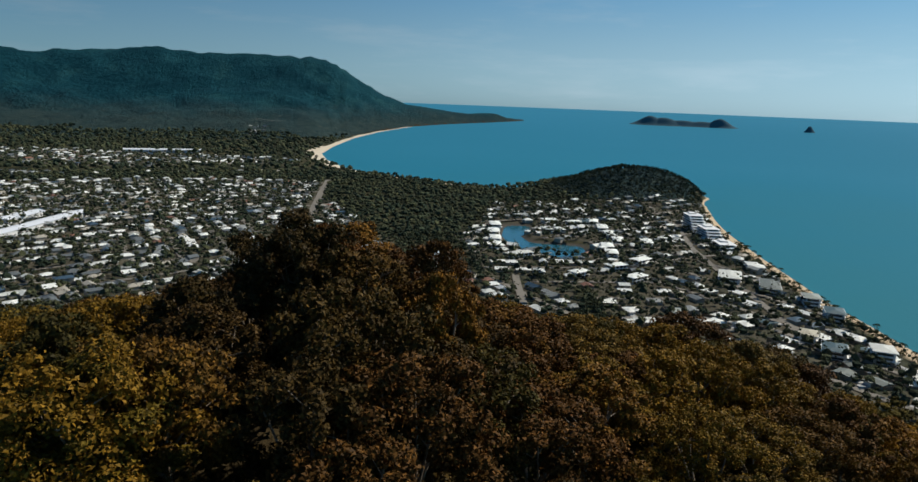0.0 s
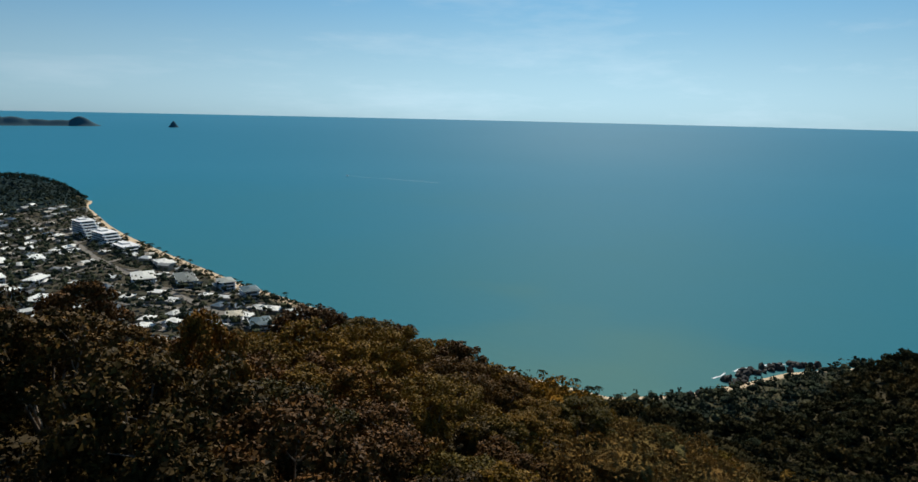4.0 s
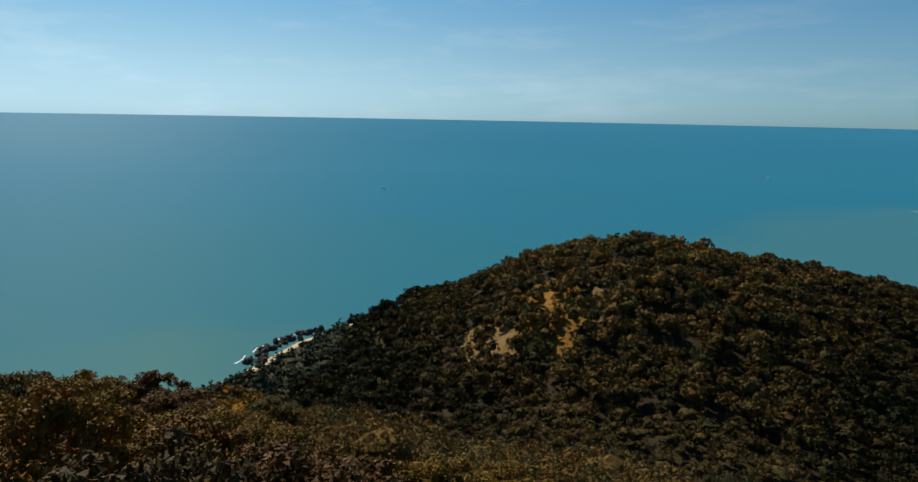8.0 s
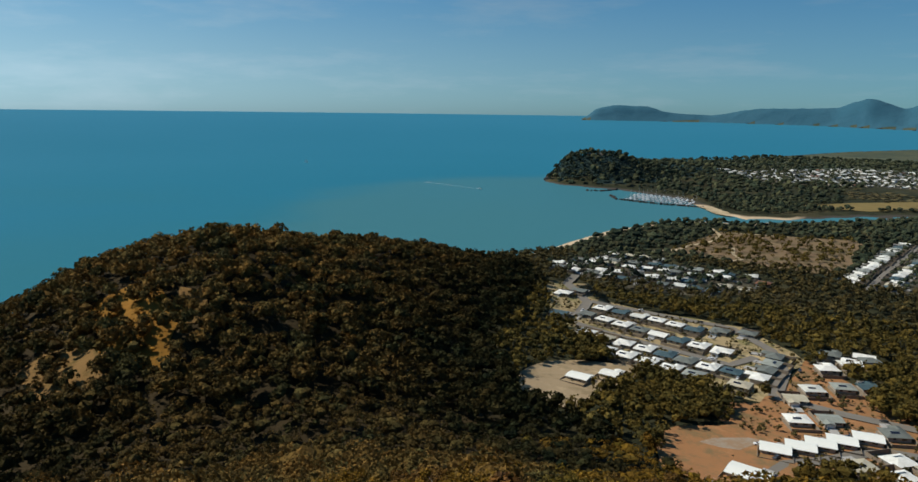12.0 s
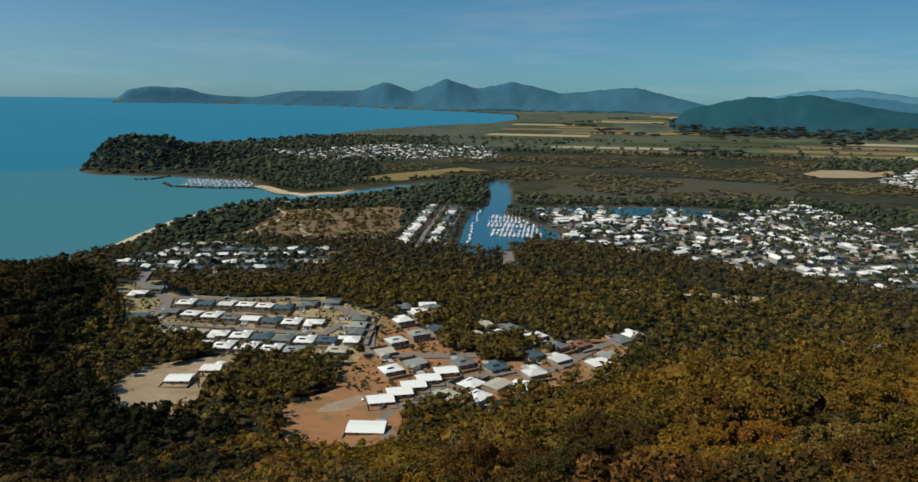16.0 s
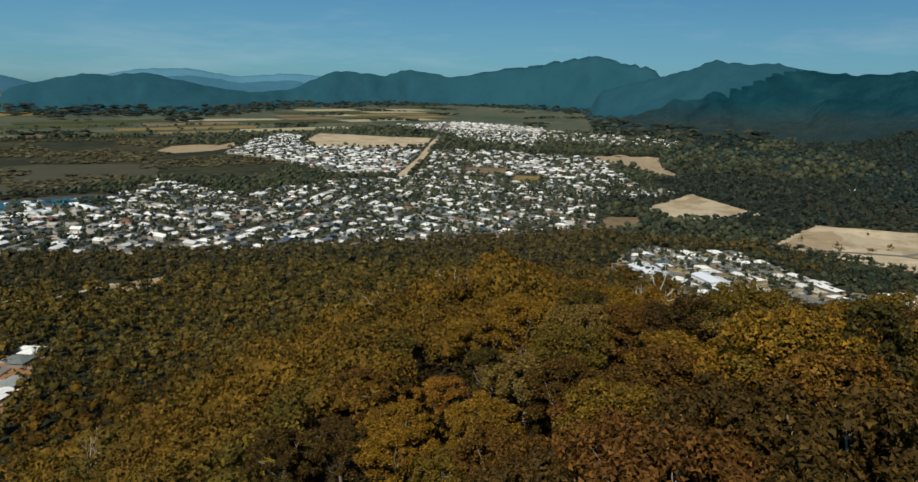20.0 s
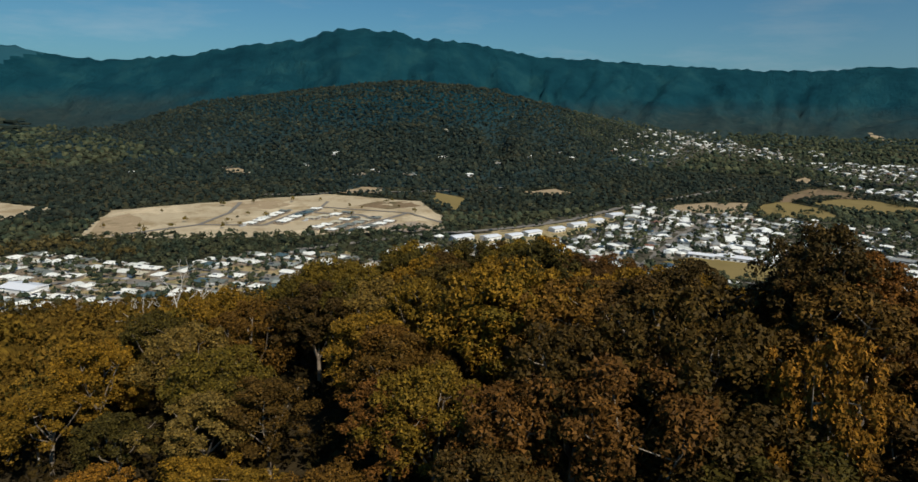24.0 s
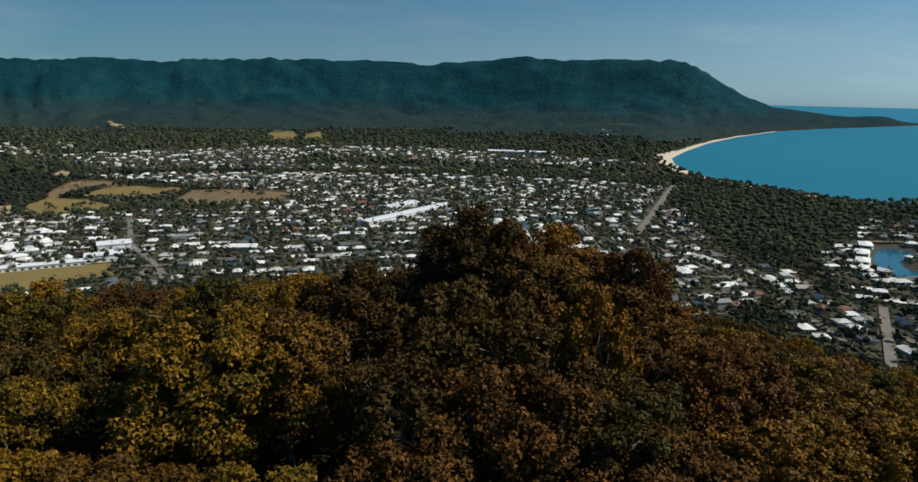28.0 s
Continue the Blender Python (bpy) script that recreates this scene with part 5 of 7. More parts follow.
for name, poly, turn, lot, keep, label in (
    ("beach_suburb", None, 0, 0, 0, "beach suburb of white-roofed houses among trees"),
    ("western_suburb", SUB_WEST, 35, 15, 0.72, "suburb of pale-roofed houses among garden trees"),
    ("northern_suburb", SUB_NORTH, 30, 18, 0.46, "distant pale-roofed houses among trees"),
    ("northern_suburb", SUB_GAP, 20, 16, 0.85, "pale-roofed houses among dark garden trees"),
    ("southern_suburb", SUB_SOUTH, 15, 14.5, 0.8, "dense suburb of white-roofed houses"),
    ("new_suburb", SUB_NEW, 38, 13.5, 0.97, "dense new suburb of white roofs beside cleared land"),
    ("wooded_suburb", SUB_WOODED, 35, 17, 0.5, "small pale-roofed houses deep among trees"),
    ("canal_suburb", SUB_CANAL, 5, 14, 0.97, "white-roofed canal houses beside the marina"),
    ("row_suburb", SUB_ROW, 58, 15, 0.9, "rows of pale-roofed houses along the highway"),
    ("far_suburb", SUB_FAR, 40, 17, 0.6, "far suburb of white roofs under the mountains"),
    ("knob_suburb", SUB_KNOB, 10, 19, 0.6, "houses among trees behind the headland"),
    ("hillfoot_suburb", SUB_LINK, 58, 15, 0.92, "rows of pale-roofed houses below the hill"),
    ("valley_suburb", SUB_VALLEY, 25, 17, 0.6, "pale-roofed houses in the valley under the range"),
    ("valley_suburb", SUB_STRIP, 45, 18, 0.4, "far strip of white roofs along the highway"),
    ("far_hamlet", SUB_HAMLET, 20, 26, 0.4, "far white houses below the northern range"),
    ("foothill_suburb", SUB_FOOT, 30, 24, 0.26, "scattered houses at the foot of the range"),
):
    town(name, quarters(poly, turn, lot, 19, keep, rng) if poly else BEACH_SPOTS[34:], rng, label)
    if poly:
        streets("road", poly)

# ---- trees ----
IN_TOWN = [SUB_GAP, SUB_NEW, SUB_WOODED, SUB_BEACH, SUB_WEST, SUB_NORTH, SUB_SOUTH, SUB_CANAL, SUB_EDGE, SUB_ROW, SUB_FAR, SUB_KNOB, SUB_PARK, SUB_QUAY, SUB_FOOT, SUB_VALLEY, SUB_STRIP, SUB_LINK]
house_cells = {}
for hx, hy in HOUSES:
    house_cells.setdefault((int(hx // 12), int(hy // 12)), []).append((hx, hy))


def free_of_houses(x, y, reach):
    out = np.ones(len(x), bool)
    for i, (px, py) in enumerate(zip(x, y)):
        cx, cy = int(px // 12), int(py // 12)
        for a in (-1, 0, 1):
            for b in (-1, 0, 1):
                for hx, hy in house_cells.get((cx + a, cy + b), ()):
                    if (hx - px) ** 2 + (hy - py) ** 2 < reach * reach:
                        out[i] = False
    return out


def open_ground(x, y):
    """True where neither field, road nor water lies."""
    # the bank of the tidal creek carries only low growth
    ok = (height(x, y) > 2.9) & (depth_in(CREEK, x, y) < -36)
    # nor do trees stand on the beach or on the rocks below the spur
    ok &= ~((x > 320) & (y > -60) & (y < 1130) & (depth_in(COAST, x, y) < np.where((y > 95) & (y < 430), 30, 15)))
    for f in FIELDS:
        if f[0] in ("mud_flat", "edge_ground"):
            continue
        inside = depth_in(f[2], x, y) >= 1
        if f[0] == "bare_slope":
            inside &= np.modf(np.abs(np.sin(x * 12.9898 + y * 78.233) * 43758.5453))[0] > 0.58
        ok &= ~inside
    for _, width, line in ROADS:
        for a0, b0 in zip(line[:-1], line[1:]):
            e = np.array(b0, float) - a0
            t = np.clip(((x - a0[0]) * e[0] + (y - a0[1]) * e[1]) / (e @ e), 0, 1)
            ok &= np.hypot(x - a0[0] - t * e[0], y - a0[1] - t * e[1]) > width / 2 + 2
    return ok


def town_share(x, y):
    s = np.zeros(len(x), bool)
    for p in IN_TOWN:
        s |= depth_in(p, x, y) > 0
    for p in TOWN_WOODS:
        s &= depth_in(p, x, y) <= 0
    return s


# bare and mown garden ground under the suburbs
kind_of = np.where(town_share(GROUND_AT[:, 0], GROUND_AT[:, 1]) & (kind_of != 1) & (fz > 2.8), 5, kind_of)
ground.data.polygons.foreach_set("material_index", kind_of.astype(np.int32))


def scatter(r0, r1, step, seed):
    """A jittered grid of places in a ring round the hill."""
    g = np.random.default_rng(seed)
    n = int(r1 / step) + 1
    x, y = np.meshgrid(np.arange(-n, n + 1) * step, np.arange(-n, n + 1) * step)
    x = x.ravel() + g.uniform(-0.48, 0.48, x.size) * step + HILL[0]
    y = y.ravel() + g.uniform(-0.48, 0.48, y.size) * step + HILL[1]
    r = np.hypot(x - HILL[0], y - HILL[1])
    k = (r >= r0) & (r < r1)
    return x[k], y[k], g


def tube(path, radii, sides=6):
    """A tapered limb along points."""
    path = [np.asarray(p, float) for p in path]
    v, f = [], []
    for i, (p, r) in enumerate(zip(path, radii)):
        d = path[min(i + 1, len(path) - 1)] - path[max(i - 1, 0)]
        d /= np.linalg.norm(d) + 1e-9
        s = np.cross(d, (0.3, 0.9, 0.2))
        s /= np.linalg.norm(s) + 1e-9
        t = np.cross(d, s)
        for k in range(sides):
            a = 2 * math.pi * k / sides
            v.append(p + r * (s * math.cos(a) + t * math.sin(a)))
    for i in range(len(path) - 1):
        for k in range(sides):
            f.append((i * sides + k, i * sides + (k + 1) % sides, (i + 1) * sides + (k + 1) % sides, (i + 1) * sides + k))
    return np.array(v), np.array(f)


def join(pieces):
    v, f, n = [], [], 0
    for a, b in pieces:
        v.append(a)
        f.append(b + n)
        n += len(a)
    return np.concatenate(v), np.concatenate(f)


def leaves(centres, spread, count, size, g, flat=0.75, dome=0.0):
    """Leaf sprays as small blades round each tuft, more of them over its top when domed."""
    c = np.repeat(np.asarray(centres, float), count, 0)
    n = len(c)
    d = g.normal(size=(n, 3)) + [0, 0, dome]
    d /= np.linalg.norm(d, axis=1)[:, None]
    rad = np.repeat(np.asarray(spread, float), count) * g.uniform(0.25, 1.0, n) ** 0.5
    p = c + d * rad[:, None] * np.array([1, 1, flat])
    u = g.normal(size=(n, 3)) * [1, 1, 0.8]
    u /= np.linalg.norm(u, axis=1)[:, None]
    nrm = d + g.normal(size=(n, 3)) * 0.42 + [0, 0, 0.35]
    w = np.cross(nrm, u)
    w /= np.linalg.norm(w, axis=1)[:, None] + 1e-9
    s = (size * g.uniform(0.6, 1.3, n))[:, None]
    q = np.stack([p - u * s * 0.52 - w * s * 0.2, p + w * s * 0.42, p + u * s * 0.52 - w * s * 0.16], 1)
    return q.reshape(-1, 3), np.arange(n * 3).reshape(-1, 3)


def gum_tree(seed, tall, wide, tufts, per, size):
    """Trunk with limbs, and a crown of leafy tufts with gaps between them."""
    g = np.random.default_rng(seed)
    wood, tips = [], []
    fork = tall * g.uniform(0.3, 0.42)
    bend = g.normal(0, 0.35, 2)
    trunk = [(0, 0, -1.5), (bend[0] * 0.3, bend[1] * 0.3, fork * 0.5), (bend[0], bend[1], fork)]
    wood.append(tube(trunk, (0.26, 0.21, 0.17)))
    for k in range(6):
        a = 2 * math.pi * k / 6 + g.uniform(-0.4, 0.4)
        out = wide * g.uniform(0.45, 0.85) * (0.4 if k == 0 else 1)
        top = tall * g.uniform(0.72, 0.93)
        p0 = np.array([bend[0], bend[1], fork * g.uniform(0.85, 1.0)])
        p2 = np.array([math.cos(a) * out, math.sin(a) * out, top])
        p1 = (p0 + p2) / 2 + [0, 0, -0.5] + g.normal(0, 0.3, 3)
        wood.append(tube([p0, p1, p2], (0.12, 0.08, 0.03), 5))
        for j in range(2):
            q = p1 + (p2 - p1) * g.uniform(0.2, 0.8)
            e = q + [g.normal(0, 1.2), g.normal(0, 1.2), g.uniform(0.4, 1.4)]
            wood.append(tube([q, (q + e) / 2 + g.normal(0, 0.1, 3), e], (0.05, 0.035, 0.015), 4))
            tips.append(e)
        tips.append(p2)
    n = tufts
    a, h = g.uniform(0, 2 * math.pi, n), g.uniform(0, 1, n) ** 0.8
    ring = np.sqrt(np.maximum(0.06, 1 - (2 * h - 0.85) ** 2 * 0.85)) * g.uniform(0.35, 1.0, n) ** 0.5 * wide
    lob = 1 + 0.22 * np.sin(3 * a + g.uniform(0, 6)) + 0.15 * np.sin(5 * a + g.uniform(0, 6))
    ctr = np.column_stack([np.cos(a) * ring * lob, np.sin(a) * ring * lob, tall * (0.42 + 0.55 * h)])
    ctr = np.concatenate([ctr, tips])
    crown = leaves(ctr, g.uniform(0.6, 1.25, len(ctr)) * wide / 5.4, per, size, g, 0.8, 0.55)
    return join(wood), crown


def shared(name, vf, mat, smooth_faces=False):
    me = fast_mesh(name, vf[0], vf[1], smooth_faces)
    me.materials.append(mat)
    return me


# how tall the wood stands at some places of the hilltop: x, y, metres
STAND = [(-52, -3, 11.5), (-55, 8, 11.8), (-54, 18, 11.5), (-46, 12, 11.5), (-45, -4, 11.5), (-58, 14, 11.5), (31, 35, 14.5), (26, 29, 14), (36, 38, 13.5), (40, 32, 10), (28, 20, 8.5), (-22, 35, 9.8), (-23, 17, 9.5), (-2, 17, 13), (-8, 11, 14.6), (10, 23, 11.6), (20, 28, 11.6), (0, 12, 9.2), (-15, 8, 13.5), (14, 24, 11.6), (7, 10, 9), (34, 16, 5.6), (-14, 17, 14), (-12, 9, 15), (-5, 20, 12.7), (-33, -5, 9.3), (-23, 7, 11.8), (-26, 12, 14), (-42, -14, 9.8), (-20, -4, 8), (-10, -8, 4.8), (-35, 7, 11), (-21, 2, 7.8), (-15, 33, 12.5), (-40, 39, 8.4), (-4, 27, 9), (-2, 23, 13), (-13, 28, 14), (-21, -19, 6.5), (24, 20, 7.6), (-30, 28, 10)]


def stand(x, y):
    """Height of the wood round the hilltop, about nine metres elsewhere."""
    p = np.array(STAND)
    w = np.exp(-0.5 * ((x - p[:, 0]) ** 2 + (y - p[:, 1]) ** 2) / 6.5 ** 2)
    return float((w @ p[:, 2] + 0.12 * 8.5) / (w.sum() + 0.12))


TREES = []
TREE_SIZE = ((11.0, 4.2, 62), (10.4, 4.5, 66), (12.0, 4.0, 62), (10.0, 3.9, 56), (10.8, 4.9, 72), (12.5, 4.4, 70))
for k, (tall, wide, tufts) in enumerate(TREE_SIZE):
    wood, crown = gum_tree(40 + k, tall, wide, tufts, 150, 0.27)
    TREES.append((shared("trunk", wood, M_BARK, True), shared("crown", crown, M_NEAR), shared("crown", crown, M_KNOLL), shared("crown", crown, M_SHADY)))


def beach_side(x, y):
    az = np.degrees(np.arctan2(x + 18, y - 18)) % 360
    return (az > 12) & (az < 94)


LEAFY = ("gum tree with ochre leaves and pale limbs", "gum tree with dark rusty leaves and pale limbs", "gum tree with dark olive, shade-darkened leaves and pale limbs")


def set_tree(k, x, y, z, turn, s, sz, tone):
    ob = new("gum_tree")
    ob.matrix_basis = Matrix.LocRotScale((x, y, z), Euler((0, 0, turn)), (s, s, sz))
    for nm, me in (("trunk", TREES[k][0]), ("crown", TREES[k][1 + tone])):
        o = new(nm, me)
        o.parent = ob
    return tagged(ob, LEAFY[tone], "tree", "trees of the hilltop")


tx, ty, tg = scatter(0, 72, 6.8, 21)
# the gums reach further down on the side of the beach
k = (np.hypot(tx + 18, ty - 18) < 50) | beach_side(tx, ty)
tx, ty = tx[k], ty[k]
tz = height(tx, ty)
for x, y, z in zip(tx, ty, tz):
    k = int(tg.integers(len(TREES)))
    tall = stand(x, y) * tg.uniform(0.88, 1.1)
    s = tg.uniform(0.92, 1.15) * (tall / 11.0) ** 0.55
    rusty = tg.random() < 0.08 + (0.74 - 0.52 * smooth(0, 20, x)) * smooth(-12, 12, y + 0.1 * x) * smooth(-30, -16, x + 0.4 * (y - 18))
    # darker olive gums on the western shoulder; deep in the wood, painted-in shade
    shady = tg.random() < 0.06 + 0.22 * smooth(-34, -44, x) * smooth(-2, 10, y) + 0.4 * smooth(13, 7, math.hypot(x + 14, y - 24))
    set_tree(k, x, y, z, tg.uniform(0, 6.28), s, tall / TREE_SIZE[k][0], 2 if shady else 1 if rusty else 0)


# the tallest gums, on the crown of the knoll
for k, x, y, tall, s in ((5, -13.6, 28.5, 13.4, 1.0), (2, -11.5, 31.0, 12.4, 0.9), (4, -16.5, 32.0, 12.0, 0.9), (0, -3.0, 20.5, 14.8, 0.8), (2, -1.5, 36.0, 13.8, 0.95), (4, -23.8, 9.6, 13.4, 1.15), (1, -35.2, 7.3, 11.4, 1.05), (0, -26.3, 12.3, 13.8, 1.05), (3, -40.6, -3.3, 10.4, 1.0)):
    set_tree(k, x, y, float(height(np.array([x]), np.array([y]))[0]), 1.7 * k, s, tall / TREE_SIZE[k][0], int(x > -20))


def forest(name, x, y, shapes, mat, g, low, high, label, sink=0.0, aspect=False):
    """Many trees joined into one mesh; by aspect: low on the dry south face of the hill."""
    z = height(x, y)
    az = np.degrees(np.arctan2(x + 18, y - 18)) % 360
    up = np.interp(az, (0, 40, 80, 100, 130, 150, 172, 195, 214, 236, 270, 300, 360), (1.05, 1.05, 0.95, 1.0, 0.95, 0.72, 0.85, 1.0, 1.05, 0.78, 0.72, 0.82, 1.05)) if aspect else np.ones(len(x))
    pick = g.integers(len(shapes), size=len(x))
    tone = np.clip(g.normal(0.5, 0.12, len(x)), 0.05, 0.95)
    vs, fs, hue, n = [], [], [], 0
    for k, (v, f) in enumerate(shapes):
        i = np.where(pick == k)[0]
        if not len(i):
            continue
        a, s, t = g.uniform(0, 2 * math.pi, len(i)), g.uniform(low, high, len(i)), g.uniform(0.85, 1.12, len(i))
        ca, sa = np.cos(a)[:, None], np.sin(a)[:, None]
        px = x[i][:, None] + s[:, None] * (v[None, :, 0] * ca - v[None, :, 1] * sa)
        py = y[i][:, None] + s[:, None] * (v[None, :, 0] * sa + v[None, :, 1] * ca)
        pz = z[i][:, None] + (s * t * up[i])[:, None] * v[None, :, 2] - sink
        vs.append(np.stack([px, py, pz], -1).reshape(-1, 3))
        fs.append((f[None] + (np.arange(len(i)) * len(v))[:, None, None] + n).reshape(-1, f.shape[1]))
        hue.append(np.repeat(tone[i], len(v)))
        n += len(i) * len(v)
    ob = put_mesh(name, drawn_in(np.concatenate(vs)), np.concatenate(fs), mat)
    ob.data.attributes.new("hue", "FLOAT", "POINT").data.foreach_set("value", np.concatenate(hue).astype(np.float32))
    return tagged(ob, label, "trees", kind="stuff")


def bush_shape(seed, tall, wide, tufts, per, size):
    g = np.random.default_rng(seed)
    a, h = g.uniform(0, 2 * math.pi, tufts), g.uniform(0, 1, tufts)
    ring = np.sqrt(np.maximum(0.05, 1 - (2 * h - 0.8) ** 2 * 0.9)) * g.uniform(0.4, 1.0, tufts) ** 0.5 * wide
    ctr = np.column_stack([np.cos(a) * ring, np.sin(a) * ring, tall * (0.35 + 0.6 * h)])
    return leaves(ctr, np.full(tufts, wide * 0.42), per, size, g)


bm = bmesh.new()
bmesh.ops.create_icosphere(bm, subdivisions=1, radius=1.0)
ICO_V = np.array([v.co[:] for v in bm.verts])
ICO_F = np.array([[v.index for v in f.verts] for f in bm.faces])
ICO_TOP = ICO_F[ICO_V[ICO_F].mean(1)[:, 2] > -0.5]
bm.free()


def lobed(seed, tall, wide, lobes, rough=0.28):
    """A crown of a few ragged lobes, for trees far off."""
    g = np.random.default_rng(seed)
    out = []
    for k in range(lobes):
        a, r = g.uniform(0, 2 * math.pi), wide * g.uniform(0.1, 0.62) * (k > 0)
        c = np.array([math.cos(a) * r, math.sin(a) * r, tall * g.uniform(0.5, 0.75)])
        q = ICO_V * (wide * g.uniform(0.45, 0.65)) * [1, 1, 0.8] * (1 + g.normal(0, rough, (len(ICO_V), 1))) + c
        out.append((q, ICO_TOP))
    return join(out)


def clump(seed, tall, wide, lobes, sprays, size):
    """A far crown: ragged lobes with loose sprays of leaf round them."""
    g = np.random.default_rng(seed)
    body = lobed(seed, tall, wide, lobes, 0.22)
    a, h = g.uniform(0, 2 * math.pi, sprays), g.uniform(0.2, 1, sprays)
    ring = np.sqrt(np.maximum(0.05, 1 - (2 * h - 0.9) ** 2 * 0.9)) * wide * g.uniform(0.75, 1.05, sprays)
    ctr = np.column_stack([np.cos(a) * ring, np.sin(a) * ring, tall * (0.42 + 0.62 * h)])
    return join([body, leaves(ctr, np.full(sprays, wide * 0.2), 2, size, g)])


def tufted(seed, tall, wide, tufts, per, size):
    """A crown of rounded leafy tufts over a small dark heart."""
    g = np.random.default_rng(seed)
    body = lobed(seed, tall, wide * 0.84, 2, 0.15)
    a, h = g.uniform(0, 2 * math.pi, tufts), g.uniform(-0.15, 1, tufts)
    ring = np.sqrt(1 - h * h) * wide * g.uniform(0.5, 0.78, tufts)
    ctr = np.column_stack([np.cos(a) * ring, np.sin(a) * ring, tall * (0.56 + 0.34 * h * g.uniform(0.7, 1.15, tufts))])
    out = ctr - [0, 0, tall * 0.45]
    out /= np.linalg.norm(out, axis=1)[:, None]
    c, out = np.repeat(ctr, per, 0), np.repeat(out, per, 0)
    n = len(c)
    d = g.normal(size=(n, 3)) + out * 1.1
    d /= np.linalg.norm(d, axis=1)[:, None]
    p = c + d * wide * np.repeat(g.uniform(0.22, 0.38, tufts), per)[:, None]
    u = g.normal(size=(n, 3))
    u /= np.linalg.norm(u, axis=1)[:, None]
    w = np.cross(d + g.normal(size=(n, 3)) * 0.5, u)
    w /= np.linalg.norm(w, axis=1)[:, None] + 1e-9
    s = (size * g.uniform(0.6, 1.3, n))[:, None]
    q = np.stack([p - u * s * 0.55 - w * s * 0.25, p + u * s * 0.5 - w * s * 0.3, p + w * s * 0.5], 1)
    return join([body, (q.reshape(-1, 3), np.arange(n * 3).reshape(-1, 3))])


def seaward(x, y):
    """The side of the hill towards the spur, whose dark green woods carry painted shade."""
    az = np.degrees(np.arctan2(x + 18, y - 18)) % 360
    return (az > 86 + 12 * lumps(x, y, 60)) & (az < 150 + 12 * lumps(x, y, 60, 2.0))


def rusty_side(x, y):
    """The slope that faces the beach."""
    az = np.degrees(np.arctan2(x + 18, y - 18)) % 360
    return (az > 335 + 14 * lumps(x, y, 50)) | (az < 100)


MID_SHAPES = [tufted(60 + k, 6.6 + 0.8 * (k % 3), 4.0 + 0.35 * (k % 4), 20, 34, 0.46) for k in range(7)]
OUT_SHAPES = [tufted(65 + k, 6.4 + 0.8 * (k % 3), 4.0 + 0.35 * (k % 4), 14, 22, 0.68) for k in range(7)]
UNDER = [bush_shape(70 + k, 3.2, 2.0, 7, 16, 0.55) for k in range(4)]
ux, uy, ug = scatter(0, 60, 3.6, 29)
forest("undergrowth", ux, uy, UNDER, M_UNDER, ug, 0.7, 1.3, "brown undergrowth darkened for the shade beneath the hilltop trees")
mx, my, mg = scatter(48, 88, 5.5, 31)
k = ~beach_side(mx, my) | (np.hypot(mx + 18, my - 18) > 69)
mx, my = mx[k], my[k]
k = seaward(mx, my)
n = rusty_side(mx, my) & ~k
forest("slope_trees", mx[n], my[n], MID_SHAPES, M_RUSTY, mg, 0.75, 1.3, "dense rust-red woodland below the hilltop", 0, True)
n = ~n & ~k
forest("slope_trees", mx[n], my[n], MID_SHAPES, M_MID, mg, 0.7, 1.3, "dense dry woodland in rust, ochre and olive", 0, True)
forest("slope_trees", mx[k], my[k], MID_SHAPES, M_SPUR, mg, 0.7, 1.3, "dark green woodland just below the hilltop", 0, True)
mx, my, mg = scatter(88, 150, 5.4, 32)
k = seaward(mx, my)
n = rusty_side(mx, my) & ~k
forest("slope_trees", mx[n], my[n], OUT_SHAPES, M_RUSTY, mg, 0.75, 1.35, "rust-red woodland on the slope above the beach", 0, True)
n = ~n & ~k
forest("slope_trees", mx[n], my[n], OUT_SHAPES, M_MID, mg, 0.7, 1.35, "dense dry woodland on the middle slopes", 0, True)
forest("slope_trees", mx[k], my[k], OUT_SHAPES, M_SPUR, mg, 0.75, 1.15, "dark green woodland in the gully below the hilltop", 0, True)
LOW_SHAPES = [tufted(80 + k, 6.6 + 0.6 * (k % 3), 4.2 + 0.3 * (k % 4), 9, 13, 0.95) for k in range(7)]


def wooded(r0, r1, step, seed, hilly):
    x, y, g = scatter(r0, r1, step, seed)
    h = hills(x, y)
    k = ((h > 9) if hilly else (h <= 9)) & open_ground(x, y)
    x, y = x[k], y[k]
    t = town_share(x, y)
    k = ~t & (depth_in(MARSH, x, y) < 0)
    x, y = x[k], y[k]
    k = free_of_houses(x, y, 10.5)
    return x[k], y[k], g


mx, my, mg = wooded(150, 300, 6.9, 33, True)
k = seaward(mx, my)
forest("slope_trees", mx[~k], my[~k], LOW_SHAPES, M_MID, mg, 0.7, 1.15, "dry woodland on the lower hill slopes", 0, True)
forest("slope_trees", mx[k], my[k], LOW_SHAPES, M_SPUR, mg, 0.7, 1.3, "dark green woodland on the seaward lower slopes", 0, True)
SPUR_SHAPES = [tufted(100 + k, 7.6 + 0.8 * (k % 3), 4.6 + 0.4 * (k % 4), 13, 11, 1.45) for k in range(8)]
mx, my, mg = wooded(300, 700, 8.4, 35, True)
k = mx < 120 + 40 * lumps(mx, my, 90)
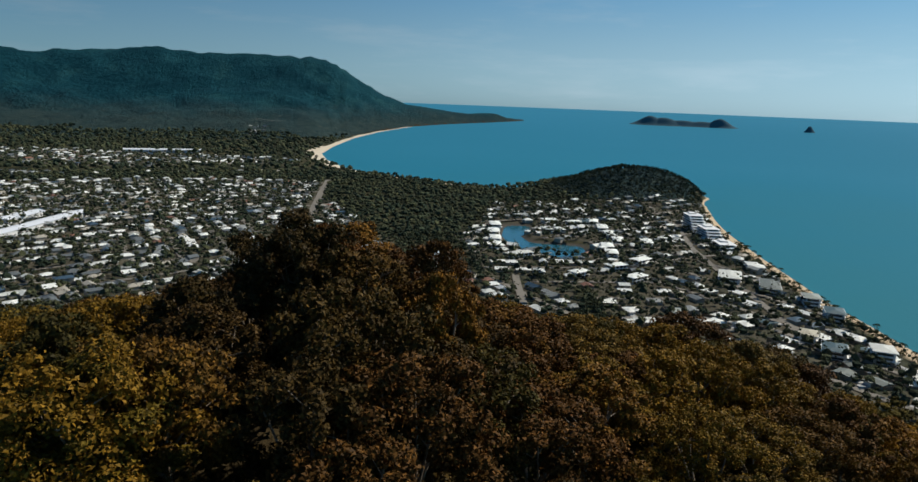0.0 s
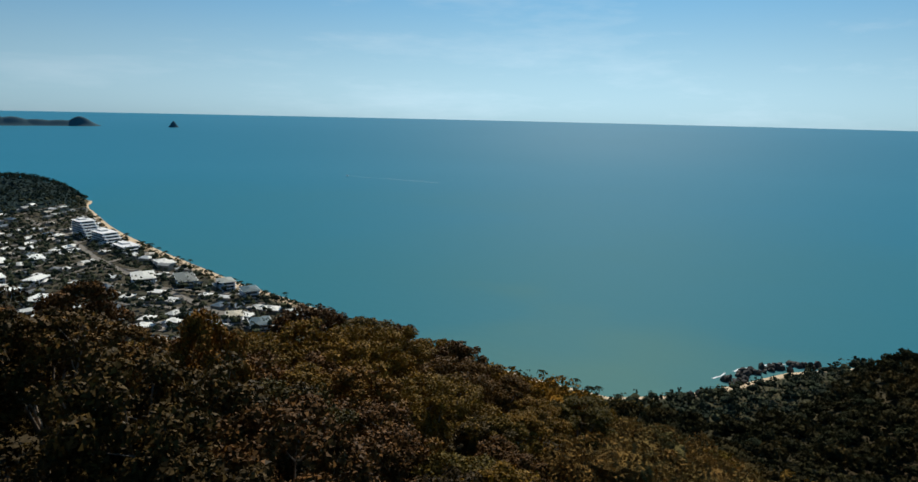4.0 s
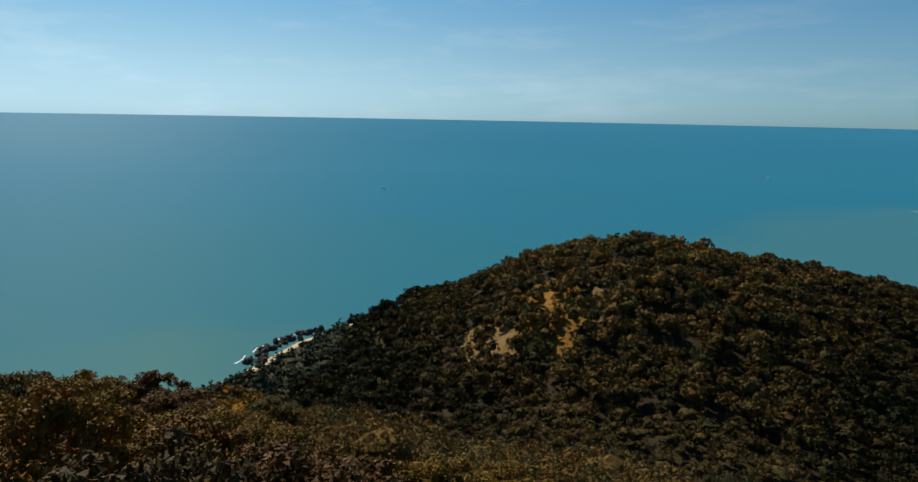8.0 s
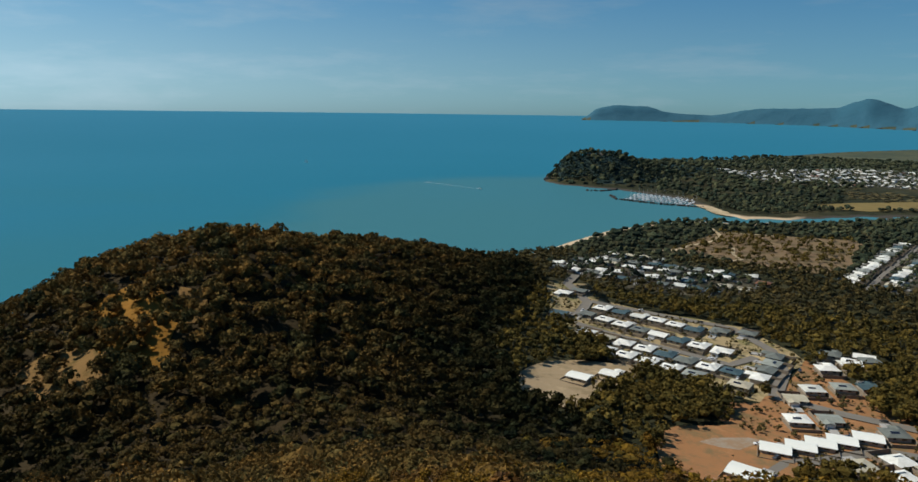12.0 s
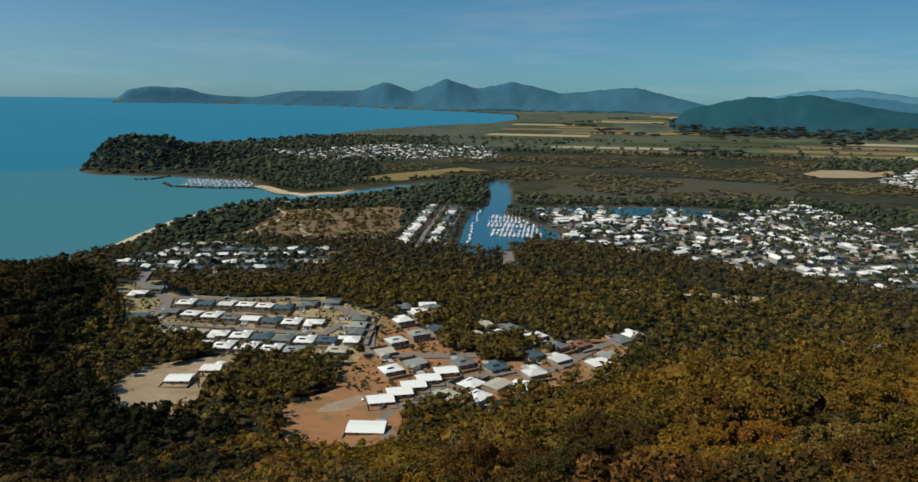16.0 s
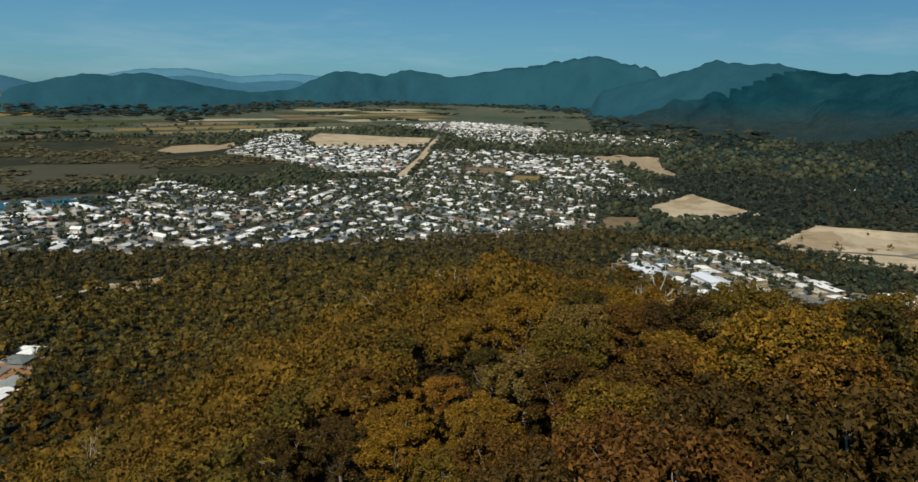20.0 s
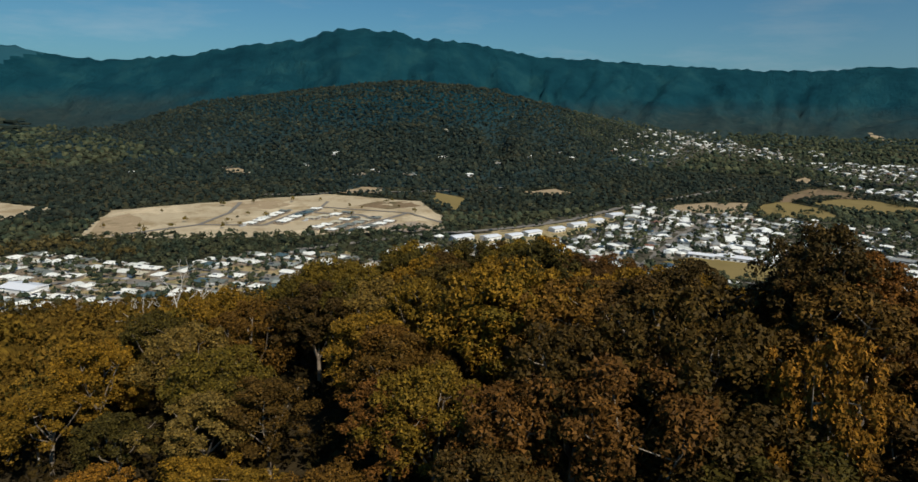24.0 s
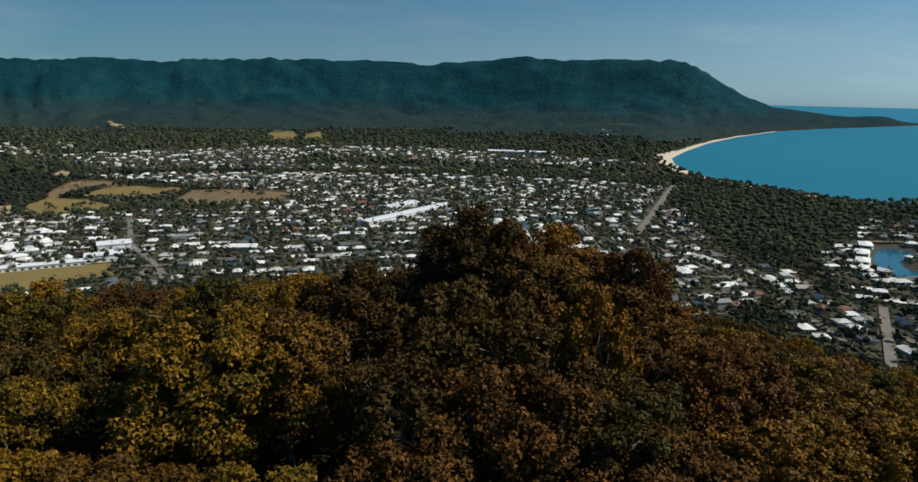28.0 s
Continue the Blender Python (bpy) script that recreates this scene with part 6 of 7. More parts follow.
forest("slope_trees", mx[k], my[k], LOW_SHAPES, M_DRY, mg, 0.75, 1.3, "brown woodland at the southern foot of the hill")
mx, my = mx[~k], my[~k]
forest("spur_trees", mx, my, SPUR_SHAPES, M_SPUR, mg, 0.65, 1.5, "dark dense woodland on the seaward spur")
FLAT_SHAPES = [tufted(90 + k, 7.8, 4.7, 6, 6, 1.6) for k in range(8)]
FAR_SHAPES = [(v * [1.15, 1.15, 1.15], f) for v, f in (lobed(110 + k, 6.5, 5.8, 1, 0.26) for k in range(8))]
GARDEN_SHAPES = [clump(130 + k, 8.0, 4.4, 1, 4, 1.8) for k in range(7)]
mx, my, mg = wooded(150, 620, 7.3, 37, False)
k = (np.hypot(mx, my + 100) + mg.normal(0, 85, len(mx)) + 70 * lumps(mx, my, 240) < 600) & (my < 300) & (mx < 330)
az = np.degrees(np.arctan2(mx + 18, my - 18)) % 360
dry = k & (az > 176 + 14 * lumps(mx, my, 130)) & (az < 262 + 10 * lumps(mx, my, 130, 2.0))
forest("foothill_trees", mx[k & ~dry], my[k & ~dry], FLAT_SHAPES, M_FOOT, mg, 0.75, 1.4, "olive-brown woods round the foot of the hill")
n = dry & (my < -330 + mg.normal(0, 60, len(mx)))
forest("foothill_trees", mx[n], my[n], FLAT_SHAPES, M_FOOT, mg, 0.75, 1.4, "brown-green woods at the foot of the hill")
dry &= ~n
forest("foothill_trees", mx[dry], my[dry], FLAT_SHAPES, M_DRY, mg, 0.75, 1.4, "dry rust-brown woods below the hill")
n = ~k & (my < -150)
forest("lowland_trees", mx[n], my[n], FLAT_SHAPES, M_WOODS, mg, 0.7, 1.4, "dark brown-green woods behind the new estate")
n = ~k & (my >= -150)
forest("lowland_trees", mx[n], my[n], FLAT_SHAPES, M_FLAT, mg, 0.7, 1.4, "dark olive lowland woods between the suburbs")
mx, my, mg = wooded(620, 800, 8.6, 36, False)
k = my < -150 - mg.uniform(0, 120, len(mx))
forest("lowland_trees", mx[k], my[k], FLAT_SHAPES, M_WOODS, mg, 0.7, 1.45, "dark brown-green woods beside the marina")
k = ~k
forest("lowland_trees", mx[k], my[k], FLAT_SHAPES, M_FLAT, mg, 0.7, 1.45, "dark olive woods beyond the suburbs")
mx, my, mg = wooded(800, 1500, 9.2, 39, False)
k = (mx < -880) & (my > -640)
forest("lowland_trees", mx[~k], my[~k], FAR_SHAPES, M_FLAT, mg, 0.55, 1.3, "dark green woods and mangroves on the plain")
forest("foothill_trees", mx[k], my[k], FAR_SHAPES, M_RIDGE, mg, 0.5, 1.2, "dark grey-green woods at the foot of the range")
mx, my, mg = wooded(800, 1900, 7.4, 41, True)
forest("headland_trees", mx, my, FLAT_SHAPES, M_HEAD, mg, 0.5, 1.15, "dark woods covering the rocky headlands")
LOW_FAR = [(v * [1.25, 1.25, 0.45], f) for v, f in FAR_SHAPES]
mx, my, mg = scatter(1500, 2900, 20.0, 43)
k = open_ground(mx, my) & (mountains(mx, my) < 20) & ~town_share(mx, my) & ((depth_in(PLAIN, mx, my) < 0) | (mg.random(len(mx)) < 0.12)) & (depth_in(MARSH, mx, my) < 0)
forest("plain_trees", mx[k], my[k], FAR_SHAPES, M_FLAT, mg, 0.9, 2.0, "far woods on the coastal plain")
mx, my, mg = scatter(900, 2350, 11.5, 42)
k = (mountains(mx, my) >= 20) & (mx < 0) & (hills(mx, my) < 9) & open_ground(mx, my)
forest("foothill_trees", mx[k], my[k], FAR_SHAPES, M_RIDGE, mg, 0.5, 1.3, "dark woods climbing the foot of the range")
mx, my, mg = scatter(1000, 2500, 15.0, 44)
k = open_ground(mx, my) & (depth_in(MARSH, mx, my) > 0) & ~town_share(mx, my) & (lumps(mx, my, 420, 1.0) > 0.0)
forest("mangroves", mx[k], my[k], LOW_FAR, M_MARSH, mg, 0.7, 1.6, "low olive-brown mangroves on the tidal flat")
# belts of trees where the plain meets the ranges, and windbreaks between the fields
mx, my, mg = scatter(2300, 6500, 48.0, 51)
up = mountains(mx, my)
az = np.degrees(np.arctan2(mx, my)) % 360
k = (az > 183) & (az < 250) & (height(mx, my) > 3.2) & (((up > 4) & (up < 30)) | ((up < 4) & (lumps(mx, my, 900, 0.6) > 0.55)))
k &= ~town_share(mx, my)
forest("plain_trees", mx[k], my[k], LOW_FAR, M_RIDGE, mg, 2.4, 5.0, "far belts of trees along the edge of the plain")
# groves left standing inside the new estates
for poly, sd in zip(GROVES, (71, 72, 73, 74)):
    g = np.random.default_rng(sd)
    q = np.array(poly, float)
    px, py = g.uniform(q[:, 0].min(), q[:, 0].max(), 260), g.uniform(q[:, 1].min(), q[:, 1].max(), 260)
    k = depth_in(poly, px, py) > 2
    px, py = px[k], py[k]
    k = free_of_houses(px, py, 9.5)
    forest("grove", px[k], py[k], FLAT_SHAPES, M_FOOT, g, 0.7, 1.35, "brown-green gum grove between new houses")
# shrubs in the gardens of the new estates
g = np.random.default_rng(81)
px, py = g.uniform(-95, 345, 3600), g.uniform(-530, -300, 3600)
k = np.zeros(3600, bool)
for f in FIELDS:
    if f[0] == "estate_ground":
        k |= depth_in(f[2], px, py) > 3
px, py = px[k], py[k]
k = free_of_houses(px, py, 8.6)
for _, width, line in ROADS[:5]:
    for a0, b0 in zip(line[:-1], line[1:]):
        e = np.array(b0, float) - a0
        t = np.clip(((px - a0[0]) * e[0] + (py - a0[1]) * e[1]) / (e @ e), 0, 1)
        k &= np.hypot(px - a0[0] - t * e[0], py - a0[1] - t * e[1]) > width / 2 + 1
forest("garden_shrubs", px[k], py[k], GARDEN_SHAPES, M_WOODS, g, 0.16, 0.55, "young shrubs in new estate gardens")
# scattered trees on the park and the sand
for poly, n, sd in (([(341, -758), (347, -945), (180, -1010), (150, -800), (175, -760), (253, -743)], 300, 61), ([(-784, -260), (-968, -268), (-1028, -109), (-1063, 15), (-984, 154), (-880, 170)], 26, 62)):
    g = np.random.default_rng(sd)
    q = np.array(poly, float)
    px, py = g.uniform(q[:, 0].min(), q[:, 0].max(), n * 3), g.uniform(q[:, 1].min(), q[:, 1].max(), n * 3)
    k = depth_in(poly, px, py) > 5
    forest("park_trees", px[k][:n], py[k][:n], FLAT_SHAPES, M_FOOT, g, 0.5, 1.15, "scattered trees on dry ground")
# hedgerows and clumps on the paddocks
g = np.random.default_rng(91)
hx, hy = [], []
for f in FIELDS:
    if f[0] in ("paddock", "school_oval") and f[2][0][0] < -450 and 300 < f[2][0][1] < 1100:
        edge = resample(f[2] + f[2][:1], 9)
        keep = g.random(len(edge)) < 0.75 * (lumps(edge[:, 0], edge[:, 1], 130, 2.0) > 0.15)
        hx += list(edge[keep, 0] + g.normal(0, 3, keep.sum()))
        hy += list(edge[keep, 1] + g.normal(0, 3, keep.sum()))
        q = np.array(f[2], float)
        for _ in range(5 if f[0] == "paddock" else 0):
            cx, cy = g.uniform(q.min(0), q.max(0))
            if depth_in(f[2], np.array([cx]), np.array([cy]))[0] > 6:
                n = int(g.integers(2, 8))
                hx += list(cx + g.normal(0, 10, n))
                hy += list(cy + g.normal(0, 7, n))
forest("paddock_trees", np.array(hx), np.array(hy), FLAT_SHAPES, M_FLAT, g, 0.6, 1.25, "dark trees in rows and clumps on the paddocks")
# dry golden scrub round the bare patches of the spur
g = np.random.default_rng(92)
scrub = [(303, -90), (349, -98), (380, -112), (377, -134), (350, -140), (318, -131), (300, -112)]
px, py = g.uniform(298, 382, 420), g.uniform(-142, -86, 420)
k = (depth_in(scrub, px, py) > 0) & (lumps(px, py, 16, 3.0) > 0.25)
forest("dry_scrub", px[k], py[k], GARDEN_SHAPES, M_SCRUB, g, 0.3, 0.75, "golden dry scrub on the spur")
# casuarinas and palms' undergrowth along the back of the beach, in clumps
g = np.random.default_rng(93)
px, py = g.uniform(300, 620, 9000), g.uniform(120, 1110, 9000)
dc = depth_in(COAST, px, py)
k = (dc > 11) & (dc < 19) & (lumps(px, py, 60, 1.5) > -0.25) & (g.random(9000) < 0.75)
px, py = px[k], py[k]
k = free_of_houses(px, py, 8.0)
forest("shore_trees", px[k], py[k], GARDEN_SHAPES, M_FLAT, g, 0.4, 0.85, "dark casuarinas along the back of the beach")
# garden trees
gx2, gy2, gg = scatter(200, 1300, 8.0, 45)
k = town_share(gx2, gy2) & open_ground(gx2, gy2) & (gg.random(len(gx2)) < np.where(gy2 < -250, np.where(gx2 < -480, 0.9, 0.7), 0.9))
gx2, gy2 = gx2[k], gy2[k]
k = free_of_houses(gx2, gy2, 7.0)
forest("garden_trees", gx2[k], gy2[k], GARDEN_SHAPES, M_FLAT, gg, 0.55, 1.35, "dark garden trees between houses")
gx2, gy2, gg = scatter(1300, 2800, 14.0, 47)
k = town_share(gx2, gy2) & open_ground(gx2, gy2)
gx2, gy2 = gx2[k], gy2[k]
k = free_of_houses(gx2, gy2, 8.5)
forest("garden_trees", gx2[k], gy2[k], FAR_SHAPES, M_FLAT, gg, 0.6, 1.1, "dark trees among far houses")

# ---- beach, marina and other things ----


def at_ground(x, y):
    return float(height(np.array([float(x)]), np.array([float(y)]))[0])


def palm_parts(seed, tall):
    g = np.random.default_rng(seed)
    lean = g.normal(0, 0.5, 2)
    trunk = tube([(0, 0, -0.5), (lean[0] * 0.4, lean[1] * 0.4, tall * 0.5), (lean[0], lean[1], tall)], (0.22, 0.16, 0.13), 6)
    v, f = [], []
    for k in range(16):
        a, up = 2 * math.pi * k / 16 + g.uniform(-0.15, 0.15), g.uniform(0.1, 1.0)
        d, s = np.array([math.cos(a), math.sin(a), 0]), np.array([-math.sin(a), math.cos(a), 0])
        base = np.array([lean[0], lean[1], tall])
        for j in range(4):
            t0, t1 = j / 4, (j + 1) / 4
            pt = [base + d * 3.1 * t + [0, 0, (up * 1.6) * t - 2.6 * t * t] for t in (t0, t1)]
            w = [0.42 * (1 - t * 0.85) for t in (t0, t1)]
            for side in (-1, 1):
                n = len(v)
                v += [pt[0], pt[0] + s * side * w[0] - [0, 0, 0.22], pt[1] + s * side * w[1] - [0, 0, 0.22], pt[1]]
                f.append((n, n + 1, n + 2, n + 3))
    fronds = shared("fronds", (np.array(v), np.array(f)), M_PALM)
    fronds.attributes.new("hue", "FLOAT", "POINT").data.foreach_set("value", np.full(len(v), 0.5, np.float32))
    return shared("trunk", trunk, M_BARK, True), fronds


PALMS = [palm_parts(k, h) for k, h in ((1, 7.5), (2, 9.0), (3, 6.2))]
shore = resample([(600, 1128), (500, 840), (460, 705), (433, 600), (412, 520), (400, 440), (388, 385), (370, 310), (356, 235), (352, 170), (360, 118)], 9.0)
prng = random.Random(3)
for x, y in shore:
    for k in range(2 if prng.random() < 0.6 else 1):
        px, py = x + prng.uniform(-17, 3), y + prng.uniform(-5, 5)
        z = at_ground(px, py)
        if z < 1.2:
            continue
        ob = new("palm_tree")
        s = prng.uniform(0.8, 1.25)
        ob.matrix_basis = Matrix.LocRotScale((px, py, z), Euler((0, 0, prng.uniform(0, 6.28))), (s, s, s))
        for nm, me in zip(("trunk", "fronds"), prng.choice(PALMS)):
            o = new(nm, me)
            o.parent = ob
        tagged(ob, "slender palm tree on the sandy beach edge", "palm", "palms along the beach")


def block(x, y, turn, w, d, storeys, step, label, roofed):
    """A flat block of several storeys with balconies; upper storeys may step back."""
    ob = new("apartment_building")
    z = at_ground(x, y)
    ob.matrix_basis = pose(x, y, z, 0, 0, turn)
    for k in range(storeys):
        ww, off = w - step * k, step * k / 2
        bm = bmesh.new()
        box(bm, -w / 2, -w / 2 + ww, -d / 2, d / 2, 3.1 * k - (1 if k == 0 else 0), 3.1 * k + 2.85)
        part("wall", bm, M_WHITE, ob)
        bm = bmesh.new()
        box(bm, -w / 2 - 0.5, -w / 2 + ww + 0.5, -d / 2 - 1.6, d / 2 + 1.6, 3.1 * k + 2.85, 3.1 * k + 3.1)
        part("floor_slab", bm, M_WHITE, ob)
        n = max(2, int(ww / 5))
        for i in range(n):
            cx = -w / 2 + (i + 0.5) * ww / n
            for sy in (-1, 1):
                bm = bmesh.new()
                box(bm, cx - ww / n * 0.36, cx + ww / n * 0.36, sy * d / 2 - 0.04, sy * d / 2 + 0.04, 3.1 * k + 0.1, 3.1 * k + 2.3)
                part("window", bm, M_GLASS, ob)
        for ex in (-w / 2, -w / 2 + ww):
            bm = bmesh.new()
            box(bm, ex - 0.04, ex + 0.04, -d * 0.38, d * 0.38, 3.1 * k + 0.7, 3.1 * k + 2.3)
            part("window", bm, M_GLASS, ob)
    bm = bmesh.new()
    ww = w - step * (storeys - 1)
    if roofed:
        hip(bm, -w / 2, -w / 2 + ww, -d / 2, d / 2, 3.1 * storeys + 0.2, 1.6, 1.2)
    else:
        box(bm, -w / 2 + 1, -w / 2 + ww * 0.5, -d / 4, d / 4, 3.1 * storeys, 3.1 * storeys + 1.6)
    part("roof", bm, M_PALE_ROOF if roofed and "resort" in label else M_ROOF if roofed else M_WHITE, ob)
    return tagged(ob, label, "building", "apartment blocks near the beach")


block(466, 866, 260, 54, 18, 7, 4.2, "white stepped seven-storey beach hotel with balconies", False)
block(455, 802, 262, 50, 18, 5, 4.6, "white stepped five-storey beach apartments with balconies", False)
block(440, 738, 258, 40, 18, 3, 4.0, "low white stepped wing of the beach hotel", False)
for x, y, a, w, d, n in ((420, 640, 72, 36, 18, 2), (368, 600, 60, 48, 24, 2), (388, 562, 60, 56, 20, 2), (396, 512, 65, 26, 15, 3), (386, 468, 60, 28, 16, 3), (330, 392, 55, 30, 18, 2), (332, 424, 50, 22, 14, 2), (358, 380, 60, 24, 16, 3), (352, 338, 70, 26, 15, 2), (345, 284, 75, 22, 14, 2), (320, 905, 70, 40, 13, 2), (345, 1010, 60, 38, 14, 2), (300, 860, 75, 30, 14, 2), (175, 700, 20, 34, 14, 2)):
    block(x, y, a, w * 0.72, d * 0.8, n, 0, "pale low apartment block with a metal roof", True)


for x, y, a, w, d in ((182, 880, 85, 34, 14), (170, 830, 80, 34, 14), (163, 785, 80, 30, 13), (158, 745, 70, 28, 13), (268, 915, 5, 26, 12), (300, 900, 15, 26, 12), (330, 905, 70, 40, 14), (328, 862, 75, 38, 14), (322, 815, 78, 38, 14), (318, 775, 78, 36, 14), (290, 740, 75, 30, 14), (282, 705, 75, 28, 14), (245, 845, 100, 24, 9), (262, 842, 100, 22, 9), (302, 668, 30, 30, 14), (263, 642, 20, 26, 13), (350, 765, 70, 34, 14), (214, 615, 30, 24, 12), (266, 596, 30, 28, 13)):
    block(x, y, a, w * 0.8, d * 0.85, 2, 0, "white-roofed two-storey resort block beside the lagoon", True)
for x, y in ((341, 286), (337, 257), (336, 224), (330, 196), (353, 308), (329, 396), (344, 335), (325, 364), (352, 240), (350, 210), (316, 240)):
    set_house(x, y, 70 + prng.uniform(-12, 12))


def car(paint):
    """A parked car: body, glazed cabin and four wheels with hubs."""
    ob = new("car")
    bm = bmesh.new()
    prof = [(-2.2, 0.35), (-2.2, 0.85), (-1.2, 0.95), (1.1, 0.95), (2.15, 0.8), (2.2, 0.35)]
    rows = [[bm.verts.new((x, s * 0.88, z)) for x, z in prof] for s in (-1, 1)]
    for i in range(6):
        bm.faces.new((rows[0][i], rows[0][(i + 1) % 6], rows[1][(i + 1) % 6], rows[1][i]))
    bm.faces.new(rows[0][::-1])
    bm.faces.new(rows[1])
    part("body", bm, paint, ob)
    bm = bmesh.new()
    lo = [bm.verts.new(c) for c in ((-1.9, -0.82, 0.93), (0.9, -0.82, 0.93), (0.9, 0.82, 0.93), (-1.9, 0.82, 0.93))]
    hi = [bm.verts.new(c) for c in ((-1.5, -0.66, 1.5), (0.2, -0.66, 1.5), (0.2, 0.66, 1.5), (-1.5, 0.66, 1.5))]
    for i in range(4):
        bm.faces.new((lo[i], lo[(i + 1) % 4], hi[(i + 1) % 4], hi[i]))
    cabin = part("cabin", bm, M_GLASS, ob)
    bm = bmesh.new()
    box(bm, -1.5, 0.2, -0.66, 0.66, 1.49, 1.54)
    part("roof", bm, paint, cabin)
    for x in (-1.35, 1.35):
        for y in (-0.84, 0.84):
            bm = bmesh.new()
            bmesh.ops.create_cone(bm, segments=12, radius1=0.33, radius2=0.33, depth=0.22, cap_ends=True, matrix=pose(x, y, 0.33, 90))
            wheel = part("wheel", bm, M_TYRE, ob)
            bm = bmesh.new()
            bmesh.ops.create_cone(bm, segments=8, radius1=0.17, radius2=0.17, depth=0.24, cap_ends=True, matrix=pose(x, y, 0.33, 90))
            part("rim", bm, M_MAST, wheel)
    return ob


CARS = [tagged(car(M_HULL), "white car parked on the estate street", "car", "parked cars"), tagged(car(M_CARGREY), "dark grey car parked on the estate street", "car", "parked cars")]
for i, (x, y, a) in enumerate(((80, -311, 30), (68, -300, 70), (59, -326, 60), (49, -357, 20), (-14, -391, 10), (98, -444, 100), (123, -401, 95), (7, -393, 5), (-33, -391, 25), (18, -347, 15), (150, -424, 0), (205, -423, 2), (240, -497, 8), (190, -502, 5), (272, -455, 95), (40, -393, 0))):
    m = pose(x, y, at_ground(x, y) + 1.05, 0, 0, a)
    if i < 2:
        CARS[i].matrix_basis = m
    else:
        copy_thing(CARS[i % 2], m)


def hall(name, x, y, turn, w, d, h, label):
    ob = new(name)
    ob.matrix_basis = pose(x, y, at_ground(x, y), 0, 0, turn)
    bm = bmesh.new()
    box(bm, -w / 2, w / 2, -d / 2, d / 2, -1, h)
    part("wall", bm, M_WHITE, ob)
    bm = bmesh.new()
    hip(bm, -w / 2, w / 2, -d / 2, d / 2, h + 0.1, d * 0.09, 0.8, True)
    part("roof", bm, M_HULL, ob, "white metal roof")
    n = max(2, int(w / 6))
    for i in range(n):
        bm = bmesh.new()
        cx = -w / 2 + (i + 0.5) * w / n
        box(bm, cx - 1.6, cx + 1.6, -d / 2 - 0.06, -d / 2 + 0.04, 1.0, min(h - 0.4, 2.6))
        part("window", bm, M_GLASS, ob)
    return tagged(ob, label, "building")


hall("school_block", -584, 438, 50, 74, 14, 4.5, "long white school block with a metal roof")
hall("school_block", -612, 398, 50, 26, 12, 4.0, "small white school block beside the oval")
hall("school_block", -557, 484, 50, 34, 18, 7, "two-storey white classroom block beside the oval")
hall("school_hall", -585, 524, 50, 32, 22, 8, "white school hall with a broad gabled roof")
hall("shop_block", -386, 842, 77, 190, 20, 7, "long white shopping block with a flat metal roof")
hall("shop_block", -428, 905, 77, 70, 22, 6, "white commercial shed with a metal roof")
for x, y, w, d in ((-726, 162, 26, 16), (-722, 196, 20, 14), (-728, 226, 18, 12), (-742, 252, 22, 12), (-760, 290, 18, 12), (-784, 326, 24, 12), (-806, 362, 16, 12), (-842, 404, 22, 14)):
    hall("shed", x, y, 115, w, d, 5.5, "white flat-roofed business shed beside the main road")
hall("shed", -560, -290, 60, 34, 22, 6, "white gabled storage shed")
hall("shed", -575, -235, 60, 30, 20, 6, "white gabled storage shed")
hall("market_shed", -512, 1911, 10, 190, 30, 7, "long white shed with a flat metal roof")


def boat_parts(long):
    bm = bmesh.new()
    w = long * 0.28
    sec = [(-0.5, 0.75, 0.95), (-0.1, 1.0, 1.0), (0.25, 0.8, 1.1), (0.5, 0.05, 1.35)]
    rows = []
    for t, k, up in sec:
        rows.append([bm.verts.new(c) for c in ((t * long, -w / 2 * k, up), (t * long * 0.96, 0, -0.35), (t * long, w / 2 * k, up))])
    for a, b in zip(rows[:-1], rows[1:]):
        bm.faces.new((a[0], b[0], b[1], a[1]))
        bm.faces.new((a[1], b[1], b[2], a[2]))
        bm.faces.new((a[2], b[2], b[0], a[0]))
    bm.faces.new((rows[0][0], rows[0][1], rows[0][2]))
    hull = bpy.data.meshes.new("hull")
    bm.to_mesh(hull)
    bm.free()
    hull.materials.append(M_HULL)
    bm = bmesh.new()
    box(bm, -long * 0.25, long * 0.12, -w * 0.3, w * 0.3, 0.9, 2.1)
    cabin = bpy.data.meshes.new("cabin")
    bm.to_mesh(cabin)
    bm.free()
    cabin.materials.append(M_HULL)
    mast = shared("mast", tube([(0.05 * long, 0, 0.9), (0.05 * long, 0, long * 1.2)], (0.09, 0.06), 5), M_MAST)
    return hull, cabin, mast


BOATS = [boat_parts(k) for k in (9.5, 12.0, 14.5)]


def set_boat(x, y, turn, kind, sail):
    ob = new("sailing_boat" if sail else "motor_boat")
    ob.matrix_basis = pose(x, y, 0.05, 0, 0, turn)
    h, c, m = BOATS[kind]
    for nm, me in (("hull", h), ("cabin", c)) + ((("mast", m),) if sail else ()):
        o = new(nm, me)
        o.parent = ob
    return tagged(ob, "white moored sailing boat" if sail else "white moored motor boat", "boat", "boats of the marina")


brng = random.Random(9)


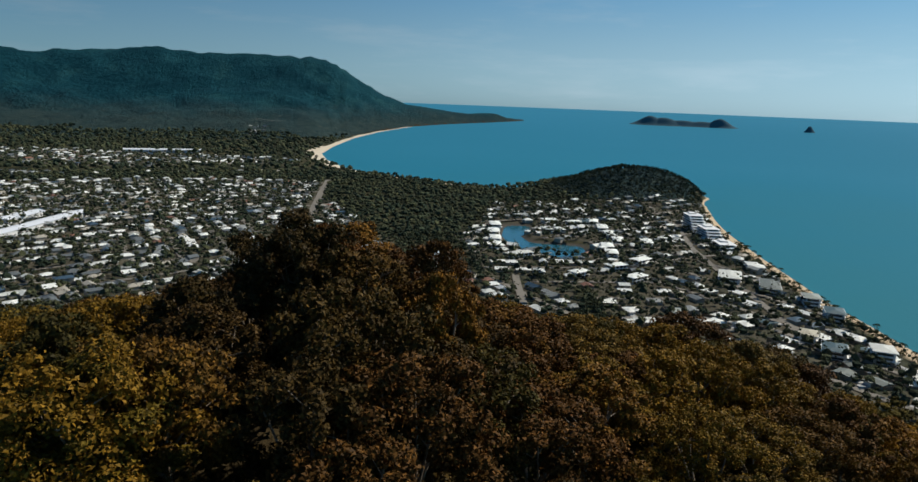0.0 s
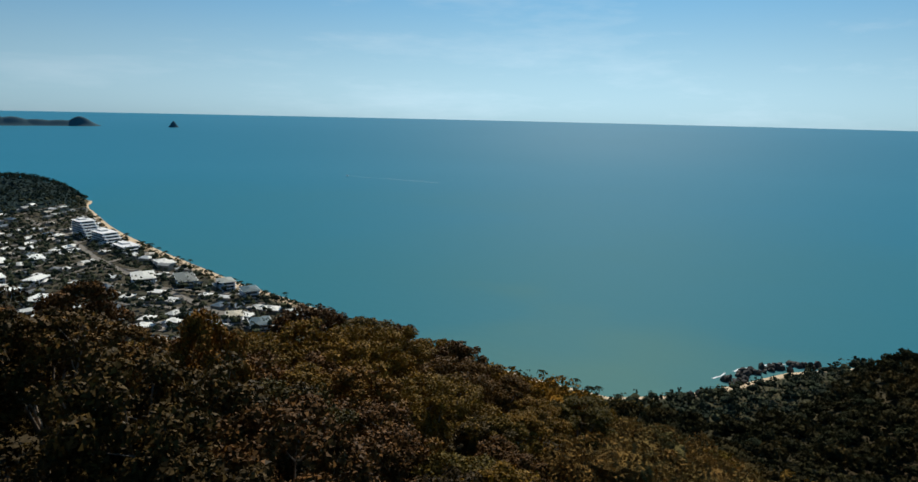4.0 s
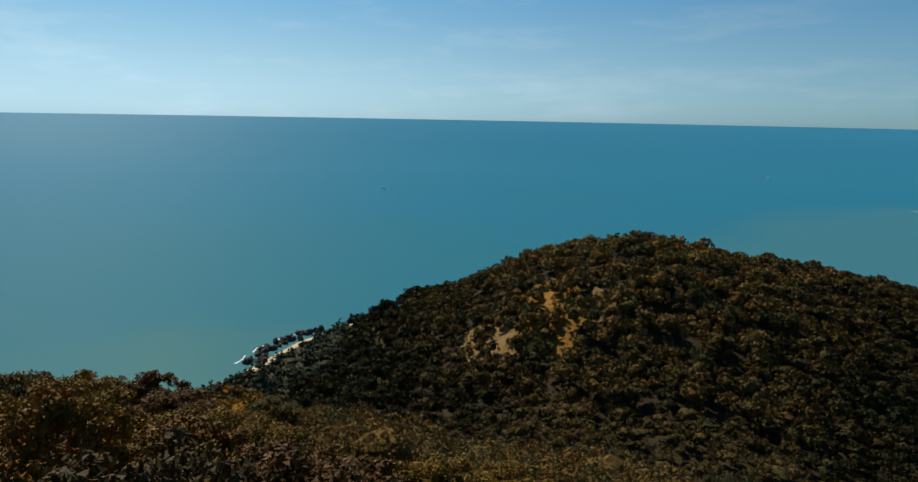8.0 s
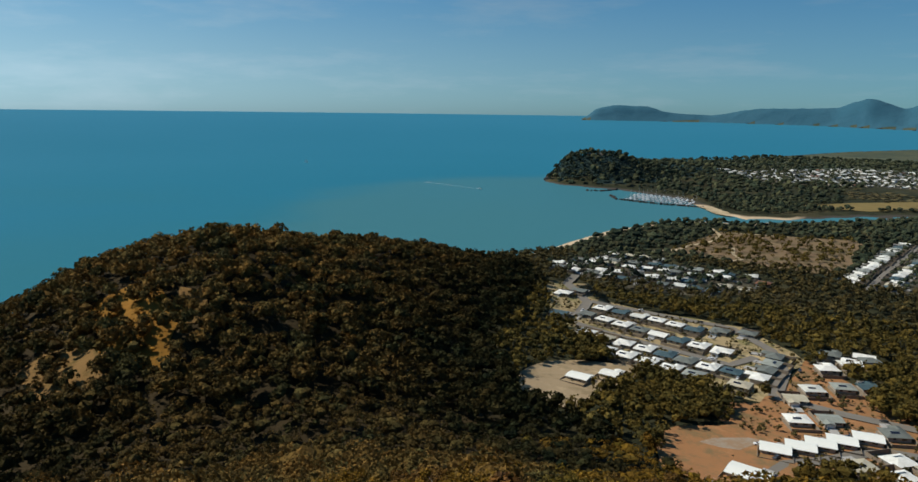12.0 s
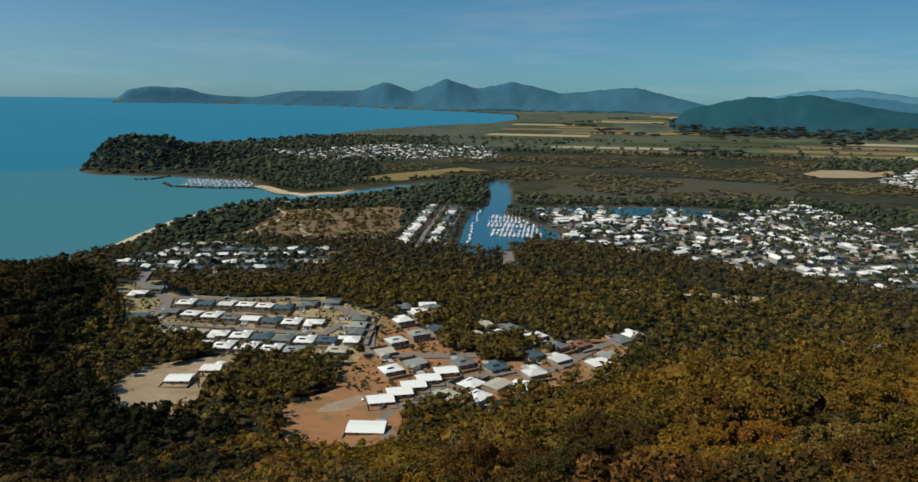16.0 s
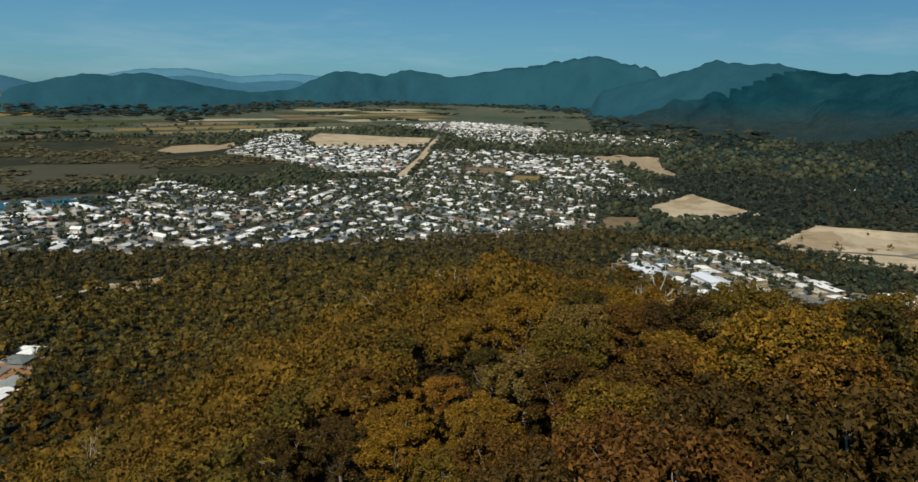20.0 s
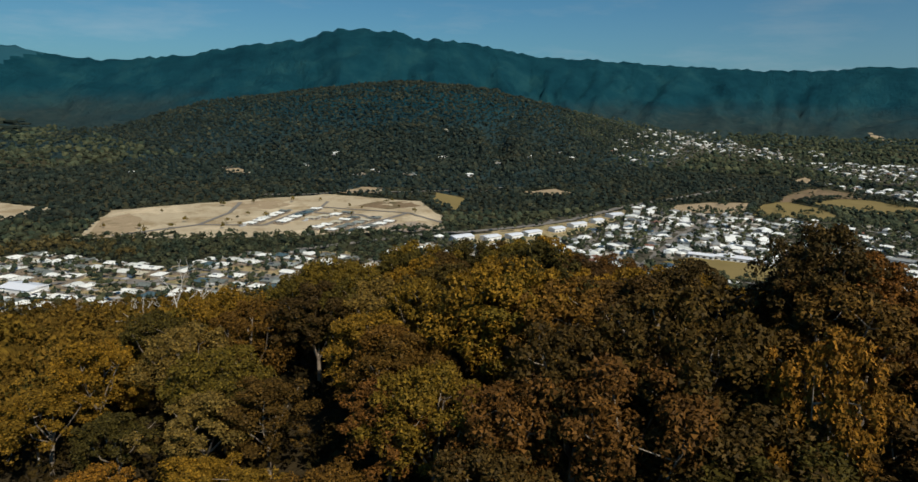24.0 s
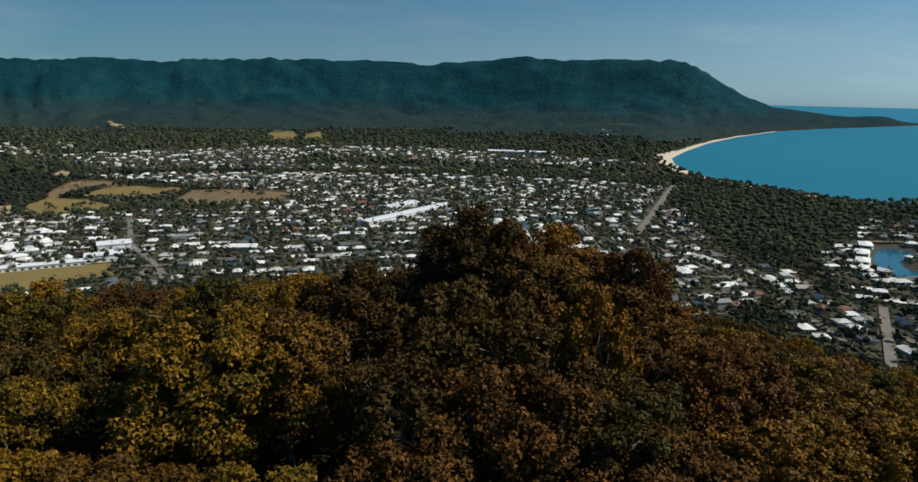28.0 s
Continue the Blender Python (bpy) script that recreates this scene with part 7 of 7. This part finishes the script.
def pontoon(x0, y0, x1, y1, gap, reach):
    ob = new("pontoon")
    d = Vector((x1 - x0, y1 - y0, 0))
    a = math.degrees(math.atan2(d.y, d.x))
    ob.matrix_basis = pose(x0, y0, 0, 0, 0, a)
    bm = bmesh.new()
    box(bm, 0, d.length, -1.1, 1.1, -0.3, 0.55)
    part("deck", bm, M_PONTOON, ob)
    n = int(d.length / gap)
    for i in range(n):
        for side in (-1, 1):
            s = (i + 0.5) * gap
            if brng.random() < 0.86:
                p = pose(x0, y0, 0, 0, 0, a) @ Vector((s, side * reach, 0))
                set_boat(p.x, p.y, a + 90 * side + brng.uniform(-3, 3), brng.randrange(3), brng.random() < 0.55)
            if i % 3 == 0:
                bm = bmesh.new()
                box(bm, s - gap / 2 - 0.3, s - gap / 2 + 0.3, 0 if side > 0 else -reach * 1.6, reach * 1.6 if side > 0 else 0, -0.2, 0.5)
                part("finger", bm, M_PONTOON, ob)
    return tagged(ob, "grey concrete marina pontoon with finger berths", "pontoon", "pontoons of the marina")


for k in range(5):
    y = -965 + k * 33
    pontoon(-14 - 4 * k * (k > 1), y, 40 + (6 if k < 3 else -2), y - 2, 5.6, 8.5)
for k in range(13):
    set_boat(62 + brng.uniform(-2, 3), -1010 + k * 21, 90 + brng.uniform(-8, 8), brng.randrange(3), brng.random() < 0.5)
for x, y in ((-70, -1062), (-110, -1080), (-160, -1082), (-215, -1082), (-255, -1078), (-170, -1010), (-300, -1070)):
    set_boat(x, y, brng.uniform(0, 180), brng.randrange(3), brng.random() < 0.4)
for k in range(4):
    pontoon(512 + 4 * k, -1222 - 25 * k, 650 + 8 * k, -1219 - 25 * k, 9.5, 8.0)

# rock walls and shore rocks
rrng = np.random.default_rng(8)


def boulder(seed):
    g = np.random.default_rng(seed)
    return ICO_V * [1, 0.8, 0.6] * (1 + g.normal(0, 0.16, (len(ICO_V), 1))), ICO_F


ROCKS = [shared("boulder", boulder(k), M_ROCK) for k in range(5)]


def heap(name, line, step, size, wide, label):
    ob = new(name)
    for x, y in resample(line, step):
        for k in range(3):
            o = new("boulder", ROCKS[int(rrng.integers(5))])
            o.parent = ob
            px, py = x + rrng.normal(0, wide), y + rrng.normal(0, wide)
            s = size * rrng.uniform(0.6, 1.5)
            o.matrix_basis = Matrix.LocRotScale((px, py, max(0, min(1.5, at_ground(px, py))) + 0.25 * s), Euler(rrng.uniform(0, 6, 3)), (s, s, s))
    return tagged(ob, label, "rocks")


heap("breakwater", [(484, -1204), (560, -1185), (650, -1190), (690, -1235)], 6, 2.6, 1.2, "dark rock breakwater round the marina")
heap("breakwater", [(735, -1345), (745, -1290), (770, -1275)], 6, 2.6, 1.2, "dark rock groyne at the headland")
heap("shore_rocks", [(440, 66), (463, 58), (490, 42), (508, 20)], 4, 2.7, 4.0, "dark wet rocks at the foot of the spur")
heap("shore_rocks", [(403, 80), (401, 70)], 4, 2.4, 3.0, "dark boulders on the small beach below the spur")
heap("shore_rocks", [(930, -1385), (955, -1398), (985, -1450)], 6, 5.0, 4.0, "brown rocks at the foot of the headland")


def streak(name, line, width, mat, label, z=0.12):
    p = resample(line, 12)
    n = len(p)
    d = np.gradient(p, axis=0)
    d /= np.hypot(d[:, 0], d[:, 1])[:, None] + 1e-9
    side = np.column_stack([-d[:, 1], d[:, 0]])
    w = np.linspace(width[0], width[1], n) * rrng.uniform(0.6, 1.2, n)
    v = np.concatenate([p - side * w[:, None], p + side * w[:, None]])
    f = [(i, i + 1, n + i + 1, n + i) for i in range(n - 1)]
    ob = put_mesh(name, drawn_in(np.column_stack([v, np.full(len(v), z)])), f, mat)
    return tagged(ob, label, "foam", kind="structure")


for line in ([(442, 74), (450, 70), (458, 69)], [(464, 64), (473, 62), (480, 55)], [(488, 50), (497, 44), (503, 34)]):
    streak("surf_line", line, (0.9, 0.5), M_FOAM, "white surf on the rocks")
streak("boat_wake", [(955, -1126), (1040, -1131), (1139, -1139)], (0.4, 1.1), M_FOAM, "white wake behind a small boat")
streak("boat_wake", [(1414, 1242), (1422, 1100), (1430, 960)], (0.4, 1.2), M_FOAM, "long white wake behind a motor boat")
for x, y, a in ((950, -1126, 180), (1413, 1250, 93)):
    tagged(set_boat(x, y, a, 0, False), "small white motor boat under way", "boat")
for x, y in ((1794, -1275), (1563, -123)):
    tagged(set_boat(x, y, 40, 2, True), "small sailing boat on the open sea", "boat")
for x, y in ((4058, 770), (1850, -1314)):
    tagged(set_boat(x, y, 70, 1, False), "small dark boat far out at sea", "boat")


def dead_tree(x, y, seed, tall, label):
    """A leafless tree of forked bleached limbs."""
    g = np.random.default_rng(seed)
    pieces = []

    def limb(p, d, length, r, level):
        q = p + d * length
        m = (p + q) / 2 + g.normal(0, length * 0.07, 3)
        pieces.append(tube([p, m, q], (r, r * 0.8, r * 0.6), 6 if level < 2 else 4))
        if level < 4:
            for _ in range(3 if level < 2 else 2):
                e = d + g.normal(0, 0.55, 3) + [0, 0, 0.12]
                limb(q, e / np.linalg.norm(e), length * g.uniform(0.55, 0.8), r * 0.55, level + 1)

    limb(np.array([0, 0, -1.0]), np.array([0.05, 0.02, 1.0]), tall * 0.42, 0.022 * tall, 0)
    v, f = join(pieces)
    ob = new("dead_tree")
    ob.matrix_basis = pose(x, y, at_ground(x, y), 0, 0, g.uniform(0, 360))
    o = put_mesh("trunk", v, f, M_DEAD, True, ob)
    return tagged(ob, label, "tree")


dead_tree(-67, -22, 2, 12, "bleached leafless dead tree with forked limbs")
dead_tree(-71, -27, 5, 11, "bleached leafless dead tree on the slope")
for x, y, sd in ((-49, -63, 7), (-44, -104, 8), (-43, -154, 9), (34, 22, 11)):
    dead_tree(x, y, sd, 9.5 if x < 0 else 5.5, "grey leafless tree among the gums")

for k, (x, y) in enumerate(((-30, -62), (-8, -78), (-60, -58), (-38, -30), (-78, -10), (-20, -112), (-84, -66), (-66, 30), (40, 44), (6, -44))):
    dead_tree(x, y, 30 + k, 7.5 + (k % 3), "thin grey leafless tree standing among the gums")

# hillside homes on the western foothills and on the knob
HOMES = [(-1344, -12), (-1354, 49), (-1193, 78), (-1226, 108), (-1306, 251), (-1297, 352), (-1332, 435), (-1422, 539), (-1368, 545), (-1235, 473), (-1152, 270), (-1198, 171), (-1366, -160), (-1269, -115), (-1480, 292), (-1350, -330), (884, -1520), (905, -1500)]
for x, y in HOMES:
    set_house(x, y, rng.uniform(0, 180))
